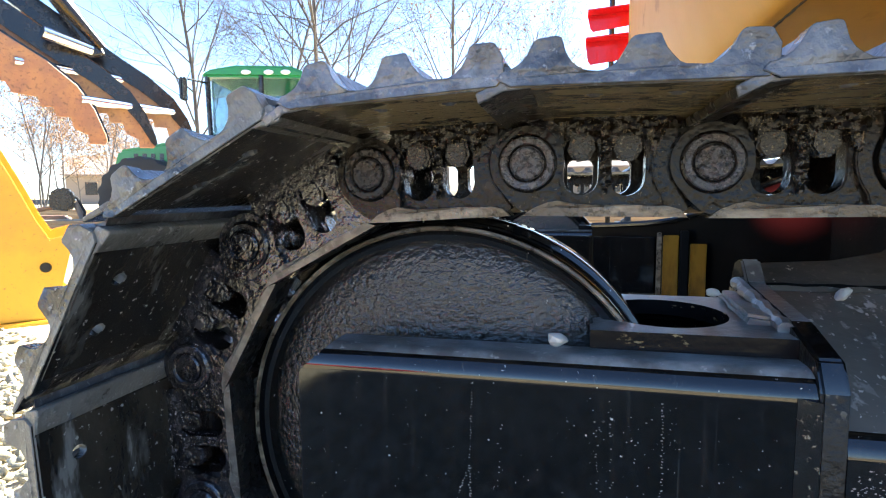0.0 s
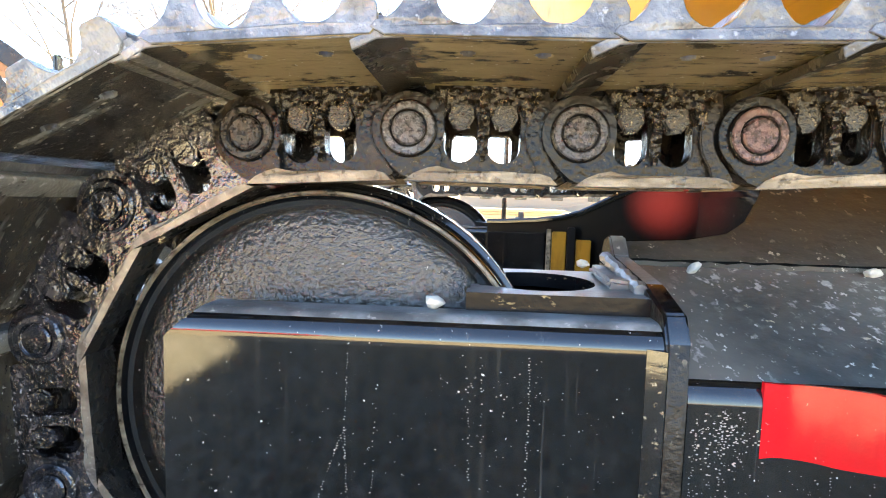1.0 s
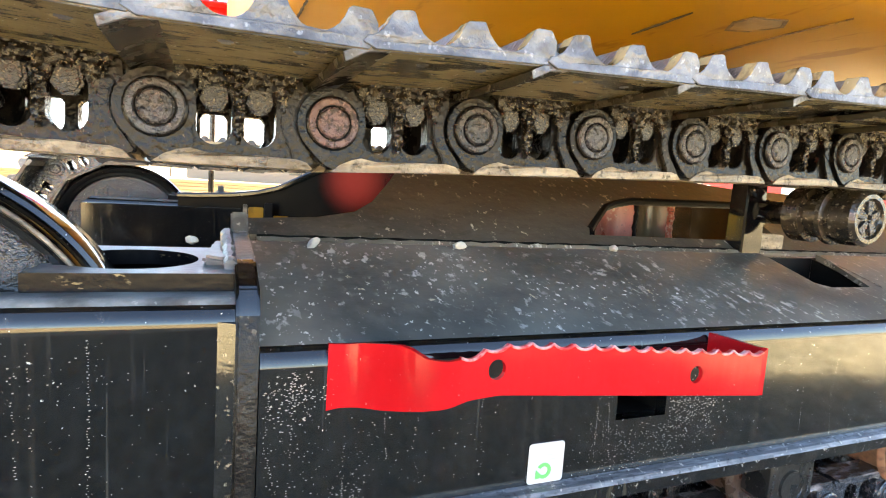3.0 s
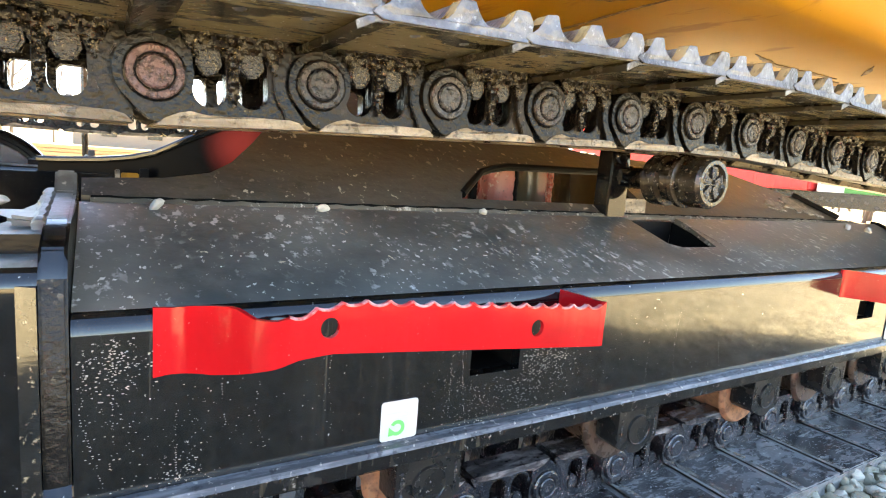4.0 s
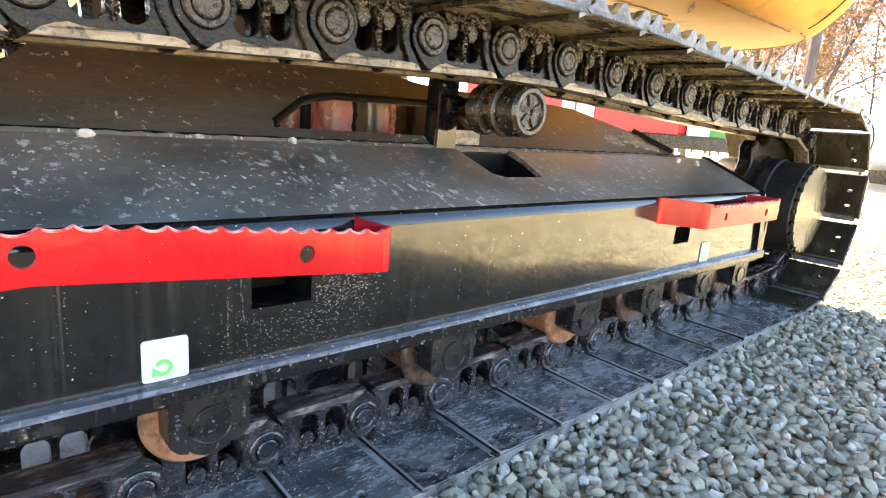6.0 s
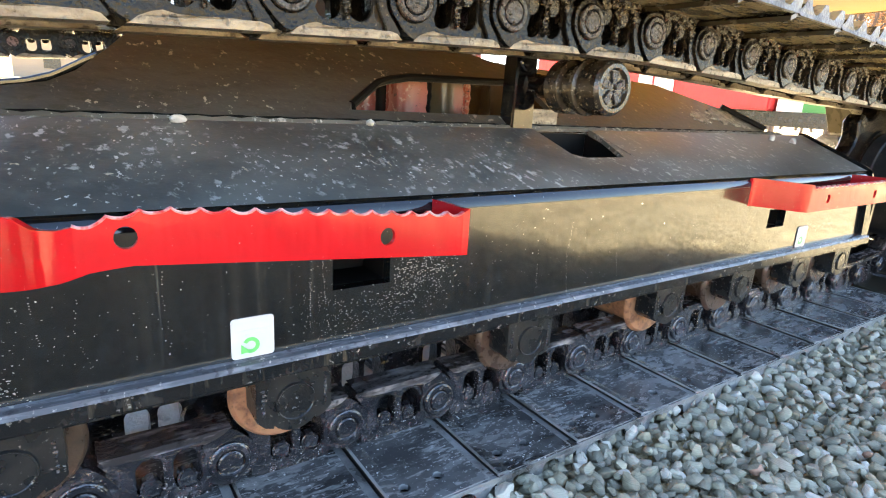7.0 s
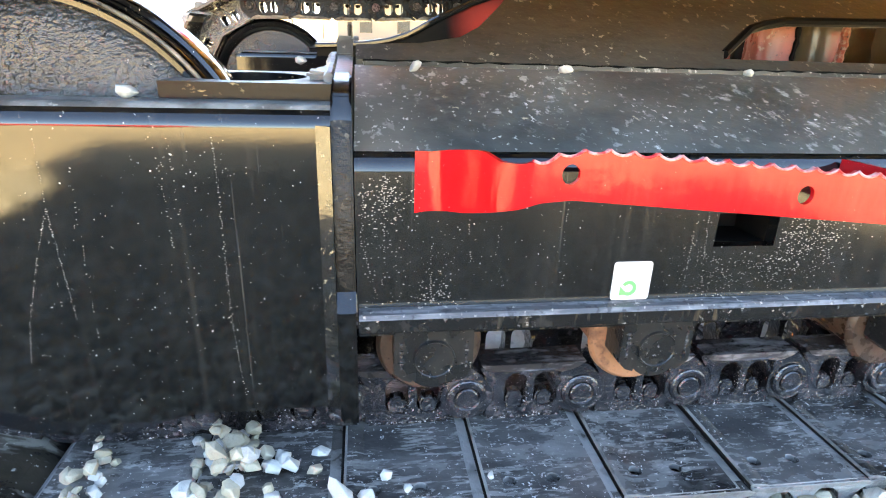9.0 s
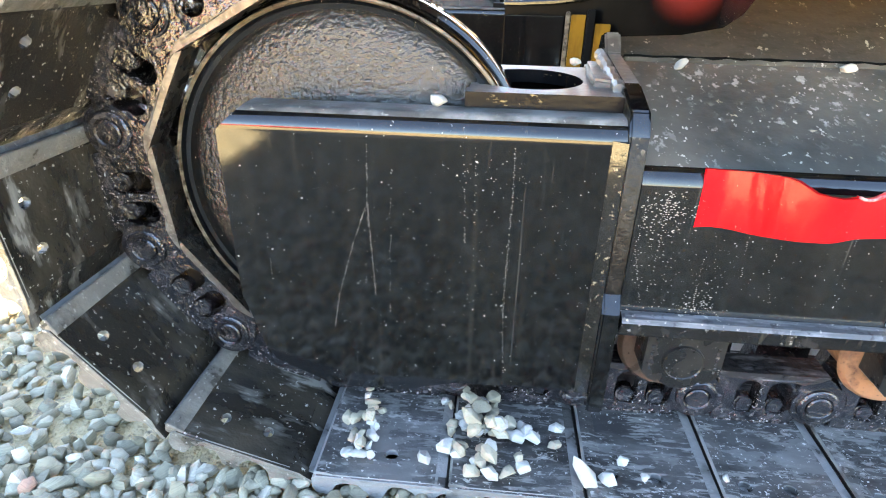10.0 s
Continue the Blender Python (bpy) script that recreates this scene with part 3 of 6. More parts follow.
def shoe_mesh(material, front=False):
    bm = bmesh.new()
    y0, y1 = SHOE_Y0, SHOE_Y1
    holes = [[(cx + (0.010 if material == 'low_shoe' else 0.008) * math.cos(math.tau * i / 12), -0.132 + 0.009 * math.sin(math.tau * i / 12)) for i in range(12)] for cx in ((0.084, 0.148) if material == 'low_shoe' else (0.066, 0.132))]
    end = 0.161 if material == "low_shoe" else 0.172
    prism(bm, [(0.015, y0), (end, y0), (end, y1), (0.015, y1)], "z", 0.050, 0.061, holes=holes)
    # lip that tucks under the neighbour, and the trailing edge
    if front:
        prism(bm, [(0.0165, 0.0501), (0.0165, 0.0609), (0.000, 0.068), (-0.034, 0.066), (-0.036, 0.062), (-0.006, 0.0605)], "y", y0, y1)
        prism(bm, [(0.1705, 0.0501), (0.1705, 0.0609), (0.196, 0.059), (0.1985, 0.057), (0.1985, 0.0455), (0.196, 0.0435), (0.180, 0.0450), (0.174, 0.0480)], "y", y0, y1)
    elif material == "low_shoe":
        prism(bm, [(0.0165, 0.0501), (0.0165, 0.0609), (-0.004, 0.0640), (-0.014, 0.0640), (-0.015, 0.0550), (0.002, 0.0512)], "y", y0, y1)
        # added plate, coloured dark as the shade inside the bolt holes
        box(bm, 0.070, 0.162, -0.148, -0.116, 0.0612, 0.0630, slot=2)
        prism(bm, [(0.1595, 0.0501), (0.1595, 0.0608), (0.186, 0.0640), (0.1875, 0.0462), (0.1845, 0.0438), (0.178, 0.0440), (0.168, 0.0475)], "y", y0, y1)
    elif material == "back_shoe":
        # on the bend over the sprocket the lips part and leave open gaps
        prism(bm, [(0.0165, 0.0501), (0.0165, 0.0609), (-0.004, 0.0605), (-0.006, 0.056), (-0.004, 0.0505)], "y", y0, y1)
        prism(bm, [(0.1705, 0.0501), (0.1705, 0.0609), (0.180, 0.063), (0.183, 0.061), (0.182, 0.056), (0.178, 0.051)], "y", y0, y1)
    else:
        prism(bm, [(0.0165, 0.0501), (0.0165, 0.0609), (0.000, 0.059), (-0.027, 0.046), (-0.025, 0.037), (-0.004, 0.047)], "y", y0, y1)
        prism(bm, [(0.1705, 0.0501), (0.1705, 0.0609), (0.188, 0.066), (0.195, 0.064), (0.193, 0.057), (0.182, 0.051)], "y", y0, y1)
    # worn end of the plate, in one sweep with its grousers
    top = [p for c in (0.028, 0.100, 0.175) for p in ridge(c) if -0.012 < p[0] < 0.192]
    prism(bm, [(0.190, 0.057), (0.184, 0.0496), (0.002, 0.0496), (-0.011, 0.0555)] + top, "y", y0 - 0.003, y0 + 0.016)
    soften(bm, 0.002)
    for v in bm.verts:
        if v.co.y < y0 + 0.012:
            d = noise.noise_vector(v.co * 55)
            v.co += Vector((d.x * 0.0024, d.y * 0.0030, d.z * 0.0026))
    bm.normal_update()
    for f in bm.faces:
        if material in ("shoe", "low_shoe") and f.calc_center_median().x < (0.0 if material == "low_shoe" else 0.012) and f.normal.y > -0.6:
            f.material_index = 2
        if material == "low_shoe" and f.calc_center_median().x > 0.1825:
            f.material_index = 1 if f.normal.z < -0.3 else 2
        if material == "low_shoe" and 0.002 < f.calc_center_median().x < 0.0162 and f.normal.z < -0.3:
            f.material_index = 1
        if f.normal.y < -0.6 or (front and f.calc_center_median().x > 0.176 and f.normal.z < 0.3):
            f.material_index = 1
    return mesh_ob("track_shoe", bm, [material, "lip_tan" if front else "lip_dust" if material == "low_shoe" else "bare", "joint" if material == "low_shoe" else "upper_joint"], True)


def grouser_mesh(material):
    bm = bmesh.new()
    shape, ys = ridge(0.0), [SHOE_Y0 + 0.014 + (SHOE_Y1 - SHOE_Y0 - 0.015) * i / 16 for i in range(17)]
    rows = []
    for y in ys:
        wear = 0.0035 * noise.noise(Vector((y * 14, 0.7, 0)))
        rows.append([bm.verts.new((x + 0.0012 * noise.noise(Vector((x * 60, y * 40, 1))), y, z - (wear + 0.002) * max(0.0, (z - 0.062) / 0.023))) for x, z in shape])
    for a, b in zip(rows, rows[1:]):
        for i in range(len(shape)):
            j = (i + 1) % len(shape)
            bm.faces.new([a[i], a[j], b[j], b[i]])
    bm.faces.new(rows[0]), bm.faces.new(rows[-1][::-1])
    bmesh.ops.recalc_face_normals(bm, faces=bm.faces)
    return mesh_ob("grouser", bm, [material], True)


def pin_mesh(material):
    bm = bmesh.new()
    turned(bm, [(0.0, -0.007), (0.0165, -0.007), (0.0188, -0.005), (0.0188, 0.205), (0.0165, 0.207), (0.0, 0.207)], 0, 0, 24)
    turned(bm, [(0.0212, -0.0042), (0.0222, -0.0056), (0.0285, -0.0056), (0.0300, -0.0040)], 0, 0, 28)
    return mesh_ob("track_pin", bm, [material], True)


LINK_OUT, LINK_IN = link_meshes(False), link_meshes(True, clear="plain")
WET = ("wet", "wet_grit", "wet_rail")
LOW_OUT, LOW_IN = link_meshes(False, WET), link_meshes(True, WET, "deep")
NUT, NUT_LOW = nut_mesh("lumpy"), nut_mesh("wet")
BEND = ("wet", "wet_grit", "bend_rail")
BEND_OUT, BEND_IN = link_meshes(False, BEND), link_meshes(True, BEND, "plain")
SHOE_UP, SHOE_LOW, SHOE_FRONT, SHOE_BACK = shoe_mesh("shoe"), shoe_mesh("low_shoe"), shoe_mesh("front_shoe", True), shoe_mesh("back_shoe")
PIN_A, PIN_B, PIN_LOW, GROUSER, GROUSER_LOW = pin_mesh("pin"), pin_mesh("red_pin"), pin_mesh("wet"), grouser_mesh("bare"), grouser_mesh("lip_dust")


# added pale layer, stands in for lit ground seen through link windows
def infill_mesh():
    bm = bmesh.new()
    bmesh.ops.create_grid(bm, x_segments=18, y_segments=14, size=1.0)
    for v in bm.verts:
        e = max(abs(v.co.x), abs(v.co.y))
        q = Vector((v.co.x * 3, v.co.y * 3, 0.4))
        v.co = Vector((0.095 + v.co.x * 0.080, 0.297 + v.co.y * 0.086, 0.0495 - 0.016 * (1 - e ** 4) - 0.008 * noise.noise(q * 2) * (1 - e ** 4)))
    out = bmesh.ops.extrude_edge_only(bm, edges=[e for e in bm.edges if len(e.link_faces) == 1])
    for v in out["geom"]:
        if isinstance(v, bmesh.types.BMVert):
            v.co.z = 0.0502
    bmesh.ops.recalc_face_normals(bm, faces=bm.faces)
    return mesh_ob("packed_grit", bm, ["packed"], True)


M["packed"] = surface("pale packed grit", (0.58, 0.54, 0.45), 0.85, layers=[(iso(60), 0.42, 0.6, (0.68, 0.64, 0.55), 0.9, 0.8), (iso(25), 0.58, 0.68, (0.20, 0.18, 0.15), 0.8, 0.7)], bumps=[(iso(110), 0.004)], vary=0.1)
INFILL = infill_mesh()


def crawler_track():
    t = thing("crawler_track", "oily black steel crawler track with worn triple-grouser shoes", "track")
    n = len(PINS)
    rng = random.Random(5)
    for i, (x, z) in enumerate(PINS):
        xb, zb = PINS[(i + 1) % n]
        ux, uz = xb - x, zb - z
        ln = math.hypot(ux, uz)
        m = Matrix(((ux / ln, 0, -uz / ln, x), (0, 1, 0, 0), (uz / ln, 0, ux / ln, z), (0, 0, 0, 1)))
        low = z < 0.4
        dark = low or (x < -0.28 and z < 0.70)
        base = m @ Matrix.Diagonal((ln / PITCH, 1, 1, 1))
        bend = dark and x < -0.28
        for (body, caked, rail), off in ((BEND_OUT if bend else LOW_OUT if dark else LINK_OUT, 0.0), (BEND_IN if bend else LOW_IN if dark else LINK_IN, 0.20)):
            link = new("track_link", body)
            link.parent, link.matrix_basis = t, m @ Matrix.Translation((0, off, 0)) @ Matrix.Diagonal((ln / PITCH, 1, 1, 1))
            if caked:
                new("caked_grit", caked).parent = link
            new("rail", rail).parent = link
            for c in (0.058, 0.107) if off == 0 else ():
                nut = new("track_nut", NUT_LOW if dark else NUT)
                nut.parent, nut.matrix_basis = link, Matrix.Translation((c, 0, 0))
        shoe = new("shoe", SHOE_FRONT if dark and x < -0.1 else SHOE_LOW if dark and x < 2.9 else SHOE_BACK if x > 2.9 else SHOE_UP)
        shoe.parent, shoe.matrix_basis = t, base @ pose(0, 0, 0, rng.uniform(-0.3, 0.3), rng.uniform(-0.4, 0.4), rng.uniform(-0.2, 0.2))
        # the added pale layer, only on the lower run
        if low and 0.2 < x < 2.7:
            grit = new("packed_grit", INFILL)
            grit.parent = shoe
        for c in (0.028, 0.100, 0.175):
            g = new("grouser", GROUSER_LOW if z < 0.2 else GROUSER)
            g.parent, g.matrix_basis = shoe, Matrix.Translation((c, 0, 0))
        pin = new("pin", PIN_LOW if dark else PIN_B if abs(x - 0.305) < 0.06 else PIN_A)
        pin.parent, pin.matrix_basis = t, m
    return t


near_track = crawler_track()


# ---- front idler ----
def idler_wheel():
    t = thing("idler_wheel", "black cast front idler wheel inside the crawler track", "wheel")
    bm = bmesh.new()
    x, z = IDLER
    turned(bm, [(0.238, 0.062), (0.2455, 0.058), (0.2475, 0.046), (0.2495, 0.0415), (0.2560, 0.0405), (0.2595, 0.0365), (0.2630, 0.0335), (0.2665, 0.0345), (0.2690, 0.040), (0.2695, 0.050), (0.2720, 0.052), (0.2722, 0.057), (0.2705, 0.059), (0.2725, 0.064), (0.278, 0.066), (0.279, 0.069), (0.279, 0.131), (0.278, 0.134), (0.270, 0.138), (0.268, 0.162), (0.262, 0.166), (0.247, 0.164), (0.243, 0.156), (0.232, 0.154), (0.225, 0.138)], x, z, 128)
    part("rim", bm, "gloss", t, "glossy black stepped rim")
    bm = bmesh.new()
    turned(bm, [(0.2610, 0.0350), (0.2632, 0.0322), (0.2662, 0.0332), (0.2672, 0.0352)], x, z, 96)
    part("worn_edge", bm, "rail", t, "bare worn edge of the rim")
    bm = bmesh.new()
    turned(bm, [(0.0, 0.024), (0.05, 0.024), (0.06, 0.032), (0.12, 0.0345), (0.18, 0.039), (0.215, 0.043), (0.236, 0.0465), (0.2465, 0.054), (0.240, 0.136), (0.12, 0.140), (0.06, 0.150), (0.0, 0.170)], x, z, 72)
    part("web", bm, "cast", t, "grained black cast web")
    return t


M["cast"] = surface("grained black casting", (0.014, 0.013, 0.011), 0.13, layers=[
    (iso(8), 0.42, 0.65, (0.030, 0.027, 0.022), 0.24, 0.8), (iso(200), 0.68, 0.74, (0.40, 0.37, 0.30), 0.6, 0.7)], bumps=[(iso(125), 0.0048), (iso(10), 0.0008)], spec=0.75)
near_idler = idler_wheel()

# ---- track frame ----
FACE = -0.066


def track_frame():
    t = thing("crawler_undercarriage", "glossy black welded steel track frame with dusty sloped cover", "undercarriage")
    # vertical side plate with two slots
    def slot(x0, x1, z0, z1):
        return [(x0, z0), (x1, z0), (x1, z1), (x0, z1)]
    bm = bmesh.new()
    prism(bm, [(0.226, 0.280), (2.612, 0.280), (2.545, 0.490), (0.226, 0.490)], "y", FACE, FACE + 0.02, holes=[slot(0.722, 0.815, 0.383, 0.432), slot(1.945, 2.035, 0.375, 0.425)])
    part("side_plate", bm, "gloss_plate", t, "glossy black side plate with dried drip marks")
    # slot wells, lined near-black to paint in their shade
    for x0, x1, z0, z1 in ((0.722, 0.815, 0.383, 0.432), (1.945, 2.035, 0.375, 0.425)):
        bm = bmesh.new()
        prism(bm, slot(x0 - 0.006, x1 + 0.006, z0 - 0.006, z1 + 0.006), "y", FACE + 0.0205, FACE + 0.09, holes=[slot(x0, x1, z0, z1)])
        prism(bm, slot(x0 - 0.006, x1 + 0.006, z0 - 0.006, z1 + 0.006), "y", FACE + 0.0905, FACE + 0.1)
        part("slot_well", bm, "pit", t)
    # sloped cover, rounded over into the side plate, with a mud hole
    bm = bmesh.new()
    prof = [(FACE, 0.4905), (FACE + 0.0015, 0.499), (FACE + 0.006, 0.507), (FACE + 0.014, 0.5125), (0.205, 0.599), (0.215, 0.6015), (0.215, 0.588), (FACE + 0.020, 0.500), (FACE + 0.014, 0.4905)]
    ya, yb = FACE + 0.014, 0.205
    def on(y):
        return 0.5125 + (y - ya) / (yb - ya) * (0.599 - 0.5125)
    # the cover as strips left, right and before the hole
    hx0, hx1, hy0 = 1.337, 1.531, 0.063
    prism(bm, prof, "x", 0.226, hx0)
    prism(bm, prof, "x", hx1, 2.535)
    front = [p for p in prof[:4]] + [(hy0, on(hy0)), (hy0, on(hy0) - 0.013)] + prof[7:]
    prism(bm, front, "x", hx0, hx1)
    bmesh.ops.remove_doubles(bm, verts=bm.verts, dist=0.0002)
    for v in bm.verts:
        if v.co.x > 2.5:
            v.co.x = 2.540 + 0.43 * (v.co.y - FACE)
    bm.normal_update()
    for f in bm.faces:
        f.material_index = 1 if f.calc_center_median().y < FACE + 0.0135 and f.normal.y < -0.3 else 0
    part("sloped_cover", bm, ["satin", "gloss"], t, "dusty black sloped cover plate spattered with dried mud")
    # rounded corner filler plates of the mud hole
    for cx, dx, dy in ((hx0, 0.034, 0.022), (hx1, -0.038, 0.120)):
        bm = bmesh.new()
        v = [bm.verts.new(p) for p in ((cx, hy0, on(hy0) - 0.001), (cx + dx, hy0, on(hy0) - 0.001), (cx, hy0 + dy, on(hy0 + dy) - 0.001))]
        w = [bm.verts.new(p.co - Vector((0, 0, 0.011))) for p in v]
        bm.faces.new(v), bm.faces.new(w[::-1])
        for i in range(3):
            bm.faces.new([v[i], w[i], w[(i + 1) % 3], v[(i + 1) % 3]])
        bmesh.ops.recalc_face_normals(bm, faces=bm.faces)
        part("hole_gusset", bm, "satin", t, smooth=False)
    # well lining, coloured near-black in place of the shade inside
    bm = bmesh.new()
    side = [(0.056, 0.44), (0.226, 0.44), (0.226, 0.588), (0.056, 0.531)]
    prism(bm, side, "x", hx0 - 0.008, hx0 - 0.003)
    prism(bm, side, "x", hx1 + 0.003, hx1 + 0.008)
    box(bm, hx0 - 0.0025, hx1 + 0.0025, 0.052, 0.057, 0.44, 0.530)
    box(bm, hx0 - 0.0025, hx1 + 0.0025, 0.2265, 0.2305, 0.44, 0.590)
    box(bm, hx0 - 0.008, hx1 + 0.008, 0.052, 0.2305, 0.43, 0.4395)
    part("hole_well", bm, "pit", t, "recess under the mud hole, its shade painted black", smooth=False)
    # back wall and floor of the box
    bm = bmesh.new()
    box(bm, 0.23, 2.55, 0.240, 0.262, 0.27, 0.590, 0.003)
    part("inner_plate", bm, "leg", t)
    bm = bmesh.new()
    box(bm, 0.23, 2.58, -0.045, 0.24, 0.262, 0.280, 0.002)
    part("bottom_plate", bm, "leg", t)
    # weld ridge along the upper crease
    bm = bmesh.new()
    tube(bm, [(0.24 + i * 0.023, 0.222 + 0.002 * math.sin(i * 1.7), 0.601 + 0.0015 * math.sin(i * 2.9)) for i in range(100)], 0.007, 6)
    part("crease_weld", bm, "satin", t)
    # black bar laid along the crease to draw its shaded gap
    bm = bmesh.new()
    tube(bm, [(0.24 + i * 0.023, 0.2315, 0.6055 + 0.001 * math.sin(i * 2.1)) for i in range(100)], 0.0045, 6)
    part("crease_gap", bm, "pit", t, "black bar drawn as the shaded gap along the crease")
    # bottom flange
    bm = bmesh.new()
    prism(bm, [(FACE - 0.019, 0.2755), (FACE - 0.022, 0.2785), (FACE - 0.022, 0.2965), (FACE - 0.018, 0.3025), (FACE - 0.009, 0.3045), (FACE - 0.0005, 0.3050), (FACE - 0.0005, 0.2755)], "x", 0.228, 2.600)
    box(bm, 0.228, 2.600, FACE + 0.0005, FACE + 0.02, 0.262, 0.2795)
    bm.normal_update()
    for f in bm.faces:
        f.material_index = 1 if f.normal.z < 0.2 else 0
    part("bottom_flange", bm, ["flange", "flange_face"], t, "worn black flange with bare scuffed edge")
    # raised border round the side plate's far end
    bm = bmesh.new()
    prism(bm, [(2.560, 0.2965), (2.604, 0.2965), (2.552, 0.4890), (2.520, 0.4890)], "y", FACE - 0.012, FACE - 0.0005)
    part("end_bar", bm, "gloss", t)
    bm = bmesh.new()
    prism(bm, [(FACE - 0.004, 0.27), (0.24, 0.27), (0.24, 0.47), (FACE - 0.004, 0.47)], "x", 2.614, 2.630)
    part("rear_plate", bm, "gloss", t)
    bm = bmesh.new()
    prism(bm, [(FACE - 0.005, 0.472), (FACE - 0.006, 0.503), (FACE + 0.001, 0.513), (FACE + 0.012, 0.5215), (0.200, 0.6065), (0.232, 0.610), (0.232, 0.472)], "x", 0.0, 0.014)
    for v in bm.verts:
        v.co.x += 2.5425 + 0.43 * (v.co.y - FACE)
    soften(bm, 0.003, 2)
    part("end_rim", bm, "gloss", t, "glossy black raised rim at the cover's end")
    # cross plate between idler guard and side plate
    bm = bmesh.new()
    prism(bm, [(FACE - 0.020, 0.130), (0.26, 0.13), (0.26, 0.60), (0.235, 0.640), (0.205, 0.645), (0.175, 0.617), (0.02, 0.600), (FACE + 0.012, 0.580), (FACE - 0.004, 0.552), (FACE - 0.004, 0.331), (FACE - 0.020, 0.307)], "x", 0.200, 0.2245)
    soften(bm, 0.003, 2)
    bm.normal_update()
    for f in bm.faces:
        c = f.calc_center_median()
        f.material_index = 1 if c.z > 0.598 and abs(f.normal.x) < 0.9 else 2 if c.z < 0.553 and c.z > 0.335 and abs(f.normal.z) < 0.5 else 0
    part("cross_plate", bm, ["gloss", "grey_top", "chipped"], t)
    # lumpy weld where the yoke meets the cross plate
    bm = bmesh.new()
    tube(bm, [(0.196 + 0.0015 * math.sin(i * 2.1), 0.015 + i * 0.0105, 0.592 + 0.0012 * i + 0.001 * math.sin(i * 1.3)) for i in range(19)], [0.008 + 0.0012 * math.sin(i * 1.9) for i in range(19)], 8)
    part("yoke_bead", bm, "grey_top", t, "rough pale weld bead")
    # upright weld bead at the guard's edge
    bm = bmesh.new()
    prism(bm, [(0.182, FACE - 0.0006), (0.1995, FACE - 0.0006), (0.1995, FACE - 0.011)], "z", 0.153, 0.545)
    part("upright_weld", bm, "weld_strip", t, "dusty weld strip", smooth=False)
    # idler guard: outer and inner
    for y, s in ((FACE, 1), (0.266, -1)):
        bm = bmesh.new()
        pr = [(y, 0.535)] + [(y + s * (0.028 - 0.028 * math.cos(math.pi * k / 28)), 0.5395 + 0.028 * math.sin(math.pi * k / 28)) for k in range(15)] + [(y + s * 0.058, 0.5675), (y + s * 0.058, 0.555), (y + s * 0.030, 0.5555), (y + s * 0.017, 0.548), (y + s * 0.012, 0.535)]
        prism(bm, pr, "x", -0.325, 0.1995)
        for v in bm.verts:
            if v.co.x < -0.32:
                v.co.x += max(0.0, v.co.z - 0.537) * 1.1
        lowz = 0.200
        pl = [(-0.325, 0.535), (-0.325, 0.290), (-0.300, lowz - 0.002), (-0.285, 0.172), (-0.215, 0.138), (-0.165, 0.128), (-0.090, 0.128), (-0.020, 0.146), (0.010, 0.152), (0.1995, 0.152), (0.1995, 0.535)]
        prism(bm, pl, "y", min(y, y + s * 0.012), max(y, y + s * 0.012))
        bmesh.ops.remove_doubles(bm, verts=bm.verts, dist=0.0003)
        bm.normal_update()
        for f in bm.faces:
            f.material_index = 1 if f.normal.z > 0.80 else 0
        part("idler_guard", bm, ["gloss", "grey_top"], t, "glossy black guard plate with dried water runs")
    # yoke plate with its oval opening, on top of the guards
    bm = bmesh.new()
    oval = [(0.085 + 0.075 * math.cos(math.tau * i / 28) * (1.0 if math.cos(math.tau * i / 28) > 0 else 1.05), 0.100 + 0.085 * math.sin(math.tau * i / 28)) for i in range(28)]
    prism(bm, [(-0.004, -0.014), (0.1995, -0.014), (0.1995, 0.222), (-0.004, 0.222), (-0.004, 0.185), (0.0, 0.182), (0.0, 0.020), (-0.004, 0.016)], "z", 0.5677, 0.588, holes=[oval])
    soften(bm, 0.003, 2)
    bm.normal_update()
    for f in bm.faces:
        f.material_index = 0 if f.normal.z > 0.6 else 1
    part("yoke_plate", bm, ["grey_top", "yoke_edge"], t, "dusty black yoke plate with an oval opening")
    bm = bmesh.new()
    box(bm, 0.0, 0.198, -0.030, 0.24, 0.40, 0.42, 0.003)
    part("yoke_floor", bm, "leg", t)
    bm = bmesh.new()
    prism(bm, [(0.164, 0.045), (0.199, 0.035), (0.199, 0.215), (0.176, 0.215)], "z", 0.5885, 0.600)
    soften(bm, 0.004, 2)
    bmesh.ops.subdivide_edges(bm, edges=[e for e in bm.edges if e.calc_length() > 0.012], cuts=5, use_grid_fill=True)
    bmesh.ops.triangulate(bm, faces=bm.faces)
    for v in bm.verts:
        v.co += noise.noise_vector(v.co * 50) * 0.003
    part("yoke_weld", bm, "grey_top", t, "lumpy pale weld")
    return t


M["chipped"] = surface("rough flame-cut black edge", (0.008, 0.0078, 0.0075), 0.34, layers=[
    (iso(120), 0.58, 0.64, (0.26, 0.23, 0.17), 0.4, 0.7, (iso(14), 0.45, 0.6)), (iso(30), 0.5, 0.66, (0.02, 0.019, 0.017), 0.3, 0.7)], bumps=[(iso(70), 0.0026), (iso(25), 0.001)], spec=0.22)
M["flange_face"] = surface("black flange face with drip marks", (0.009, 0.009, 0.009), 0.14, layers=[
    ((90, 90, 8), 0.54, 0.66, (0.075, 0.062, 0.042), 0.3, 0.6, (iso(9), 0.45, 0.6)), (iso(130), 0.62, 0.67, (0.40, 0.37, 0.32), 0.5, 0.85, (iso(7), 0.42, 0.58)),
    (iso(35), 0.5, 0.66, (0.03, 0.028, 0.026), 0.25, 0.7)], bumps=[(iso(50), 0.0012)])
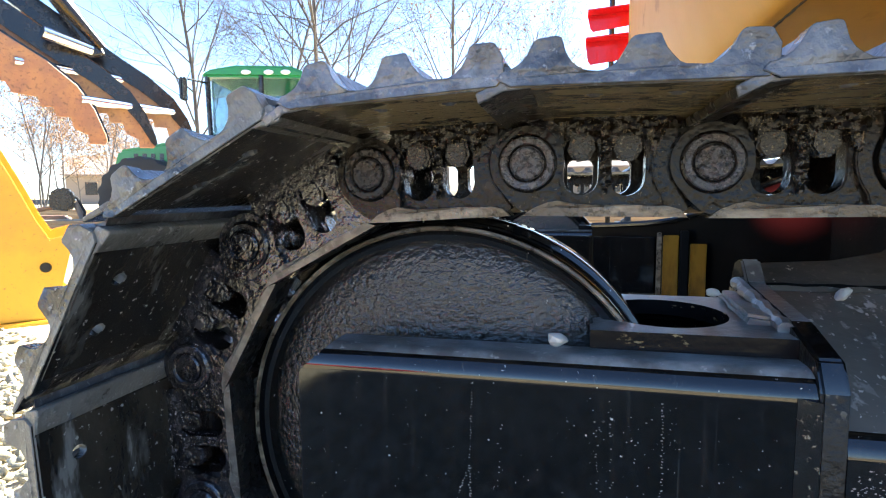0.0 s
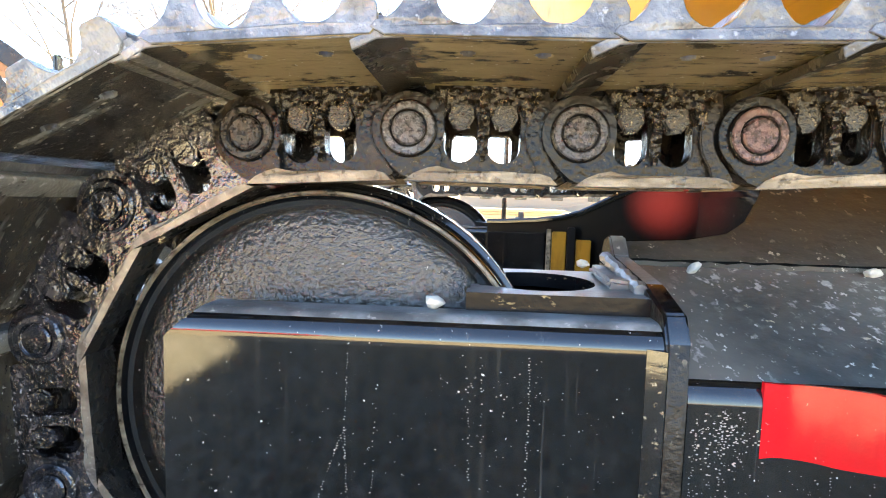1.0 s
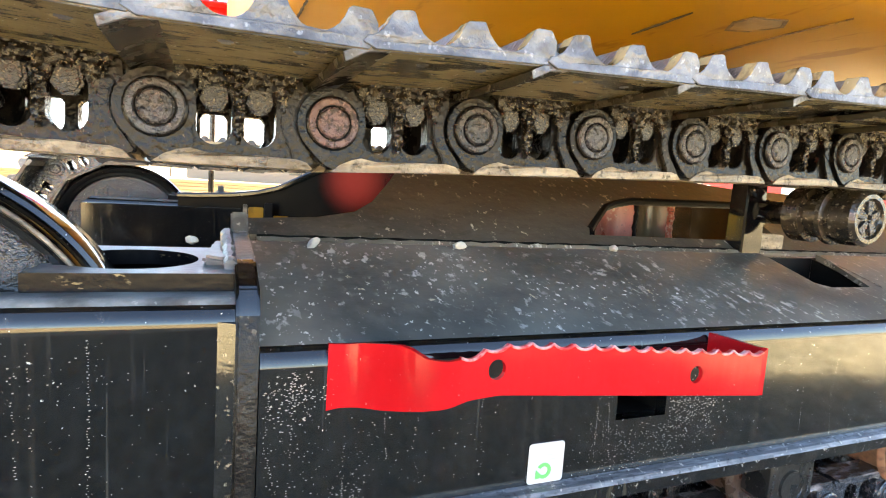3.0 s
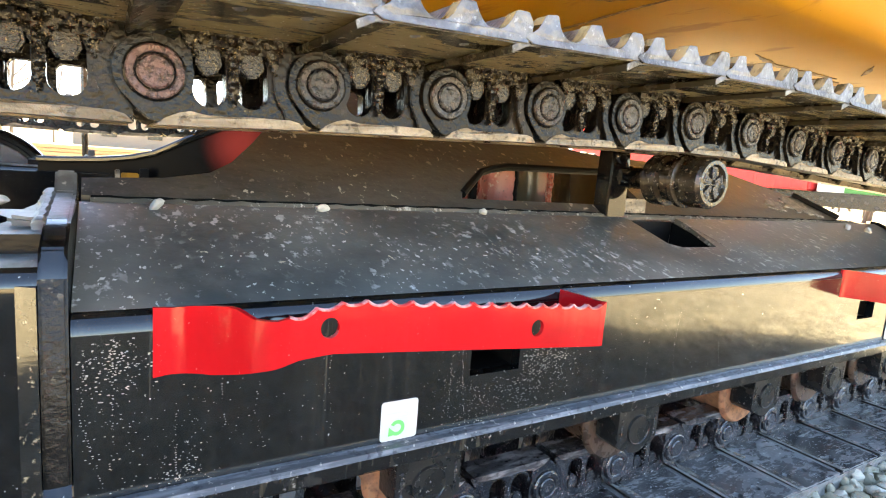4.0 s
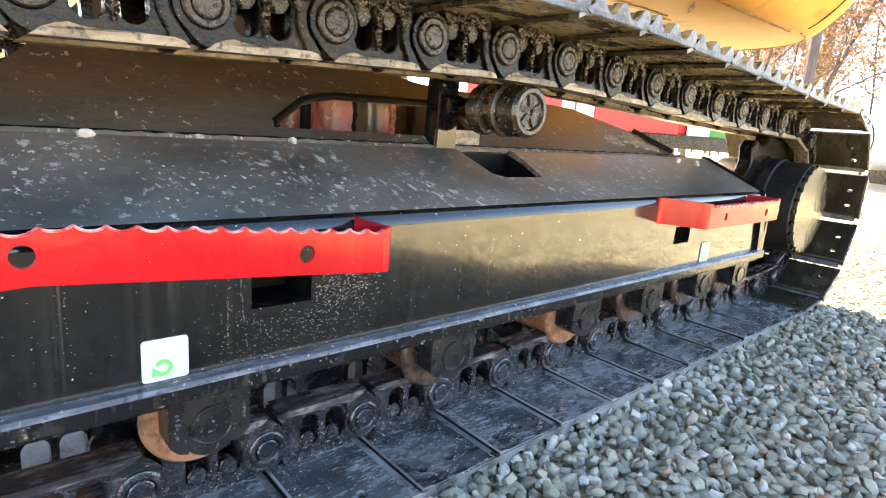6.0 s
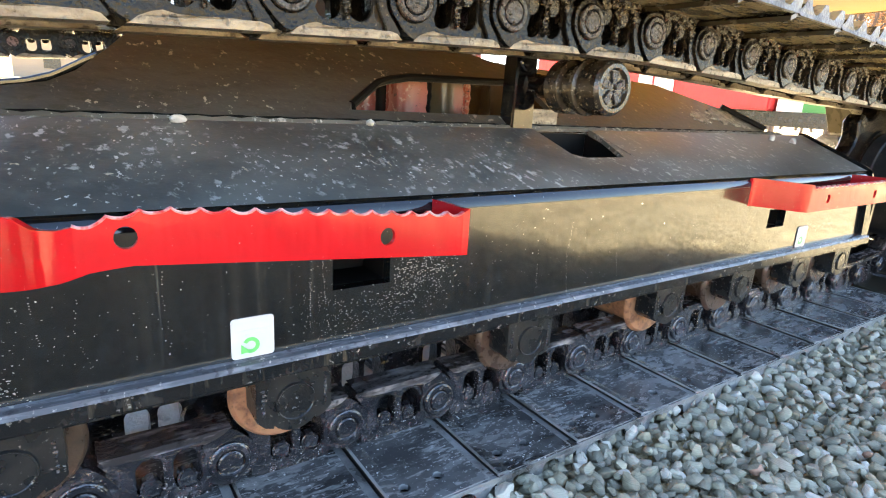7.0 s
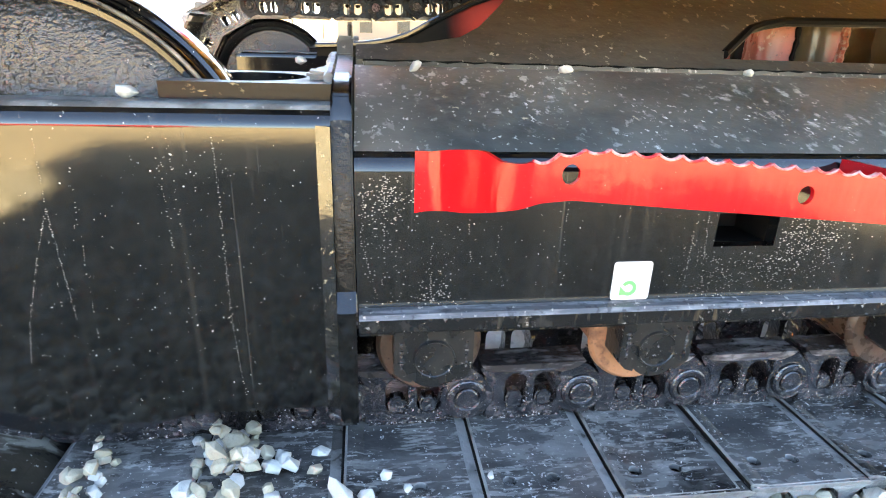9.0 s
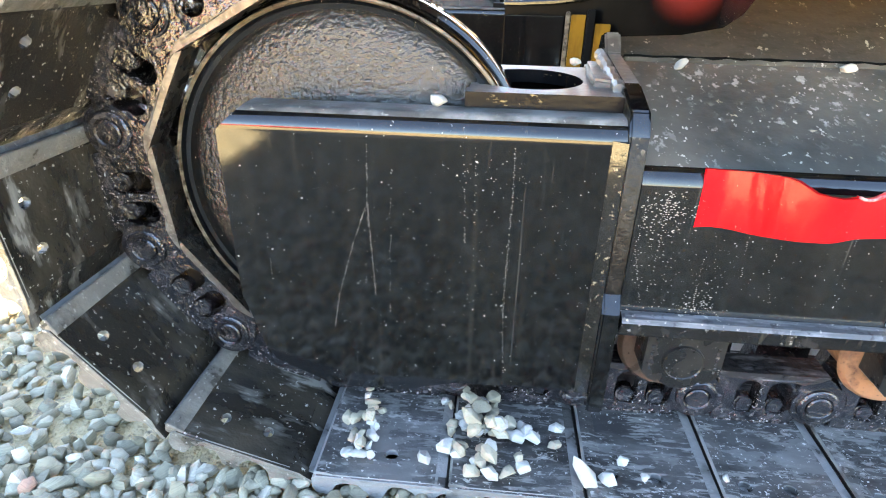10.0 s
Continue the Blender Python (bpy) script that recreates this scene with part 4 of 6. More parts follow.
# top face: dust and scuffs, with sky sheen painted into the pale colour
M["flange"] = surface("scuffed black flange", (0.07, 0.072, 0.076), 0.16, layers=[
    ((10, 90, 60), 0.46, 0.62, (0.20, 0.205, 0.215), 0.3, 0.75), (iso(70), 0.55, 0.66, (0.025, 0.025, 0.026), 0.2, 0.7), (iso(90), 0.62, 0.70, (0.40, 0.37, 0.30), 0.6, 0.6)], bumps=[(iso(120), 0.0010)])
M["yoke_edge"] = surface("chipped black plate edge", (0.006, 0.006, 0.007), 0.22, spec=0.14, layers=[((60, 60, 120), 0.60, 0.66, (0.30, 0.23, 0.12), 0.5, 0.8, ((6, 6, 40), 0.50, 0.60))], bumps=[(iso(90), 0.0005)])
M["weld_strip"] = surface("painted weld strip", (0.010, 0.009, 0.008), 0.10, layers=[(iso(130), 0.60, 0.67, (0.30, 0.25, 0.16), 0.4, 0.6)], bumps=[((40, 40, 110), 0.00015)], spec=0.7, coat=0.5)
M["grey_top"] = surface("dust-greyed black paint", (0.085, 0.087, 0.088), 0.30, layers=[
    (iso(22), 0.42, 0.62, (0.25, 0.258, 0.26), 0.5, 0.9), (iso(8), 0.52, 0.64, (0.05, 0.05, 0.05), 0.3, 0.7), (iso(90), 0.62, 0.7, (0.5, 0.48, 0.44), 0.7, 0.6)], bumps=[(iso(80), 0.001)])
near_frame = track_frame()


def droplets():
    """Dried splashes: beaded runs down the plates and peppered patches, each bead a tiny raised dot."""
    rng = np.random.default_rng(31)
    V, F = [], []

    def dot(x, z, r):
        k = len(V)
        y = FACE - 0.0003
        V.append((x, y - 0.0004, z))
        for i in range(6):
            a = math.tau * i / 6
            V.append((x + r * 1.45 * math.cos(a), y, z + r * 0.75 * math.sin(a)))
        F.extend([(k, k + 1 + (i + 1) % 6, k + 1 + i) for i in range(6)])

    def run(points, density=0.75, r=0.0009, gap=0.0030):
        for (xa, za), (xb, zb) in zip(points, points[1:]):
            n = max(int(math.hypot(xb - xa, zb - za) / gap), 1)
            for i in range(n):
                if rng.random() < density:
                    dot(xa + (xb - xa) * i / n + rng.normal() * 0.0006, za + (zb - za) * i / n, r * rng.uniform(0.4, 0.95))

    def patch(x, z, w, h, n, r=0.0008):
        for _ in range(int(n * 0.8)):
            px, pz = x + rng.normal() * w, z + rng.normal() * h
            if -0.32 < px < 0.19 and 0.16 < pz < 0.53 or 0.23 < px < 2.5 and 0.30 < pz < 0.485 and not (0.715 < px < 0.822 and 0.375 < pz < 0.44):
                dot(px, pz, r * rng.uniform(0.3, 0.95))

    run([(-0.126, 0.530), (-0.126, 0.501), (-0.128, 0.446), (-0.150, 0.385), (-0.175, 0.300), (-0.187, 0.235)])
    run([(-0.128, 0.446), (-0.125, 0.387), (-0.121, 0.300)], 0.8)
    run([(0.064, 0.530), (0.066, 0.480), (0.065, 0.399), (0.064, 0.300), (0.072, 0.170)], 0.8)
    run([(-0.004, 0.530), (0.002, 0.500), (0.006, 0.390)], 0.5)
    run([(0.015, 0.520), (0.018, 0.420)], 0.45)
    run([(-0.095, 0.490), (-0.100, 0.270)], 0.3)
    run([(-0.272, 0.412), (-0.274, 0.300)], 0.3)
    for x, z0, z1, d in ((0.238, 0.49, 0.31, 0.7), (0.262, 0.49, 0.33, 0.5), (0.323, 0.41, 0.305, 0.5), (0.372, 0.43, 0.36, 0.5), (0.415, 0.42, 0.33, 0.3), (0.503, 0.47, 0.335, 0.5), (0.690, 0.44, 0.31, 0.6), (0.705, 0.44, 0.32, 0.6), (0.726, 0.375, 0.305, 0.6), (1.12, 0.42, 0.305, 0.4), (1.205, 0.45, 0.305, 0.6), (1.34, 0.44, 0.31, 0.4), (1.62, 0.45, 0.31, 0.4)):
        run([(x, z0), (x + rng.normal() * 0.004, (z0 + z1) / 2), (x + rng.normal() * 0.006, z1)], d)
    for p in ((0.265, 0.465, 0.018, 0.022, 260, 0.0012), (0.255, 0.38, 0.02, 0.04, 120, 0.0010), (0.325, 0.318, 0.016, 0.012, 130, 0.0011), (0.34, 0.36, 0.03, 0.03, 90), (0.86, 0.395, 0.040, 0.026, 600, 0.0012), (0.80, 0.345, 0.05, 0.024, 360, 0.0010), (0.70, 0.36, 0.018, 0.04, 120), (1.84, 0.41, 0.016, 0.030, 300), (1.84, 0.325, 0.03, 0.014, 220), (0.05, 0.50, 0.03, 0.02, 40), (0.0, 0.38, 0.10, 0.09, 60), (-0.12, 0.33, 0.12, 0.09, 40), (0.5, 0.39, 0.2, 0.05, 80), (1.3, 0.38, 0.5, 0.06, 120)):
        patch(*p)
    me = bpy.data.meshes.new("lime_spatter")
    me.from_pydata(V, [], F)
    me.materials.append(M["fleck"])
    ob = new("lime_spatter", me)
    ob.parent = near_frame
    tagged(ob, "pale dried water beads", kind="stuff")


M["fleck"] = surface("dried lime fleck", (0.30, 0.265, 0.21), 0.4)


# ---- rollers ----
def track_roller(x, rust="rust"):
    t = thing("track_roller", ("light rusty" if rust == "rust" else "dark oily") + " track roller in a black cast bracket", "roller", "rollers under the track frame")
    bm = bmesh.new()
    turned(bm, [(0.0, -0.012), (0.074, -0.012), (0.079, -0.007), (0.0805, -0.001), (0.066, 0.001), (0.066, 0.164), (0.082, 0.170), (0.082, 0.200), (0.0, 0.200)], 0, 0, 40)
    part("roller", bm, rust, t, "bare roller with light rust" if rust == "rust" else "oily brown roller")
    for y0, y1 in ((-0.066, -0.014), (0.214, 0.262)):
        bm = bmesh.new()
        prism(bm, [(-0.056, 0.062 if y0 < 0 else 0.049), (-0.056, -0.012), (-0.044, -0.024), (-0.032, -0.028)] + arc(0, 0.002, 0.040, 220, 320, 10) + [(0.032, -0.028), (0.044, -0.024), (0.056, -0.012), (0.056, 0.062 if y0 < 0 else 0.049)], "y", y0, y1)
        soften(bm, 0.004, 2)
        turned(bm, [(0.0, y0 - 0.003), (0.0265, y0 - 0.003), (0.0278, y0 - 0.0045), (0.0290, y0 - 0.0045), (0.0298, y0 - 0.001), (0.0298, y0 + 0.02)] if y0 < 0 else [(0.0, y1 + 0.006), (0.028, y1 + 0.006), (0.033, y1 + 0.001), (0.033, y1 - 0.02)], 0, 0.010, 32)
        b = part("bracket", bm, "bracket_black", t, "black cast bracket")
        if y0 < 0:
            for bx in (-0.046, 0.046):
                for k in range(7):
                    bm = bmesh.new()
                    w = 0.0012 + 0.0016 * ((k * 37 + 11) % 5) / 4
                    box(bm, bx - w, bx + w, y0 - 0.0012, y0 - 0.0002, -0.006 + k * 0.0066, -0.0018 + k * 0.0066)
                    part("cast_mark", bm, "pin", b, "raised casting mark", smooth=False)
    t.matrix_basis = pose(x, 0, ROLLER_Z)
    return t


M["bracket_black"] = surface("grey-black cast bracket", (0.010, 0.010, 0.010), 0.26, layers=[
    (iso(14), 0.46, 0.66, (0.028, 0.026, 0.023), 0.36, 0.7), (iso(160), 0.64, 0.70, (0.32, 0.30, 0.27), 0.5, 0.6)], bumps=[(iso(120), 0.0008)])
M["roller_dark"] = surface("oily brown roller steel", (0.05, 0.032, 0.022), 0.25, layers=[
    (iso(30), 0.45, 0.62, (0.10, 0.06, 0.038), 0.4, 0.8), (iso(120), 0.6, 0.7, (0.015, 0.012, 0.01), 0.2, 0.7)], bumps=[(iso(120), 0.001)])
ROLLERS = (0.331, 0.665, 1.125, 1.565, 1.88, 2.20, 2.48)
ROLLER_Z = 0.212
near_rollers = [track_roller(x, "rust" if i in (1, 3) else "roller_dark") for i, x in enumerate(ROLLERS)]


def carrier_roller():
    t = thing("carrier_roller", "brown worn carrier roller under the upper track run", "roller")
    bm = bmesh.new()
    turned(bm, [(0.0, 0.012), (0.036, 0.012), (0.040, 0.004), (0.048, 0.004), (0.055, 0.012), (0.055, 0.052), (0.050, 0.056), (0.050, 0.064), (0.058, 0.068), (0.058, 0.078), (0.046, 0.084), (0.046, 0.110), (0.057, 0.114), (0.057, 0.150), (0.0, 0.150)], 1.357, 0.697, 48)
    part("roller", bm, "carrier", t)
    bm = bmesh.new()
    for k in range(5):
        a = math.tau * k / 5 + 0.3
        d, s = Vector((math.cos(a), 0, math.sin(a))), Vector((-math.sin(a), 0, math.cos(a)))
        c = Vector((1.357, 0.0, 0.697))
        prism(bm, [((c + d * 0.008 - s * 0.005).x, (c + d * 0.008 - s * 0.005).z), ((c + d * 0.034 - s * 0.009).x, (c + d * 0.034 - s * 0.009).z), ((c + d * 0.034 + s * 0.009).x, (c + d * 0.034 + s * 0.009).z), ((c + d * 0.008 + s * 0.005).x, (c + d * 0.008 + s * 0.005).z)], "y", 0.007, 0.0118)
    part("cap_rib", bm, "pin", t, "pale cast ribs of the end cap", smooth=False)
    bm = bmesh.new()
    tube(bm, [(1.357, 0.15, 0.697), (1.357, 0.26, 0.697)], 0.026, 16)
    part("axle", bm, "oily", t)
    bm = bmesh.new()
    prism(bm, [(1.274, 0.592), (1.340, 0.592), (1.337, 0.764), (1.277, 0.764)], "y", 0.214, 0.262)
    soften(bm, 0.004, 2)
    turned(bm, [(0.0, 0.206), (0.016, 0.206), (0.019, 0.209), (0.020, 0.2135)], 1.302, 0.745, 20)
    tube(bm, [(1.305, 0.236, 0.697), (1.357, 0.236, 0.697)], 0.030, 16)
    part("bracket", bm, "gloss", t, "glossy black upright bracket")
    return t


near_carrier = carrier_roller()


# ---- final drive ----
M["cover_end"] = surface("dusty black end cover", (0.030, 0.026, 0.019), 0.14, spec=0.3, layers=[
    (iso(12), 0.45, 0.66, (0.07, 0.06, 0.042), 0.25, 0.7), (iso(90), 0.62, 0.70, (0.015, 0.013, 0.01), 0.2, 0.7)], bumps=[(iso(20), 0.001)])
M["hub_black"] = surface("dull black hub paint", (0.009, 0.009, 0.0095), 0.42, layers=[(iso(14), 0.46, 0.66, (0.022, 0.021, 0.019), 0.5, 0.7), (iso(130), 0.64, 0.70, (0.22, 0.20, 0.17), 0.6, 0.6)], bumps=[(iso(90), 0.0006)], spec=0.2)


def final_drive():
    t = thing("final_drive", "black final drive hub with toothed sprocket", "final drive")
    x, z = SPROCKET
    bm = bmesh.new()
    turned(bm, [(0.0, -0.086), (0.176, -0.086), (0.180, -0.082), (0.180, 0.02), (0.188, 0.024), (0.188, 0.060), (0.0, 0.062)], x, z, 64)
    part("hub", bm, "hub_black", t)
    # end cover with a scalloped edge, bolts seated in the notches
    bm = bmesh.new()
    edge = [math.tau * i / 192 for i in range(192)]
    prism(bm, [(x + (0.170 - 0.012 * max(0.0, math.cos(24 * a)) ** 2) * math.cos(a), z + (0.170 - 0.012 * max(0.0, math.cos(24 * a)) ** 2) * math.sin(a)) for a in edge], "y", -0.102, -0.0865)
    part("end_cover", bm, "cover_end", t, "smooth glossy end cover with scalloped edge", smooth=False)
    bm = bmesh.new()
    prism(bm, [(0.0085 * math.cos(math.tau * i / 6), 0.0085 * math.sin(math.tau * i / 6)) for i in range(6)], "y", -0.0965, -0.0862)
    bolt = mesh_ob("cover_bolt", bm, ["oily"], False)
    for k in range(24):
        a = math.tau * k / 24
        ob = new("cover_bolt", bolt)
        ob.parent, ob.matrix_basis = t, pose(x + 0.1695 * math.cos(a), 0, z + 0.1695 * math.sin(a))
    bm = bmesh.new()
    out = []
    teeth = 11
    for k in range(teeth):
        for da, r in ((-0.5, 0.262), (-0.28, 0.272), (-0.12, 0.318), (0.12, 0.318), (0.28, 0.272)):
            a = math.tau * (k + da) / teeth
            out.append((x + r * math.cos(a), z + r * math.sin(a)))
    prism(bm, out, "y", 0.072, 0.128)
    soften(bm, 0.006)
    # near-black steel stands in for the counterweight's shade on the sprocket
    part("sprocket", bm, "oily", t, "toothed sprocket, coloured near-black for its shade")
    bm = bmesh.new()
    turned(bm, [(0.0, 0.063), (0.20, 0.063), (0.20, 0.071), (0.0, 0.0715)], x, z, 48)
    turned(bm, [(0.0, 0.1285), (0.17, 0.1285), (0.17, 0.262), (0.0, 0.262)], x, z, 48)
    part("carrier", bm, "oily", t)
    bm = bmesh.new()
    prism(bm, [(2.632, 0.29), (2.90, 0.30), (2.95, 0.43), (2.90, 0.58), (2.632, 0.60)], "y", 0.2635, 0.285)
    part("mounting_plate", bm, "oily", t)
    return t


near_drive = final_drive()


# ---- steps and stickers ----
def step(x0, x1, bend=0.118, straight=None):
    """A bent red strip that stands off the side plate, with a serrated upper edge."""
    t = thing("entry_step", "bent glossy red steel step with serrated upper edge", "step", "steps on the track frame")
    ease = lambda k: k * k * (3 - 2 * k)
    path = [(x0 + bend * k / 18, -0.0665 - 0.1055 * ease(min(max((k - 1.5) / 15.5, 0), 1))) for k in range(19)]
    path += [(x0 + bend + (x1 - 0.02 - x0 - bend) * i / 46, -0.172 + 0.006 * math.sin(i / 46 * 3.14)) for i in range(1, 47)]
    path += [(x1 - 0.008, -0.170), (x1 - 0.001, -0.163), (x1, -0.152), (x1 + 0.003, -0.100), (x1 + 0.003, -0.0665)]
    drilled = [(x0 + 0.161, 0.511), (x1 - 0.137, 0.486)] if not straight else [(x0 + 0.175, 0.471), (x1 - 0.115, 0.470)]
    lower = ([0, 0.04, 0.09, 0.16, 0.22, 0.28, 1.0], [0.437, 0.441, 0.449, 0.468, 0.479, 0.482, 0.447])
    upper = ([0, 0.03, 0.10, 0.118, 0.146, 0.18, 0.22, 0.26, 0.32, 0.5, 1.0], [0.516, 0.515, 0.527, 0.5295, 0.521, 0.522, 0.527, 0.534, 0.538, 0.530, 0.507])
    if straight:
        lower, upper = ([0, 1], [straight[0]] * 2), ([0, 0.125, 0.165, 1], [straight[1] + 0.003, straight[1] + 0.001, straight[1] - 0.006, straight[1] - 0.004])
    n = len(path)
    flat0, flat1 = 18, n - 6

    def heights(i):
        k = (path[i][0] - x0) / (x1 - x0)
        zb, zt = float(np.interp(k, *lower)), float(np.interp(k, *upper))
        if i >= n - 5:
            zt += 0.006 - 0.005 * (i - (n - 5)) / 4
        return zb, zt

    for first, last in ((0, flat0), (flat1, n - 1)):
        bm = bmesh.new()
        vs = []
        for i in range(first, last + 1):
            x, y = path[i]
            a, b = path[max(i - 1, 0)], path[min(i + 1, n - 1)]
            d = Vector((b[0] - a[0], b[1] - a[1], 0)).normalized()
            off = Vector((-d.y, d.x, 0)) * 0.006
            zb, zt = heights(i)
            p, q = Vector((x, y, zb)), Vector((x, y, zt))
            vs.append([bm.verts.new(c) for c in (p, q, q + off, p + off)])
        for a, b in zip(vs, vs[1:]):
            for k in range(4):
                bm.faces.new([a[k], b[k], b[(k + 1) % 4], a[(k + 1) % 4]])
        bm.faces.new(vs[0]), bm.faces.new(vs[-1][::-1])
        bmesh.ops.recalc_face_normals(bm, faces=bm.faces)
        part("end_bend" if first == 0 else "end_return", bm, "red", t)
    # long front face with a scalloped upper edge and two drilled holes
    bm = bmesh.new()
    low_edge = [(path[i][0], heights(i)[0]) for i in range(flat0, flat1 + 1)]
    xa, xb = low_edge[0][0], low_edge[-1][0]
    count = int((xb - xa) / 0.0265)
    top_edge = []
    for k in range(count * 6 + 1):
        x = xa + (xb - xa) * k / (count * 6)
        kk = (x - x0) / (x1 - x0)
        z = float(np.interp(kk, *upper))
        top_edge.append((x, z - 0.0055 * abs(math.sin(math.pi * k / 6)) ** 0.8 + 0.002))
    cut_holes = [[(hx + 0.0105 * math.cos(math.tau * i / 18), hz + 0.0115 * math.sin(math.tau * i / 18)) for i in range(18)] for hx, hz in drilled]
    prism(bm, low_edge + top_edge[::-1], "y", -0.172, -0.166, holes=cut_holes)
    bmesh.ops.recalc_face_normals(bm, faces=bm.faces)
    bm.normal_update()
    for f in bm.faces:
        f.material_index = 1 if abs(f.normal.y) < 0.5 and f.normal.z > 0.3 and f.calc_center_median().z > 0.490 else 0
    part("strip", bm, ["red", "red_worn"], t)
    # thin paint lip along the serration, chipped pale
    bm = bmesh.new()
    tube(bm, [(x, -0.1722, z - 0.0004) for x, z in top_edge], 0.0016, 5)
    part("worn_lip", bm, "red_worn", t, "chipped pale edge of the serration")
    return t


step(0.300, 0.888)
step(1.826, 2.405, 0.082, (0.442, 0.509))


def sticker(x, z, w, h, tilt):
    t = thing("sticker", "white rounded sticker with a green mark on black paint", "sticker", "stickers on the side plate")
    bm = bmesh.new()
    r = 0.005
    outline = []
    for cx, cz, a in ((w / 2 - r, h / 2 - r, 0), (-w / 2 + r, h / 2 - r, 90), (-w / 2 + r, -h / 2 + r, 180), (w / 2 - r, -h / 2 + r, 270)):
        outline += arc(cx, cz, r, a, a + 90, 4)
    prism(bm, outline, "y", -0.0014, -0.0002)
    part("film", bm, "label", t, smooth=False)
    bm = bmesh.new()
    prism(bm, arc(-0.003, -0.011, 0.0115, -120, 150, 16) + arc(-0.003, -0.011, 0.0062, 150, -120, 16), "y", -0.0022, -0.0016)
    prism(bm, [(-0.016, -0.008), (-0.0165, -0.0215), (-0.004, -0.0205), (-0.0075, -0.016), (-0.011, -0.013)], "y", -0.0026, -0.0023)
    part("green_mark", bm, "green_ink", t, "green curled arrow mark", smooth=False)
    bm = bmesh.new()
    prism(bm, [(-w * 0.38, h * 0.17), (w * 0.40, h * 0.17), (w * 0.40, h * 0.19), (-w * 0.38, h * 0.19)], "y", -0.0022, -0.0016)
    prism(bm, [(-w * 0.2, h * 0.06), (w * 0.3, h * 0.06), (w * 0.3, h * 0.08), (-w * 0.2, h * 0.08)], "y", -0.0022, -0.0016)
    part("faint_lines", bm, "grey_ink", t, smooth=False)
    t.matrix_basis = pose(x, FACE - 0.0012, z, 0, tilt, 0)
    return t


sticker(0.607, 0.335, 0.057, 0.058, 0)
sticker(2.155, 0.335, 0.057, 0.060, 0)


# ---- car body between the tracks ----
M["weld_rust"] = surface("rust-red and pale weld", (0.40, 0.10, 0.06), 0.5, layers=[(iso(70), 0.48, 0.60, (0.55, 0.40, 0.32), 0.6, 0.8), (iso(90), 0.58, 0.66, (0.05, 0.02, 0.015), 0.4, 0.9)], bumps=[(iso(120), 0.003)])
M["rear_gloss"] = surface("glossy golden-brown oily steel", (0.10, 0.058, 0.020), 0.12, layers=[((5, 5, 2), 0.42, 0.62, (0.020, 0.012, 0.007), 0.12, 0.85), (iso(90), 0.64, 0.72, (0.02, 0.015, 0.01), 0.3, 0.6)], bumps=[(iso(7), 0.004)], coat=0.4)
M["pale_dust"] = surface("pale dried mud", (0.30, 0.285, 0.25), 0.7, layers=[(iso(60), 0.42, 0.56, (0.06, 0.05, 0.035), 0.35, 0.9), (iso(120), 0.6, 0.66, (0.5, 0.48, 0.44), 0.8, 0.7)], bumps=[(iso(90), 0.003)])
M["amber"] = surface("amber oily paint", (0.26, 0.135, 0.015), 0.2, layers=[((10, 10, 4), 0.45, 0.62, (0.10, 0.05, 0.01), 0.2, 0.8)], bumps=[(iso(20), 0.001)])
M["salmon"] = surface("salmon-red primer", (0.30, 0.080, 0.055), 0.3, layers=[((9, 9, 3), 0.46, 0.60, (0.16, 0.045, 0.03), 0.25, 0.8), (iso(110), 0.62, 0.68, (0.05, 0.03, 0.02), 0.4, 0.8), (iso(40), 0.62, 0.7, (0.50, 0.34, 0.25), 0.5, 0.6)], bumps=[(iso(30), 0.001)])
M["olive_gloss"] = surface("olive oily paint", (0.085, 0.072, 0.045), 0.2, layers=[((12, 12, 2), 0.46, 0.62, (0.02, 0.016, 0.012), 0.2, 0.85)], bumps=[(iso(20), 0.001)])
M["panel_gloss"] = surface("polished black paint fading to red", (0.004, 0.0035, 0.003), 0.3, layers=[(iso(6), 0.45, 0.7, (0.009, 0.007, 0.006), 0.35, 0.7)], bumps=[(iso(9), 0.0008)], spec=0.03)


def painted_reflection(m, centre, r0, r1, red):
    """Paints a soft-edged red reflection into the colour, over the paint below."""
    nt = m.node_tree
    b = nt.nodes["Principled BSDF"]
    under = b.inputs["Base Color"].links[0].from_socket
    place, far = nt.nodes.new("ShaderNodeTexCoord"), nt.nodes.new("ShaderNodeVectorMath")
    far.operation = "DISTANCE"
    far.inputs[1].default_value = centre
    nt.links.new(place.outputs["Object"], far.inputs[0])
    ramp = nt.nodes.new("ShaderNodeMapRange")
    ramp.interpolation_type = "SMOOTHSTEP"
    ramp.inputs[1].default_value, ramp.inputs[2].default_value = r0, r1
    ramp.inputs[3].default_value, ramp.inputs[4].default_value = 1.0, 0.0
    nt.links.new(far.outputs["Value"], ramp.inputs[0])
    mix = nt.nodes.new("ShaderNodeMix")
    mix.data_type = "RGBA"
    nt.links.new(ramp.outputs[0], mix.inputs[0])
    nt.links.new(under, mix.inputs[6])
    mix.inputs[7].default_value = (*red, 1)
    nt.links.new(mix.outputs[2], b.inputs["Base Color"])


# copy for the front panel, with its red reflection painted in
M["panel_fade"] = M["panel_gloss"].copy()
painted_reflection(M["panel_fade"], (0.720, 1.575, 0.705), 0.02, 0.165, (0.24, 0.030, 0.022))


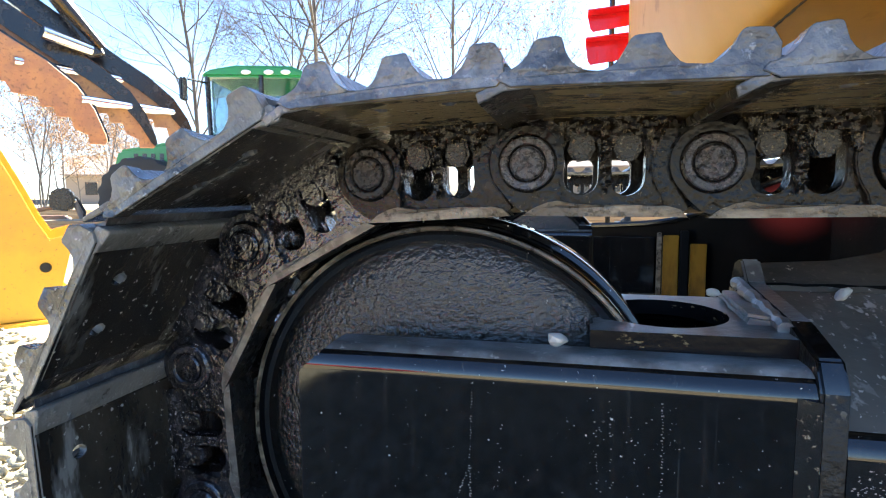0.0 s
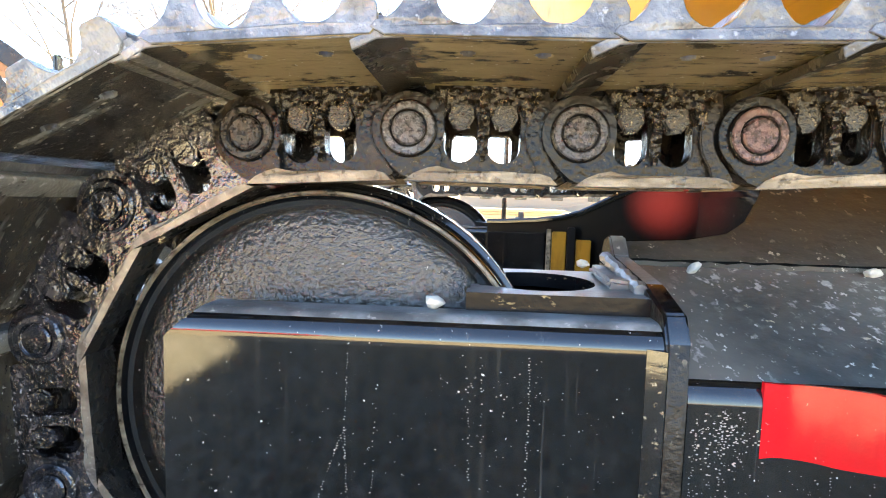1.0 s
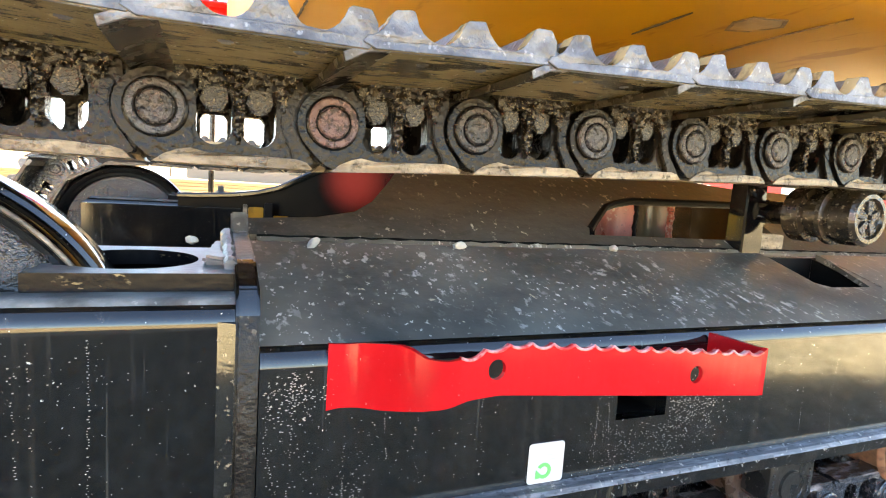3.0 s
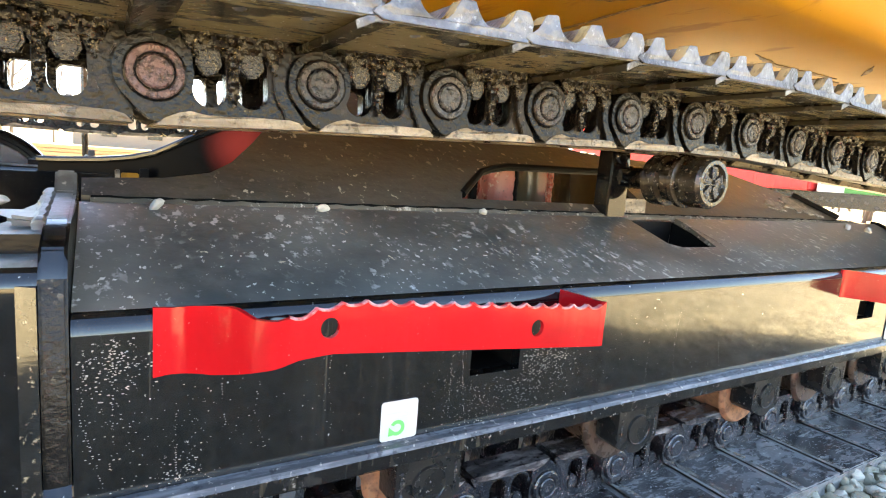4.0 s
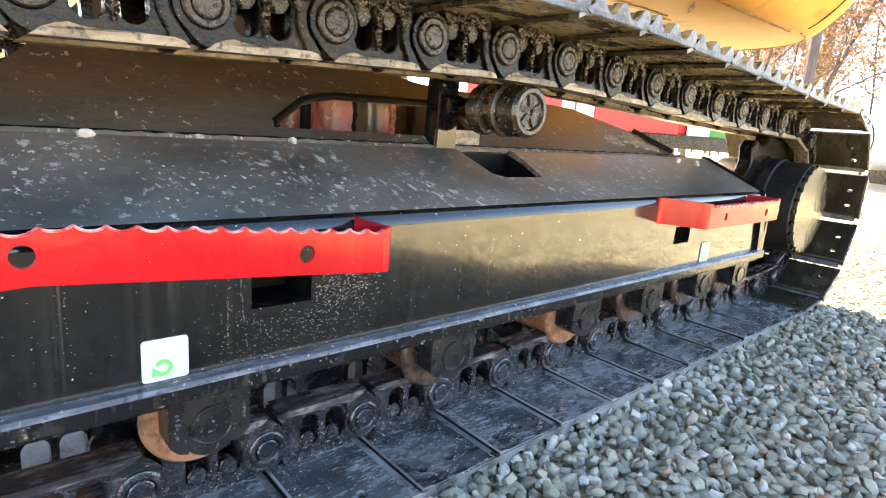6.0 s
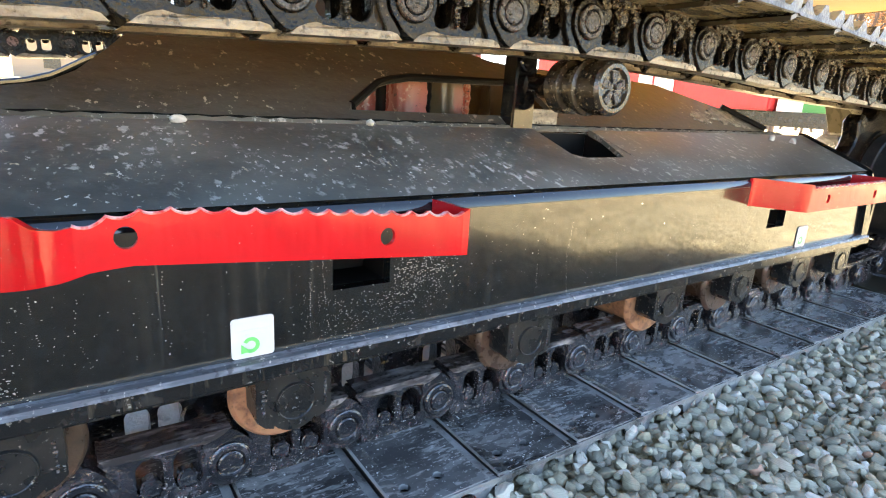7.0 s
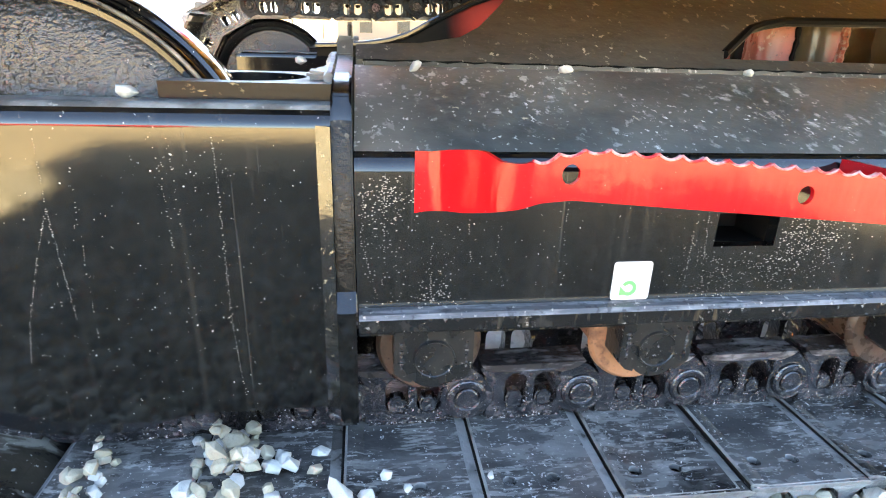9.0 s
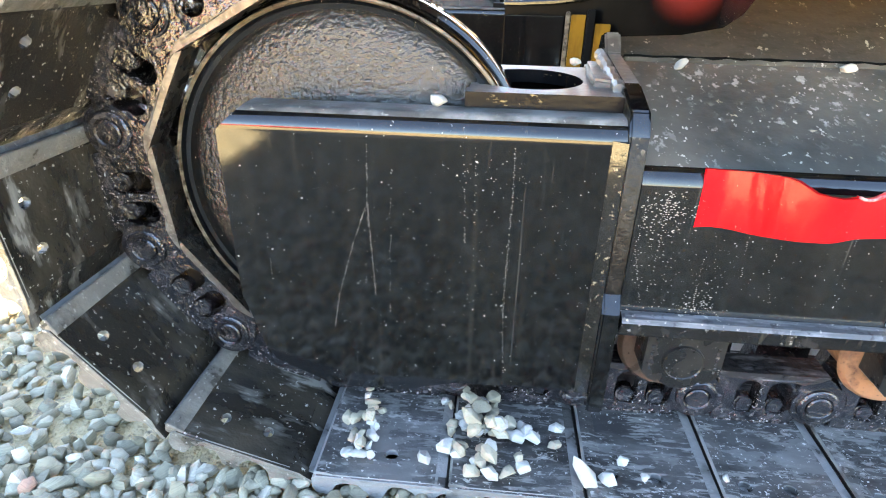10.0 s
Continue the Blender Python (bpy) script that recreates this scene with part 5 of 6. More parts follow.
def car_body():
    t = thing("car_body", "dull black excavator car body with sloped legs", "car body")
    def zof(y):
        return 0.607 + 0.59 * (y - 0.23)
    # sloped leg plate: outline in x and y on the slope, with a window
    up = [(0.228, 0.234), (1.60, 0.234), (2.435, 0.234), (2.33, 0.345), (2.10, 0.455), (1.90, 0.472), (1.52, 0.478), (1.42, 0.490), (1.34, 0.53), (1.22, 0.75), (0.72, 0.75), (0.60, 0.56), (0.545, 0.465), (0.50, 0.398), (0.45, 0.332), (0.41, 0.300), (0.34, 0.281), (0.228, 0.272)]
    win = [(0.895, 0.262), (0.910, 0.285), (1.008, 0.366), (1.05, 0.383), (1.108, 0.398), (1.47, 0.412), (1.47, 0.262)]
    bm = bmesh.new()
    prism(bm, up, "z", 0.0, 0.016, holes=[win])
    for v in bm.verts:
        v.co.z = zof(v.co.y) - (0.016 if v.co.z < 0.008 else 0.0)
    part("leg_plate", bm, "leg", t, "brown-black sloped leg plate spattered with mud")
    bm = bmesh.new()
    box(bm, 1.345, 1.440, 0.236, 0.262, 0.592, 0.645, 0.003)
    part("stop_block", bm, "rail", t, "tan scuffed stop block")
    bm = bmesh.new()
    tube(bm, [(2.435 - 0.105 * k / 8, 0.236 + 0.111 * k / 8, zof(0.236 + 0.111 * k / 8) + 0.008) for k in range(9)], 0.009, 6)
    part("edge_bar", bm, "pit", t, "dark raised edge of the leg")
    rng2 = random.Random(14)
    for cx, cy, w, h in ((2.27, 0.30, 0.085, 0.045), (2.13, 0.29, 0.05, 0.03), (2.33, 0.262, 0.05, 0.02)):
        bm = bmesh.new()
        edge = []
        for k in range(26):
            a, q = math.tau * k / 26, rng2.uniform(0.55, 1.1)
            edge.append((cx + w * q * math.cos(a), cy + h * q * math.sin(a)))
        prism(bm, edge, "z", 0.0, 0.003)
        for v in bm.verts:
            v.co.z = zof(v.co.y) + (0.004 if v.co.z > 0.001 else -0.002)
        part("dust_patch", bm, "pale_dust", t, "pale dried mud on the leg", smooth=False)
    # rolled rim round the window
    bm = bmesh.new()
    ring = win[1:6]
    tube(bm, [(x, y, zof(y) - 0.006) for x, y in ring], 0.009, 8)
    part("window_rim", bm, "pit", t, "dark cut edge of the window")
    # inside of the leg behind the window: web plates side by side with welded seams; band colours paint in the
    # reflections
    bm = bmesh.new()
    prism(bm, [(0.90, 0.44), (2.2, 0.44), (2.2, 0.735), (1.0, 0.735), (0.90, 0.66)], "y", 0.700, 0.715)
    part("rear_web", bm, "rear_gloss", t, "brown oily rear web")
    for x0, x1, mm, text in ((1.045, 1.100, "salmon", "salmon-red web"), (1.1005, 1.130, "panel_gloss", "dark glossy web"), (1.1305, 1.258, "salmon", "salmon-red web with chipped edge"), (1.262, 1.378, "olive_gloss", "olive web"), (1.392, 1.80, "rear_gloss", "golden-brown oily web")):
        bm = bmesh.new()
        n = 10
        rows = []
        for k in range(n + 1):
            x = x0 + (x1 - x0) * k / n
            y = 0.55 + 0.05 * math.sin(math.pi * k / n) * (x1 - x0) / 0.12 * 0.5
            rows.append([bm.verts.new(p) for p in ((x, y, 0.44), (x, y, 0.755), (x, y + 0.012, 0.755), (x, y + 0.012, 0.44))])
        for a, b in zip(rows, rows[1:]):
            for i in range(4):
                bm.faces.new([a[i], b[i], b[(i + 1) % 4], a[(i + 1) % 4]])
        bm.faces.new(rows[0]), bm.faces.new(rows[-1][::-1])
        bmesh.ops.recalc_face_normals(bm, faces=bm.faces)
        part("inner_web", bm, mm, t, text)
    for x, r, mm, text in ((1.038, 0.008, "pit", "black seam"), (1.260, 0.006, "pit", "black chipped seam"), (1.385, 0.010, "weld_rust", "rust-red weld seam")):
        bm = bmesh.new()
        tube(bm, [(x + 0.0015 * math.sin(i), 0.547, 0.45 + i * 0.0105) for i in range(29)], [r + 0.0018 * math.sin(i * 2.3) for i in range(29)], 7)
        part("weld_seam", bm, mm, t, text)
    # centre drum and side walls
    bm = bmesh.new()
    box(bm, 0.80, 2.20, 0.86, 1.47, 0.42, 0.745, 0.02)
    part("centre_box", bm, "gloss", t)
    bm = bmesh.new()
    ring = [(1.36 + 0.42 * math.cos(math.tau * i / 48), 1.15 + 0.42 * math.sin(math.tau * i / 48)) for i in range(48)]
    prism(bm, ring, "z", 0.7455, 1.045)
    part("swing_ring", bm, "oily", t)
    bm = bmesh.new()
    back = lambda p: Vector((0.054, -0.644, 0.692)).lerp(Vector(p), 1.36)
    rise = lambda x: float(np.interp(x, [0.05, 0.10, 0.20, 0.27, 0.33, 0.41, 0.50, 0.60, 0.80], [0.622, 0.624, 0.632, 0.643, 0.662, 0.708, 0.750, 0.783, 0.80]))
    rows = []
    for k in range(31):
        x = 0.05 + 0.75 * k / 30
        y = 1.075 - 0.38 * (x - 0.30) - 0.010 * math.sin(math.pi * min(max((x - 0.30) / 0.5, 0), 1))
        rows.append([bm.verts.new(back(p)) for p in ((x, y, 0.43), (x, y, rise(x)), (x + 0.006, y + 0.018, rise(x)), (x + 0.006, y + 0.018, 0.43))])
    for a, b in zip(rows, rows[1:]):
        for i in range(4):
            bm.faces.new([a[i], b[i], b[(i + 1) % 4], a[(i + 1) % 4]])
    bm.faces.new(rows[0]), bm.faces.new(rows[-1][::-1])
    bmesh.ops.recalc_face_normals(bm, faces=bm.faces)
    part("front_panel", bm, "panel_fade", t, "dark panel with a soft red reflection painted on")
    # black box and bright plate edges at the panel's foot; amber strips paint in gold reflections
    for x0, x1, top, mm, text in ((0.052, 0.226, 0.598, "gloss", "glossy black box"), (0.228, 0.240, 0.612, "rail", "tan scuffed plate edge"), (0.242, 0.284, 0.606, "amber", "amber strip, a painted gold reflection"), (0.286, 0.308, 0.62, "pit", "black band"), (0.310, 0.352, 0.585, "amber", "amber strip, a painted gold reflection")):
        bm = bmesh.new()
        y = 1.062 - 0.38 * ((x0 + x1) / 2 - 0.30)
        box(bm, x0, x1, y - 0.030, y - 0.012, 0.43, top, 0.002)
        for v in bm.verts:
            v.co = back(v.co)
        part("foot_plate", bm, mm, t, text)
    bm = bmesh.new()
    xs = [0.05 + 0.75 * k / 30 for k in range(31)]
    tube(bm, [back((x, 1.070 - 0.38 * (x - 0.30) - 0.010 * math.sin(math.pi * min(max((x - 0.30) / 0.5, 0), 1)), rise(x) + 0.004)) for x in xs], 0.012, 8)
    part("swept_edge", bm, "gloss", t, "rounded black swept edge")
    return t


car_body()

# the opposite crawler, mirrored across the machine
MIRROR = Matrix.Translation((0, 2.30, 0)) @ Matrix.Diagonal((1, -1, 1, 1))
for ob in (near_track, near_idler, near_frame, near_carrier, near_drive):
    copy_thing(ob, MIRROR)
for r, x in zip(near_rollers, ROLLERS):
    copy_thing(r, MIRROR @ pose(x, 0, ROLLER_Z))
droplets()


# ---- upper structure ----
def upper_structure():
    t = thing("upper_structure", "yellow excavator upper structure overhanging the track", "excavator body")
    def outline(grow, n=8, nose=0.0):
        x0, x1, y0, y1, r = 0.32 - 0.42 * grow - nose, 2.94 + 0.45 * grow, -0.04 - grow, 2.45 + grow, 0.10 + 0.6 * grow
        pts = []
        R = 0.30 + 0.5 * grow
        for cx, cy, a, q in ((x1 - R, y0 + R, -90, R), (x1 - r, y1 - r, 0, r), (x0 + r, y1 - r, 90, r), (x0 + r, y0 + r, 180, r)):
            pts += arc(cx, cy, q, a, a + 90, n)
        return pts
    bm = bmesh.new()
    rings = []
    for z, g, nose in ((1.05, 0.0, 0), (1.056, 0.022, 0), (1.075, 0.05, 0), (1.125, 0.10, 0), (1.20, 0.155, 0), (1.32, 0.20, 0), (1.50, 0.225, 0), (1.95, 0.225, 0), (2.02, 0.20, 0), (2.05, 0.14, 0)):
        rings.append([bm.verts.new((x, y, z)) for x, y in outline(g, nose=nose)])
    for a, b in zip(rings, rings[1:]):
        for i in range(len(a)):
            j = (i + 1) % len(a)
            bm.faces.new([a[i], a[j], b[j], b[i]])
    bm.faces.new(rings[0][::-1]), bm.faces.new(rings[-1])
    part("counterweight", bm, "yellow", t, "faded yellow painted shell")
    # unseen block added over the near side to throw the far edge of the shade
    bm = bmesh.new()
    box(bm, 0.46, 2.90, -0.25, 0.50, 2.052, 2.95, 0.05)
    part("side_housing", bm, "yellow", t)
    # worn seams and paint flakes under the belly
    def strip(points, width, name, material, label, z=1.0497, thick=0.0030):
        r2 = random.Random(int(points[0][0] * 1000))
        dense = []
        for (xa, ya), (xb, yb) in zip(points, points[1:]):
            n = max(int(math.hypot(xb - xa, yb - ya) / 0.012), 2)
            dense += [(xa + (xb - xa) * i / n, ya + (yb - ya) * i / n) for i in range(n)]
        dense.append(points[-1])
        a, b = Vector(points[0]), Vector(points[-1])
        side = Vector((-(b - a).y, (b - a).x)).normalized()
        left, right = [], []
        for i, p in enumerate(dense):
            taper = min(1.0, 4 * i / len(dense), 4 * (len(dense) - 1 - i) / len(dense)) * 0.9 + 0.1
            left.append(tuple(Vector(p) + side * width * taper * r2.uniform(0.3, 1.0)))
            right.append(tuple(Vector(p) - side * width * taper * r2.uniform(0.3, 1.0)))
        bm = bmesh.new()
        prism(bm, left + right[::-1], "z", z - thick, z)
        part(name, bm, material, t, label, smooth=False)

    strip([(0.981, 0.30), (0.975, 0.13)], 0.0035, "slit", "seam", "dark slit in the belly plate")
    strip([(0.338, 0.12), (0.338, 2.2)], 0.004, "underside_seam", "seam", "dark welded seam")
    strip([(1.218, 0.0), (1.217, 0.172), (1.230, 0.302), (1.240, 0.469), (1.25, 0.9), (1.25, 1.6)], 0.006, "underside_seam", "peel", "rough brown welded seam")
    strip([(1.905, 0.5), (1.90, 2.2)], 0.004, "underside_seam", "seam", "dark welded seam")
    strip([(1.75, 0.20), (1.90, 0.235), (2.06, 0.225), (2.20, 0.205)], 0.016, "paint_flake", "peel", "brown patch where the paint has flaked")
    strip([(2.12, 0.30), (2.20, 0.25), (2.27, 0.23)], 0.012, "paint_flake", "peel", "brown patch where the paint has flaked")
    strip([(2.06, 0.05), (2.11, 0.08), (2.18, 0.13)], 0.008, "paint_flake", "peel", "brown patch where the paint has flaked")
    strip([(2.06, -0.012), (2.33, -0.018), (2.60, -0.024)], 0.007, "paint_flake", "peel", "brown worn edge of the belly plate")
    ring = [(x, y) for x, y in outline(0.004) if x > 2.60 and y < 0.45]
    bm = bmesh.new()
    tube(bm, [(x, y, 1.0515) for x, y in ring], 0.005, 6)
    part("worn_fold", bm, "peel", t, "brown worn fold")
    flake = [(1.106, 0.176), (1.075, 0.131), (1.079, 0.089), (1.143, 0.067), (1.174, 0.100), (1.149, 0.156)]
    bm = bmesh.new()
    prism(bm, flake, "z", 1.0478, 1.0497, holes=[[(1.125 + (x - 1.125) * 0.86, 0.12 + (y - 0.12) * 0.86) for x, y in flake]])
    part("flake_rim", bm, "peel", t, "brown rim of a lifted paint flake", smooth=False)
    bm = bmesh.new()
    prism(bm, [(1.125 + (x - 1.125) * 0.84, 0.12 + (y - 0.12) * 0.84) for x, y in flake], "z", 1.0486, 1.0497)
    part("flake_fill", bm, "flake_brown", t, "dull brown patch inside the flake", smooth=False)
    # panel gap that runs up the rounded flank
    bm = bmesh.new()
    gap = []
    for z, g in ((1.06, 0.028), (1.075, 0.05), (1.10, 0.078), (1.125, 0.10), (1.16, 0.128), (1.20, 0.155), (1.26, 0.18), (1.32, 0.20), (1.50, 0.225), (1.9, 0.225)):
        gap.append((2.62 + 0.12 * g, -0.04 - g - 0.0005, z))
    tube(bm, gap, 0.003, 5)
    part("panel_gap", bm, "seam", t, "dark panel gap")
    return t


upper_structure()



# ---- loose stones on the machine ----
def pebble(i, x, y, z, size, tan=False, corners=11):
    r = np.random.default_rng(100 + i)
    bm = stone_shape(r, size * 1.05, corners)
    bmesh.ops.dissolve_limit(bm, angle_limit=radians(16), verts=bm.verts, edges=bm.edges)
    soften(bm, size * 0.05, 1, 25)
    bmesh.ops.rotate(bm, matrix=Euler((r.normal() * 0.35, r.normal() * 0.35, r.uniform(0, 6.28))).to_matrix(), verts=bm.verts)
    ob = single("pebble", bm, "stone_tan" if tan else "stone", ("tan" if tan else "pale") + " angular limestone pebble lying on black steel", "stone", "pebbles on the machine")
    ob.matrix_basis = pose(x, y, z)
    return ob


low = lambda ob: min(v.co.z for v in ob.data.vertices)
for i, (x, y, z, size) in enumerate(((-0.040, -0.013, 0.5675, 0.0135), (0.322, 0.195, 0.5945, 0.011), (0.574, 0.200, 0.597, 0.011), (0.913, 0.205, 0.599, 0.012), (0.150, 0.13, 0.604, 0.009), (2.46, 0.15, 0.574, 0.016), (2.36, 0.17, 0.583, 0.013))):
    ob = pebble(i, x, y, 0, size, corners=18)
    ob.location.z = z - low(ob) - 0.001
rng = np.random.default_rng(8)
TOP_OF_SHOE = LOW - 0.0495
heap = []
PATCHES = [(0.045, -0.07, 0.021, 0.042, 46, 0.008, 0.0175), (0.125, -0.082, 0.022, 0.018, 7, 0.012, 0.018), (-0.145, -0.095, 0.011, 0.038, 22, 0.008, 0.014), (0.02, -0.012, 0.022, 0.010, 7, 0.009, 0.015), (0.08, -0.14, 0.022, 0.014, 7, 0.011, 0.018)]
i = 0
for cx, cy, sx, sy, count, small, big in PATCHES:
    for _ in range(count):
        i += 1
        x, y, size = cx + rng.normal() * sx, cy + rng.normal() * sy, rng.uniform(small, big)
        z = TOP_OF_SHOE
        for hx, hy, hz, hs in heap:
            if math.hypot(hx - x, hy - y) < (hs + size) * 0.62:
                z = max(z, hz + hs * 0.35)
        if not -0.17 < y < -0.006 or z > 0.10:
            continue
        heap.append((x, y, z + 0.005, size))
        ob = pebble(20 + i, x, y, 0, size, rng.random() < 0.55)
        ob.location.z = z - low(ob) - 0.001
for i, (x, y, s) in enumerate(((0.199, -0.150, 0.019), (0.233, -0.148, 0.016), (-0.040, -0.139, 0.016), (0.262, -0.112, 0.012), (0.29, -0.135, 0.008), (0.41, -0.125, 0.008))):
    ob = pebble(180 + i, x, y, 0, s)
    ob.location.z = TOP_OF_SHOE - low(ob) - 0.001

# ---- surroundings ----
M["bark"] = surface("grey bark", (0.075, 0.066, 0.060), 0.85, layers=[((8, 8, 2), 0.4, 0.65, (0.13, 0.115, 0.105), 0.9, 0.8)], bumps=[((20, 20, 5), 0.02)])
M["leaf"] = surface("rust-brown dry leaf", (0.30, 0.17, 0.075), 0.7, vary=0.35)
M["green"] = surface("green tractor paint", (0.02, 0.20, 0.035), 0.3, layers=[(iso(3), 0.45, 0.7, (0.03, 0.17, 0.04), 0.4, 0.6)], coat=0.2)
M["rubber"] = surface("black rubber", (0.025, 0.025, 0.024), 0.8, bumps=[(iso(40), 0.004)])
M["wheel_yellow"] = surface("bright yellow wheel paint", (0.72, 0.48, 0.02), 0.4)
M["dark"] = surface("black painted steel", (0.010, 0.010, 0.012), 0.22, layers=[(iso(12), 0.5, 0.7, (0.035, 0.033, 0.032), 0.4, 0.7)], bumps=[(iso(30), 0.001)])
M["tine"] = surface("rusty brown steel", (0.30, 0.17, 0.10), 0.6, layers=[(iso(7), 0.42, 0.62, (0.42, 0.24, 0.10), 0.6, 0.8), (iso(40), 0.55, 0.68, (0.14, 0.09, 0.06), 0.7, 0.7)], bumps=[(iso(60), 0.002)])
M["chrome"] = surface("chromed rod", (0.8, 0.8, 0.8), 0.12, 1.0)
M["bucket"] = surface("orange-yellow bucket paint", (0.70, 0.38, 0.015), 0.4, layers=[(iso(3), 0.45, 0.7, (0.60, 0.28, 0.03), 0.5, 0.7), (iso(60), 0.62, 0.70, (0.25, 0.15, 0.06), 0.7, 0.6)], bumps=[(iso(12), 0.002)])
M["white"] = surface("white enamel", (0.78, 0.78, 0.76), 0.4, layers=[(iso(2), 0.5, 0.7, (0.66, 0.65, 0.62), 0.5, 0.5)])
M["wall_red"] = surface("red sheet metal", (0.55, 0.03, 0.03), 0.45, layers=[(iso(2), 0.45, 0.7, (0.45, 0.04, 0.035), 0.5, 0.6)], bumps=[((0.1, 24, 0.1), 0.01)])
M["timber"] = surface("weathered timber", (0.42, 0.29, 0.15), 0.8, layers=[((2, 30, 30), 0.4, 0.65, (0.28, 0.19, 0.11), 0.85, 0.8)], vary=0.3)
M["roof"] = surface("grey-brown roof shingle", (0.20, 0.16, 0.14), 0.85, layers=[((3, 12, 12), 0.4, 0.6, (0.28, 0.23, 0.2), 0.9, 0.8)])
M["siding"] = surface("brown house siding", (0.27, 0.22, 0.17), 0.7, bumps=[((0.1, 0.1, 40), 0.01)])
M["scrub"] = surface("brown winter scrub", (0.16, 0.115, 0.07), 0.95, layers=[(iso(0.6), 0.4, 0.6, (0.24, 0.18, 0.11), 0.95, 0.9)])


def glass_material():
    m = bpy.data.materials.new("tinted cab glass")
    m.use_nodes = True
    b = m.node_tree.nodes["Principled BSDF"]
    b.inputs["Base Color"].default_value = (0.55, 0.80, 0.80, 1)
    b.inputs["Transmission Weight"].default_value = 1.0
    b.inputs["Roughness"].default_value = 0.02
    b.inputs["IOR"].default_value = 1.1
    return m


M["glass"] = glass_material()


def tree_mesh(seed, height, leafy, kids_of=(10, 5, 4, 3), leaf=1.0):
    rng = np.random.default_rng(seed)
    trunk, twigs, tips = bmesh.new(), bmesh.new(), []

    def grow(p, d, length, radius, level):
        pts, rad = [Vector(p)], [radius]
        n = 4 if level < 2 else 3
        for k in range(n):
            d = (d + Vector(rng.normal(size=3)) * 0.10 + Vector((0, 0, 0.05 if level else 0.0))).normalized()
            pts.append(pts[-1] + d * length / n)
            rad.append(radius * (1 - 0.62 * (k + 1) / n))
        tube(trunk if level < 2 else twigs, pts, rad, 7 if level == 0 else 5 if level == 1 else 3, cap=False)
        if level >= 4:
            tips.append(pts[-1])
            return
        kids = kids_of[level]
        for k in range(kids):
            f = (0.25 if level == 0 else 0.2) + (0.75 if level == 0 else 0.78) * (k + rng.random() * 0.6) / kids
            f = min(f, 0.99)
            i = min(int(f * n), n - 1)
            q = pts[i].lerp(pts[i + 1], f * n - i)
            side = d.cross(Vector(rng.normal(size=3))).normalized()
            nd = (d * (0.75 if level else 0.9) + side * rng.uniform(0.55, 1.0)).normalized()
            grow(q, nd, length * rng.uniform(0.42, 0.62) * (1.1 - 0.45 * f), max(radius * (1 - 0.62 * f) * 0.5, 0.009), level + 1)

    grow((0, 0, -0.3), Vector((0, 0, 1)), height, height * 0.0085, 0)
    made = [mesh_ob("trunk", trunk, "bark", True), mesh_ob("twig_crown", twigs, "bark", False)]
    if leafy:
        bm = bmesh.new()
        for p in tips:
            for _ in range(leafy):
                c = p + Vector(rng.normal(size=3)) * 0.28
                u = Vector(rng.normal(size=3)).normalized() * rng.uniform(0.04, 0.08) * leaf
                v = u.cross(Vector(rng.normal(size=3))).normalized() * rng.uniform(0.03, 0.06) * leaf
                bm.faces.new([bm.verts.new(c - u), bm.verts.new(c + v), bm.verts.new(c + u), bm.verts.new(c - v)])
        made.append(mesh_ob("leaves", bm, "leaf", False))
    return made


TREES = [tree_mesh(1, 15, 0), tree_mesh(2, 13, 0), tree_mesh(3, 11, 3, leaf=1.35), tree_mesh(4, 14, 4, leaf=1.6), tree_mesh(5, 16, 0, (17, 7, 5, 4)), tree_mesh(6, 15, 0, (16, 8, 5, 4)), tree_mesh(7, 13, 1, (16, 7, 5, 4))]


def tree(kind, x, y, scale=1.0, turn=0.0):
    leafy = len(TREES[kind]) > 2
    t = thing("tree", "tall tree with sparse rust-brown winter leaves" if leafy else "tall bare winter tree with fine twigs", "tree", "trees round the yard")
    for me in TREES[kind]:
        ob = new(me.name.split(".")[0], me)
        ob.parent = t
        if me.name.startswith("leaves"):
            ob["kind"] = "stuff"
    t.matrix_basis = pose(x, y, 0, 0, 0, turn) @ Matrix.Diagonal((scale, scale, scale, 1))
    return t


for i, (k, x, y, sc) in enumerate(((3, -25.7, 22, 0.46), (2, -28.0, 24, 0.5), (3, -23.6, 26, 0.38), (6, -33, 30, 0.6), (3, -29.5, 30, 0.5), (1, -21.5, 30, 0.5), (3, -19.0, 33, 0.42), (4, -15.8, 21.5, 0.80), (5, -13.2, 22, 0.85), (4, -10.4, 21, 0.88), (5, -8.3, 22, 0.82), (6, -4.9, 21, 0.80), (6, -2.6, 25, 0.62), (2, -3.2, 30, 0.5),
        (2, -20, 34, 0.6), (1, -24, 38, 0.7), (2, -30, 30, 0.6))):
    tree(k, x, y, sc, 47 * i)
for x, y, sc, turn in ((14.5, 1.6, 1.15, 20), (16.5, 0.6, 1.2, 130), (13.8, 3.4, 1.05, 250), (19.0, 2.6, 1.3, 75)):
    tree(1 if turn > 100 else 0, x, y, sc, turn)
rng = np.random.default_rng(33)
for i in range(9):
    tree(3 if i % 3 else 2, rng.uniform(-30, -19), rng.uniform(21, 31), rng.uniform(0.26, 0.42), rng.uniform(0, 360))
for i in range(14):
    a, d = radians(rng.uniform(-6, 30)), rng.uniform(17, 26)
    tree(3 if i % 3 else 2, 1 + d * math.cos(a), -1 + d * math.sin(a), rng.uniform(0.28, 0.45), rng.uniform(0, 360))
rng = np.random.default_rng(21)
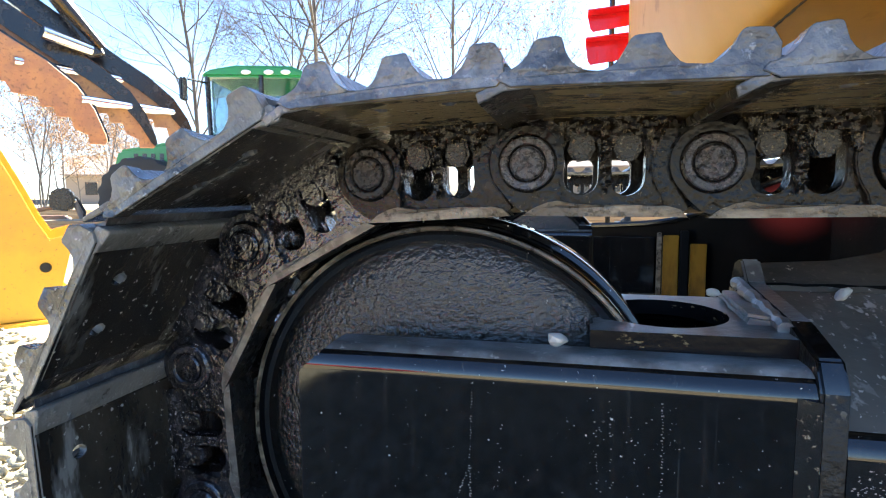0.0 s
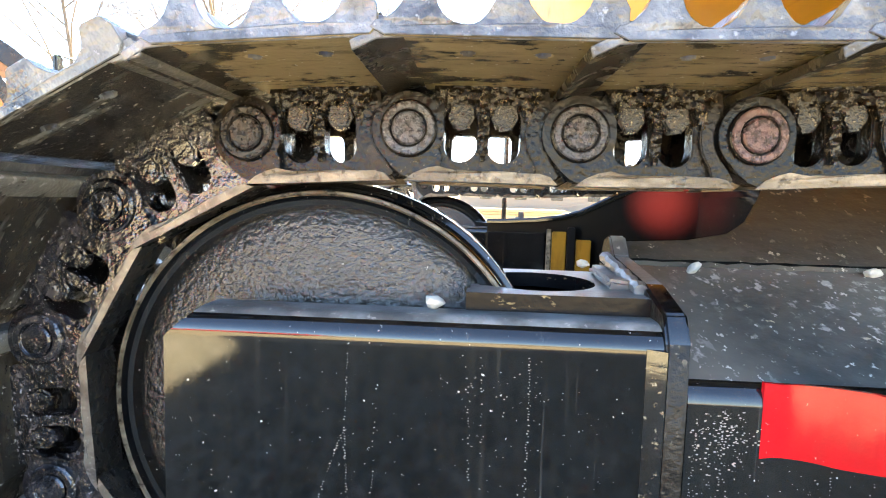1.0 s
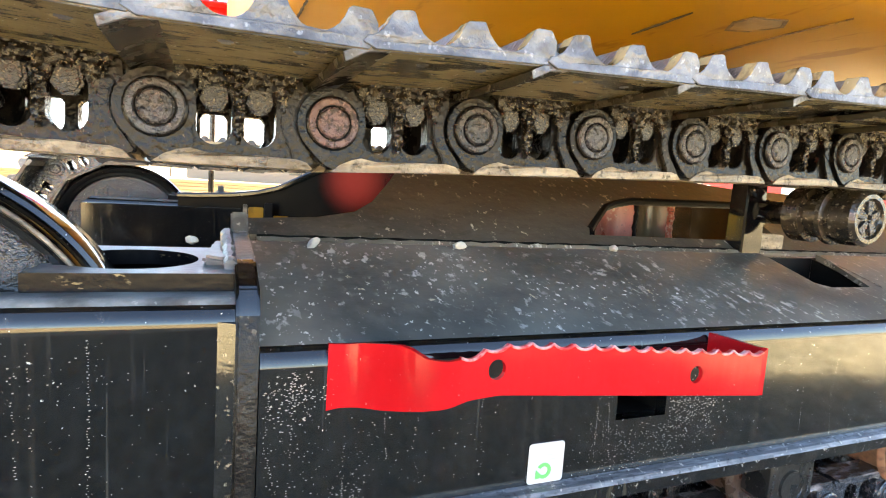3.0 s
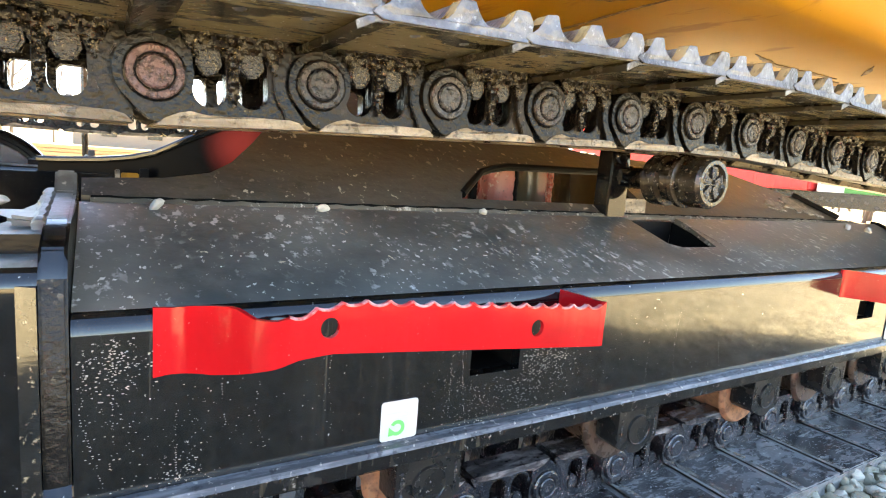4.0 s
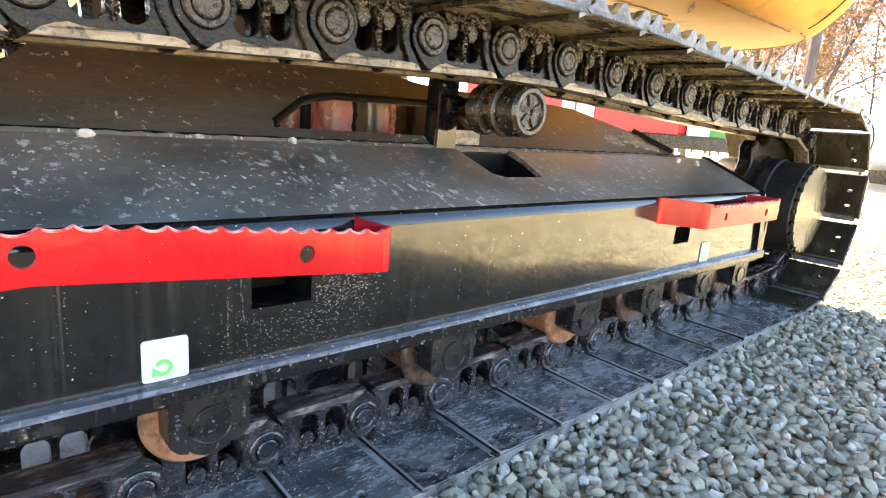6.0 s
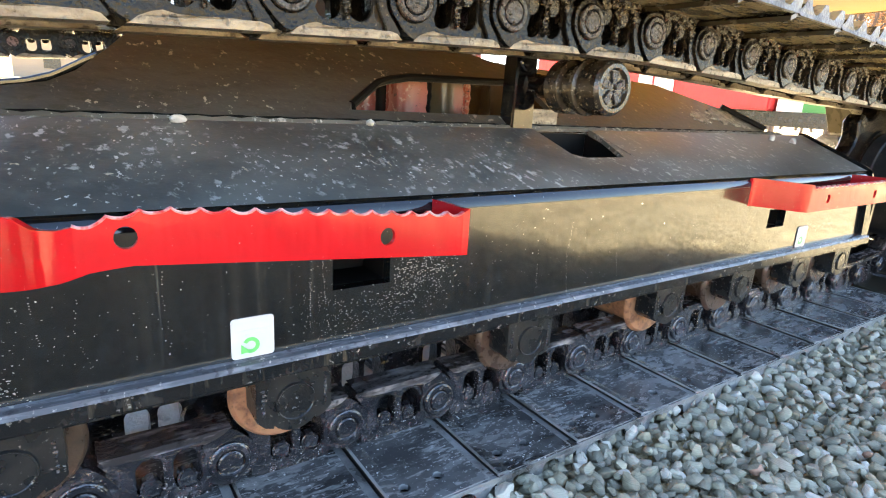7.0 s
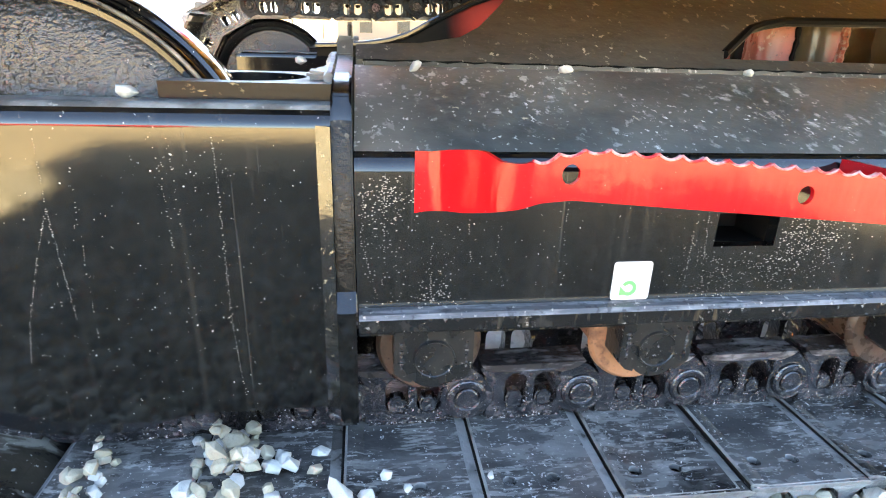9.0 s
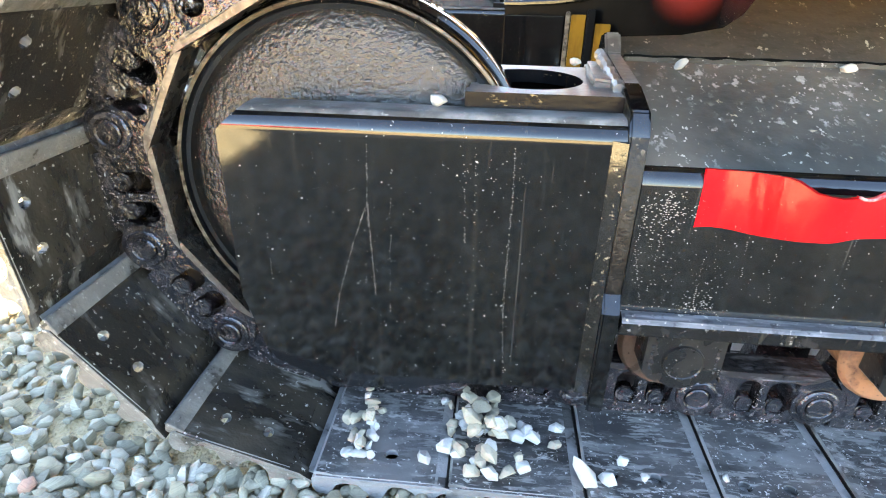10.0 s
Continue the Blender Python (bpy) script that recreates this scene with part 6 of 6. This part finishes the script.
for i in range(44):
    a = radians(rng.uniform(-8, 36))
    d = rng.uniform(19, 46)
    tree((2, 3, 2, 1, 3, 0)[i % 6], 1 + d * math.cos(a), -1 + d * math.sin(a), rng.uniform(0.55, 0.95), rng.uniform(0, 360))
for i in range(18):
    a = radians(rng.uniform(44, 125) if i % 2 else rng.uniform(195, 340))
    d = rng.uniform(45, 62)
    tree((1, 2, 0, 3)[i % 4], d * math.cos(a), d * math.sin(a), rng.uniform(0.5, 0.8), rng.uniform(0, 360))



def wagon():
    """A red farm wagon across the yard, behind the one who films; it shows as a thin red line in the black paint."""
    t = thing("farm_wagon", "long red flatbed farm wagon across the yard", "wagon")
    bm = bmesh.new()
    box(bm, 0, 5.6, 0, 2.0, 0.62, 0.98, 0.02)
    part("bed", bm, "wall_red", t)
    for y in (0.02, 1.92):
        bm = bmesh.new()
        box(bm, 0.11, 5.49, y, y + 0.06, 0.985, 1.6, 0.01)
        part("side_board", bm, "wall_red", t)
    for x in (0.02, 5.5):
        bm = bmesh.new()
        box(bm, x, x + 0.08, 0.02, 1.98, 0.985, 1.7, 0.01)
        part("end_board", bm, "wall_red", t)
    for x in (0.9, 4.7):
        for y in (0.1, 1.9):
            bm = bmesh.new()
            turned(bm, [(0.0, y - 0.12), (0.2, y - 0.13), (0.34, y - 0.12), (0.38, y), (0.34, y + 0.12), (0.0, y + 0.12)], x, 0.385, 24)
            part("wheel", bm, "rubber", t, "black tyre")
    t.matrix_basis = pose(-9.4, -14.5, 0, 0, 0, 5)


wagon()

# far scrub bank that closes the yard all round
bm = bmesh.new()
n = 160
rows = []
for r, h in ((64, -0.1), (66, 1.6), (70, 2.8), (80, 3.6)):
    rows.append([bm.verts.new((r * math.cos(math.tau * i / n), r * math.sin(math.tau * i / n), h * (0.55 + 0.9 * noise.noise(Vector((math.cos(math.tau * i / n) * 6, math.sin(math.tau * i / n) * 6, r * 0.1))) if h > 0 else 1))) for i in range(n)])
for a, b in zip(rows, rows[1:]):
    for i in range(n):
        bm.faces.new([a[i], a[(i + 1) % n], b[(i + 1) % n], b[i]])
single("scrub_bank", bm, "scrub", "low bank of brown winter scrub round the yard", "bank", kind="structure")


def wheel(t, x, y, r, w, tread=18):
    bm = bmesh.new()
    n = tread * 4
    rings = []
    for q, dy, lug in ((0.55, -0.46, 0), (0.60, -0.5, 0), (0.90, -0.5, 0), (0.97, -0.44, 1), (0.97, -0.2, 1), (0.97, 0.0, 1), (0.97, 0.2, 1), (0.97, 0.44, 1), (0.90, 0.5, 0), (0.60, 0.5, 0), (0.55, 0.46, 0)):
        rings.append([bm.verts.new((x + rr * math.cos(math.tau * i / n + 0.25 * abs(dy)), y + dy * w, r + rr * math.sin(math.tau * i / n + 0.25 * abs(dy)))) for i in range(n) for rr in [r * q + (0.045 * r if lug and i % 4 < 2 else 0.0)]])
    for a, b in zip(rings, rings[1:]):
        for i in range(n):
            bm.faces.new([a[i], a[(i + 1) % n], b[(i + 1) % n], b[i]])
    bmesh.ops.recalc_face_normals(bm, faces=bm.faces)
    hub = part("wheel", bm, "rubber", t, "black lugged tyre")
    bm = bmesh.new()
    turned(bm, [(0.0, y - w * 0.30), (r * 0.2, y - w * 0.32), (r * 0.25, y - w * 0.15), (r * 0.50, y - w * 0.12), (r * 0.55, y - w * 0.42), (r * 0.56, y - w * 0.3), (r * 0.56, y + w * 0.3), (r * 0.5, y + w * 0.2), (0.0, y + w * 0.25)], x, r, 32)
    part("rim", bm, "wheel_yellow", hub, "bright yellow rim")


def tractor():
    t = thing("tractor", "green farm tractor with glazed cab and yellow wheels", "tractor")
    bm = bmesh.new()
    prism(bm, [(-2.55, 0.95), (-2.62, 1.25), (-2.50, 1.62), (-1.2, 1.82), (-0.45, 1.90), (-0.45, 1.0)], "y", -0.42, 0.42)
    soften(bm, 0.06, 3)
    part("hood", bm, "green", t, "rounded green engine hood")
    for k in range(5):
        bm = bmesh.new()
        box(bm, -2.2 + k * 0.16, -2.12 + k * 0.16, -0.427, -0.421, 1.15, 1.55, 0.002)
        part("vent", bm, "dark", t)
    bm = bmesh.new()
    box(bm, -2.3, 1.0, -0.3, 0.3, 0.65, 1.05, 0.05)
    part("chassis", bm, "dark", t)
    bm = bmesh.new()
    prism(bm, [(-0.72, 2.86), (-0.60, 2.98), (-0.1, 3.06), (0.9, 3.04), (1.12, 2.94), (1.15, 2.84)], "y", -0.88, 0.88)
    soften(bm, 0.04, 3)
    roof = part("roof", bm, "green", t, "green cab roof")
    for x, y in ((-0.70, -0.7), (-0.70, -0.5), (-0.70, 0.5), (-0.70, 0.7), (0.1, -0.89), (0.5, -0.89), (0.8, -0.89)):
        bm = bmesh.new()
        bmesh.ops.create_uvsphere(bm, u_segments=14, v_segments=8, radius=0.075)
        bmesh.ops.scale(bm, vec=(0.5 if y > -0.8 else 1.2, 0.9 if y > -0.8 else 0.4, 0.6), verts=bm.verts)
        bmesh.ops.translate(bm, vec=(x, y, 2.93), verts=bm.verts)
        part("lamp", bm, "white", roof, "clear roof lamp")
    for x0, x1, y in ((-0.55, -0.62, -0.80), (-0.55, -0.62, 0.80), (0.35, 0.35, -0.84), (0.35, 0.35, 0.84), (1.0, 1.08, -0.80), (1.0, 1.08, 0.80)):
        bm = bmesh.new()
        tube(bm, [(x0, y, 1.1), ((x0 + x1) / 2 - 0.02, y, 2.0), (x1, y, 2.88)], 0.045, 8)
        part("pillar", bm, "dark", t)
    for pts in (((-0.56, -0.76), (0.36, -0.80)), ((0.36, -0.80), (1.0, -0.76)), ((-0.56, 0.76), (0.36, 0.80)), ((0.36, 0.80), (1.0, 0.76))):
        (xa, ya), (xb, yb) = pts
        bm = bmesh.new()
        v = [bm.verts.new(p) for p in ((xa, ya, 1.35), (xb, yb, 1.35), (xb, yb, 2.84), (xa, ya, 2.84))]
        bm.faces.new(v)
        bmesh.ops.solidify(bm, geom=bm.faces[:], thickness=0.006)
        part("pane", bm, "glass", t, "tinted side glass", smooth=False)
    bm = bmesh.new()
    v = [bm.verts.new(p) for p in ((-0.57, -0.76, 1.75), (-0.57, 0.76, 1.75), (-0.61, 0.76, 2.84), (-0.61, -0.76, 2.84))]
    bm.faces.new(v)
    bmesh.ops.solidify(bm, geom=bm.faces[:], thickness=0.006)
    part("windscreen", bm, "glass", t, "tinted windscreen", smooth=False)
    bm = bmesh.new()
    box(bm, -0.55, 1.05, -0.78, 0.78, 1.05, 1.33, 0.03)
    part("cab_floor", bm, "green", t)
    bm = bmesh.new()
    box(bm, 0.3, 0.75, -0.25, 0.25, 1.35, 1.8, 0.06)
    box(bm, 0.65, 0.8, -0.25, 0.25, 1.8, 2.4, 0.05)
    part("seat", bm, "dark", t)
    for y in (-1, 1):
        bm = bmesh.new()
        tube(bm, [(-0.6, y * 0.85, 2.75), (-0.75, y * 1.45, 2.72)], 0.02, 6)
        box(bm, -0.80, -0.74, y * 1.45 - 0.11, y * 1.45 + 0.11, 2.35, 2.72, 0.02)
        part("mirror", bm, "dark", t)
        bm = bmesh.new()
        prism(bm, arc(0.75, 1.0, 1.05, 20, 170, 14) + arc(0.75, 1.0, 1.0, 170, 20, 14), "y", min(y * 0.8, y * 1.25), max(y * 0.8, y * 1.25))
        part("fender", bm, "green", t)
        wheel(t, -1.75, y * 0.95, 0.72, 0.5)
        wheel(t, 0.75, y * 1.1, 0.98, 0.62)
    t.matrix_basis = pose(-6.05, 9.3, -0.02, 0, 0, 14)
    return t


tractor()


def loader_bucket():
    t = thing("loader_bucket", "orange-yellow steel bucket standing on the gravel", "bucket")
    prof = [(-1.1, 1.5), (-0.42, 1.45), (-0.19, 1.05), (-0.08, 0.80), (0.00, 0.60), (0.06, 0.49), (0.20, 0.53), (0.16, 0.44), (0.09, 0.16), (0.03, 0.03), (-0.9, 0.03), (-1.2, 0.3), (-1.25, 0.8)]
    for y in (0.0, 1.2):
        bm = bmesh.new()
        prism(bm, prof, "y", y, y + 0.035)
        soften(bm, 0.006, 2)
        part("side_plate", bm, "bucket", t)
    bm = bmesh.new()
    shell = [(-0.5, 1.44), (-1.0, 1.47), (-1.27, 0.8), (-1.22, 0.28), (-0.9, 0.012), (0.0, 0.012)]
    inner = [(x * 0.975, z * 0.98 + 0.02) for x, z in shell]
    prism(bm, shell + inner[::-1], "y", 0.036, 1.199)
    part("wrapper", bm, "bucket", t)
    bm = bmesh.new()
    box(bm, -0.20, 0.06, -0.04, 1.275, 0.0, 0.028, 0.006)
    part("cutting_edge", bm, "bucket", t)
    for k in range(5):
        bm = bmesh.new()
        y = 0.03 + k * 0.285
        prism(bm, [(-0.10, 0.03), (0.02, 0.12), (0.10, 0.10), (0.19, 0.012), (-0.10, 0.0)], "y", y, y + 0.10)
        soften(bm, 0.008, 2)
        part("tooth", bm, "bucket", t, "worn bucket tooth")
    for hx, hz in ((0.03, 0.33), (-0.30, 0.80)):
        bm = bmesh.new()
        turned(bm, [(0.0, -0.012), (0.026, -0.012), (0.030, -0.001)], hx, hz, 16)
        part("bolt", bm, "dark", t)
    t.matrix_basis = pose(-3.0, 1.93, 0, 0, 0, 48)
    return t


loader_bucket()


def grapple():
    t = thing("grapple", "black and rust-brown grapple with serrated tines on a boom", "grapple")
    ref = Matrix.Translation((-3.82, 3.33, 0)) @ pose(0, 0, 0, 0, 0, 43.7)
    top = [(-1.3, 2.45), (-0.95, 2.20), (-0.62, 1.96), (-0.39, 1.81), (-0.19, 1.63), (-0.08, 1.45), (-0.01, 1.25), (0.0, 1.19)]
    under = [(-0.02, 1.165), (-0.13, 1.165), (-0.14, 1.24), (-0.23, 1.285), (-0.25, 1.375), (-0.345, 1.375), (-0.365, 1.45), (-0.44, 1.445), (-0.46, 1.52), (-0.62, 1.54), (-0.66, 1.62), (-0.85, 1.64), (-0.9, 1.75), (-1.3, 1.95)]
    for k, (dx, dy) in enumerate(((0.0, 0.0), (0.37, 0.22), (0.73, 0.44))):
        bm = bmesh.new()
        prism(bm, [(x + dx, z) for x, z in top + under], "y", dy, dy + 0.03)
        soften(bm, 0.005)
        tine = part("tine", bm, "tine", t, "rust-brown serrated tine")
        bm = bmesh.new()
        cap = [(x + dx, z) for x, z in top]
        deep = (0.10, 0.12, 0.13, 0.12, 0.09, 0.06, 0.03, 0.01) if k == 0 else (0.15, 0.16, 0.15, 0.14, 0.12, 0.09, 0.05, 0.01)
        y0 = dy + 0.032 if k == 0 else dy - 0.03
        prism(bm, [(x - d * 0.55, z - d * 0.75) for (x, z), d in zip(cap, deep)] + [(x + 0.012, z + 0.015) for x, z in reversed(cap)], "y", y0, dy + 0.10)
        part("spine", bm, "dark", tine, "black welded spine")
    for x, z in ((-0.18, 1.52), (-0.60, 1.78)):
        bm = bmesh.new()
        tube(bm, [(x, 0.0, z), (x + 0.73, 0.45, z)], 0.04, 12)
        part("cross_bar", bm, "chrome", t, "bright cross bar")
    bm = bmesh.new()
    tube(bm, [(0.0, 0.15, 1.98), (-0.22, 0.12, 2.25), (-0.42, 0.1, 2.5), (-0.75, 0.05, 2.95)], [0.035, 0.055, 0.075, 0.08], 12)
    part("cylinder", bm, "dark", t, "black hydraulic cylinder")
    bm = bmesh.new()
    tube(bm, [(-0.40, 0.0, 2.02), (-0.08, 0.15, 1.95)], 0.05, 12)
    part("pin", bm, "chrome", t, "bright pin")
    bm = bmesh.new()
    prism(bm, [(-0.10, 1.90), (0.02, 1.93), (-0.05, 2.08), (-0.30, 2.52), (-1.3, 3.6), (-1.42, 3.5), (-0.42, 2.42), (-0.17, 2.06)], "y", 0.14, 0.24)
    soften(bm, 0.01)
    part("arm", bm, "dark", t, "black boom arm")
    bm = bmesh.new()
    tube(bm, [(-1.4, 0.19, 3.45), (-2.4, 0.19, 4.2), (-3.6, 0.19, 2.6), (-3.8, 0.19, 0.0)], [0.12, 0.14, 0.16, 0.2], 10)
    part("boom", bm, "dark", t)
    t.matrix_basis = ref
    return t


grapple()


# red marker board on a pole behind the machine
t = thing("marker_board", "bright red folded marker board on a grey pole", "sign")
bm = bmesh.new()
tube(bm, [(0.17, 2.93, 0.0), (0.17, 2.93, 2.6)], 0.016, 10)
part("pole", bm, "dark", t)
for z0, z1, x0, x1 in ((1.69, 1.80, 0.03, 0.36), (1.50, 1.645, 0.02, 0.34)):
    bm = bmesh.new()
    prism(bm, [(x0 + 0.015, z0 + 0.02), (x0 + 0.03, z0), (x1, z0 + 0.035), (x1, z1), (x0, z1 - 0.02)], "y", 2.905, 2.912)
    prism(bm, [(x0, z1 - 0.02), (x1, z1), (x1, z1 + 0.008), (x0, z1 - 0.012)], "y", 2.80, 2.912)
    part("board", bm, "red", t)


def trailer():
    t = thing("box_trailer", "red sheet-metal box trailer with white and green panels", "trailer")
    bm = bmesh.new()
    box(bm, 0, 2.3, 0, 5.2, 0.75, 3.1, 0.03)
    part("box", bm, "wall_red", t)
    for y0, y1, mm in ((1.75, 2.15, "white"), (2.2, 2.5, "white"), (-1.0, -0.45, "green"), (-0.45, -0.05, "white")):
        bm = bmesh.new()
        box(bm, -0.03 if y0 > 0 else 0.2, -0.004 if y0 > 0 else 1.6, y0, y1, 0.75, 3.0 if y0 > 0 else 1.35, 0.006)
        part("panel", bm, mm, t)
    for y in (1.0, 4.2):
        bm = bmesh.new()
        turned(bm, [(0.0, -0.1), (0.3, -0.12), (0.42, -0.1), (0.45, 0.0), (0.42, 0.1), (0.0, 0.1)], 0, 0, 28)
        w = part("wheel", bm, "rubber", t, "black tyre")
        w.matrix_basis = pose(0.3, y, 0.45, 0, 0, 90)
    bm = bmesh.new()
    box(bm, 0.2, 2.1, -1.2, 5.0, 0.50, 0.745, 0.02)
    part("chassis", bm, "dark", t)
    t.matrix_basis = pose(10.4, 4.25, 0, 0, 0, 6)
    return t


trailer()

# white tank and a red post beyond the gravel
t = thing("gas_tank", "large white horizontal gas tank on steel saddles", "tank")
bm = bmesh.new()
turned(bm, [(0.0, -2.2), (0.35, -2.12), (0.55, -1.95), (0.62, -1.7), (0.62, 1.7), (0.55, 1.95), (0.35, 2.12), (0.0, 2.2)], 0, 0.95, 40)
part("shell", bm, "white", t)
for y in (-1.2, 1.2):
    bm = bmesh.new()
    box(bm, -0.35, 0.35, y - 0.06, y + 0.06, 0.0, 0.45, 0.01)
    part("saddle", bm, "dark", t)
bm = bmesh.new()
turned(bm, [(0.622, -0.02), (0.628, -0.015), (0.628, 0.015), (0.622, 0.02)], 0, 0.95, 40)
part("band", bm, "dark", t)
t.matrix_basis = pose(16.2, 3.1, 0, 0, 0, 60)

# stacked boards and pallets across the yard
def lumber(x, y, turn, rows, cols, length):
    t = thing("lumber_stack", "stack of weathered sawn boards on bearers", "lumber", "lumber stacks in the yard")
    bm = bmesh.new()
    box(bm, 0, length, 0, 0.19, 0, 0.05, 0.003)
    me = mesh_ob("board", bm, "timber", False)
    for k in (0.15, 0.8):
        bm = bmesh.new()
        box(bm, length * k, length * k + 0.12, -0.05, cols * 0.2 + 0.05, 0, 0.12, 0.004)
        part("bearer", bm, "timber", t, smooth=False)
    r2 = random.Random(int(x * 10))
    for i in range(rows):
        for j in range(cols):
            ob = new("board", me)
            ob.parent = t
            ob.matrix_basis = pose(r2.uniform(-0.06, 0.06), j * 0.2, 0.12 + i * 0.056)
    t.matrix_basis = pose(x, y, 0, 0, 0, turn)


lumber(-2.0, 9.0, 8, 8, 5, 3.6)
lumber(-13.5, 9.6, -5, 6, 5, 3.2)
lumber(2.6, 10.5, 3, 9, 5, 4.0)
lumber(-4.2, 14.0, 12, 7, 5, 4.2)
lumber(-8.9, 6.6, 20, 4, 4, 2.4)


def implement():
    """A dismounted mower gearbox with its rusty pan, left standing in the yard."""
    t = thing("farm_implement", "grey and rusty dismounted farm implement standing in the yard", "implement")
    bm = bmesh.new()
    prism(bm, [(-0.95, 0.10), (-0.10, 0.08), (0.05, 0.22), (-0.05, 0.38), (-0.90, 0.40), (-1.05, 0.28)], "y", -0.25, 0.35)
    soften(bm, 0.03, 2)
    part("pan", bm, "tine", t, "rusty sheet pan")
    bm = bmesh.new()
    prism(bm, [(-0.30, 0.50), (0.02, 0.46), (0.12, 0.62), (0.06, 0.86), (-0.12, 0.92), (-0.30, 0.80)], "y", -0.12, 0.16)
    soften(bm, 0.04, 2)
    part("gearbox", bm, "dark", t, "dark grey gearbox")
    bm = bmesh.new()
    tube(bm, [(0.20, 0, 0.0), (0.19, 0, 0.35), (0.10, 0.02, 0.62)], [0.06, 0.055, 0.05], 10)
    part("stand", bm, "siding", t)
    bm = bmesh.new()
    tube(bm, [(-0.9, 0.05, 0.42), (-0.2, 0.05, 0.55)], 0.04, 8)
    part("drawbar", bm, "tine", t)
    bm = bmesh.new()
    tube(bm, [(0.0, 0.0, 0.80), (0.14, -0.02, 0.70), (0.24, -0.02, 0.45), (0.20, -0.05, 0.15)], 0.025, 8)
    part("hose", bm, "rubber", t)
    t.matrix_basis = pose(-9.25, 8.0, 0.0, 0, 0, 40)
    return t


implement()


def house(x, y, turn, w, d, h):
    t = thing("house", "low brown-sided house with a shingle roof far off", "house", "houses beyond the yard")
    bm = bmesh.new()
    box(bm, -w / 2, w / 2, -d / 2, d / 2, 0, h, 0.02)
    part("wall", bm, "siding", t)
    bm = bmesh.new()
    prism(bm, [(-d / 2 - 0.5, h - 0.1), (0, h + 1.9), (d / 2 + 0.5, h - 0.1), (d / 2 + 0.5, h + 0.05), (0, h + 2.1), (-d / 2 - 0.5, h + 0.05)], "x", -w / 2 - 0.4, w / 2 + 0.4)
    part("roof", bm, "roof", t)
    for k in range(4):
        bm = bmesh.new()
        box(bm, -w / 2 + w * (k + 0.6) / 4.6, -w / 2 + w * (k + 0.6) / 4.6 + 1.0, -d / 2 - 0.06, -d / 2 - 0.005, 0.9, 2.1, 0.01)
        part("window", bm, "dark", t)
    t.matrix_basis = pose(x, y, 0, 0, 0, turn)


house(-45.0, 50.0, 40, 12, 8, 2.8)
house(6, 52, -10, 14, 9, 3.0)
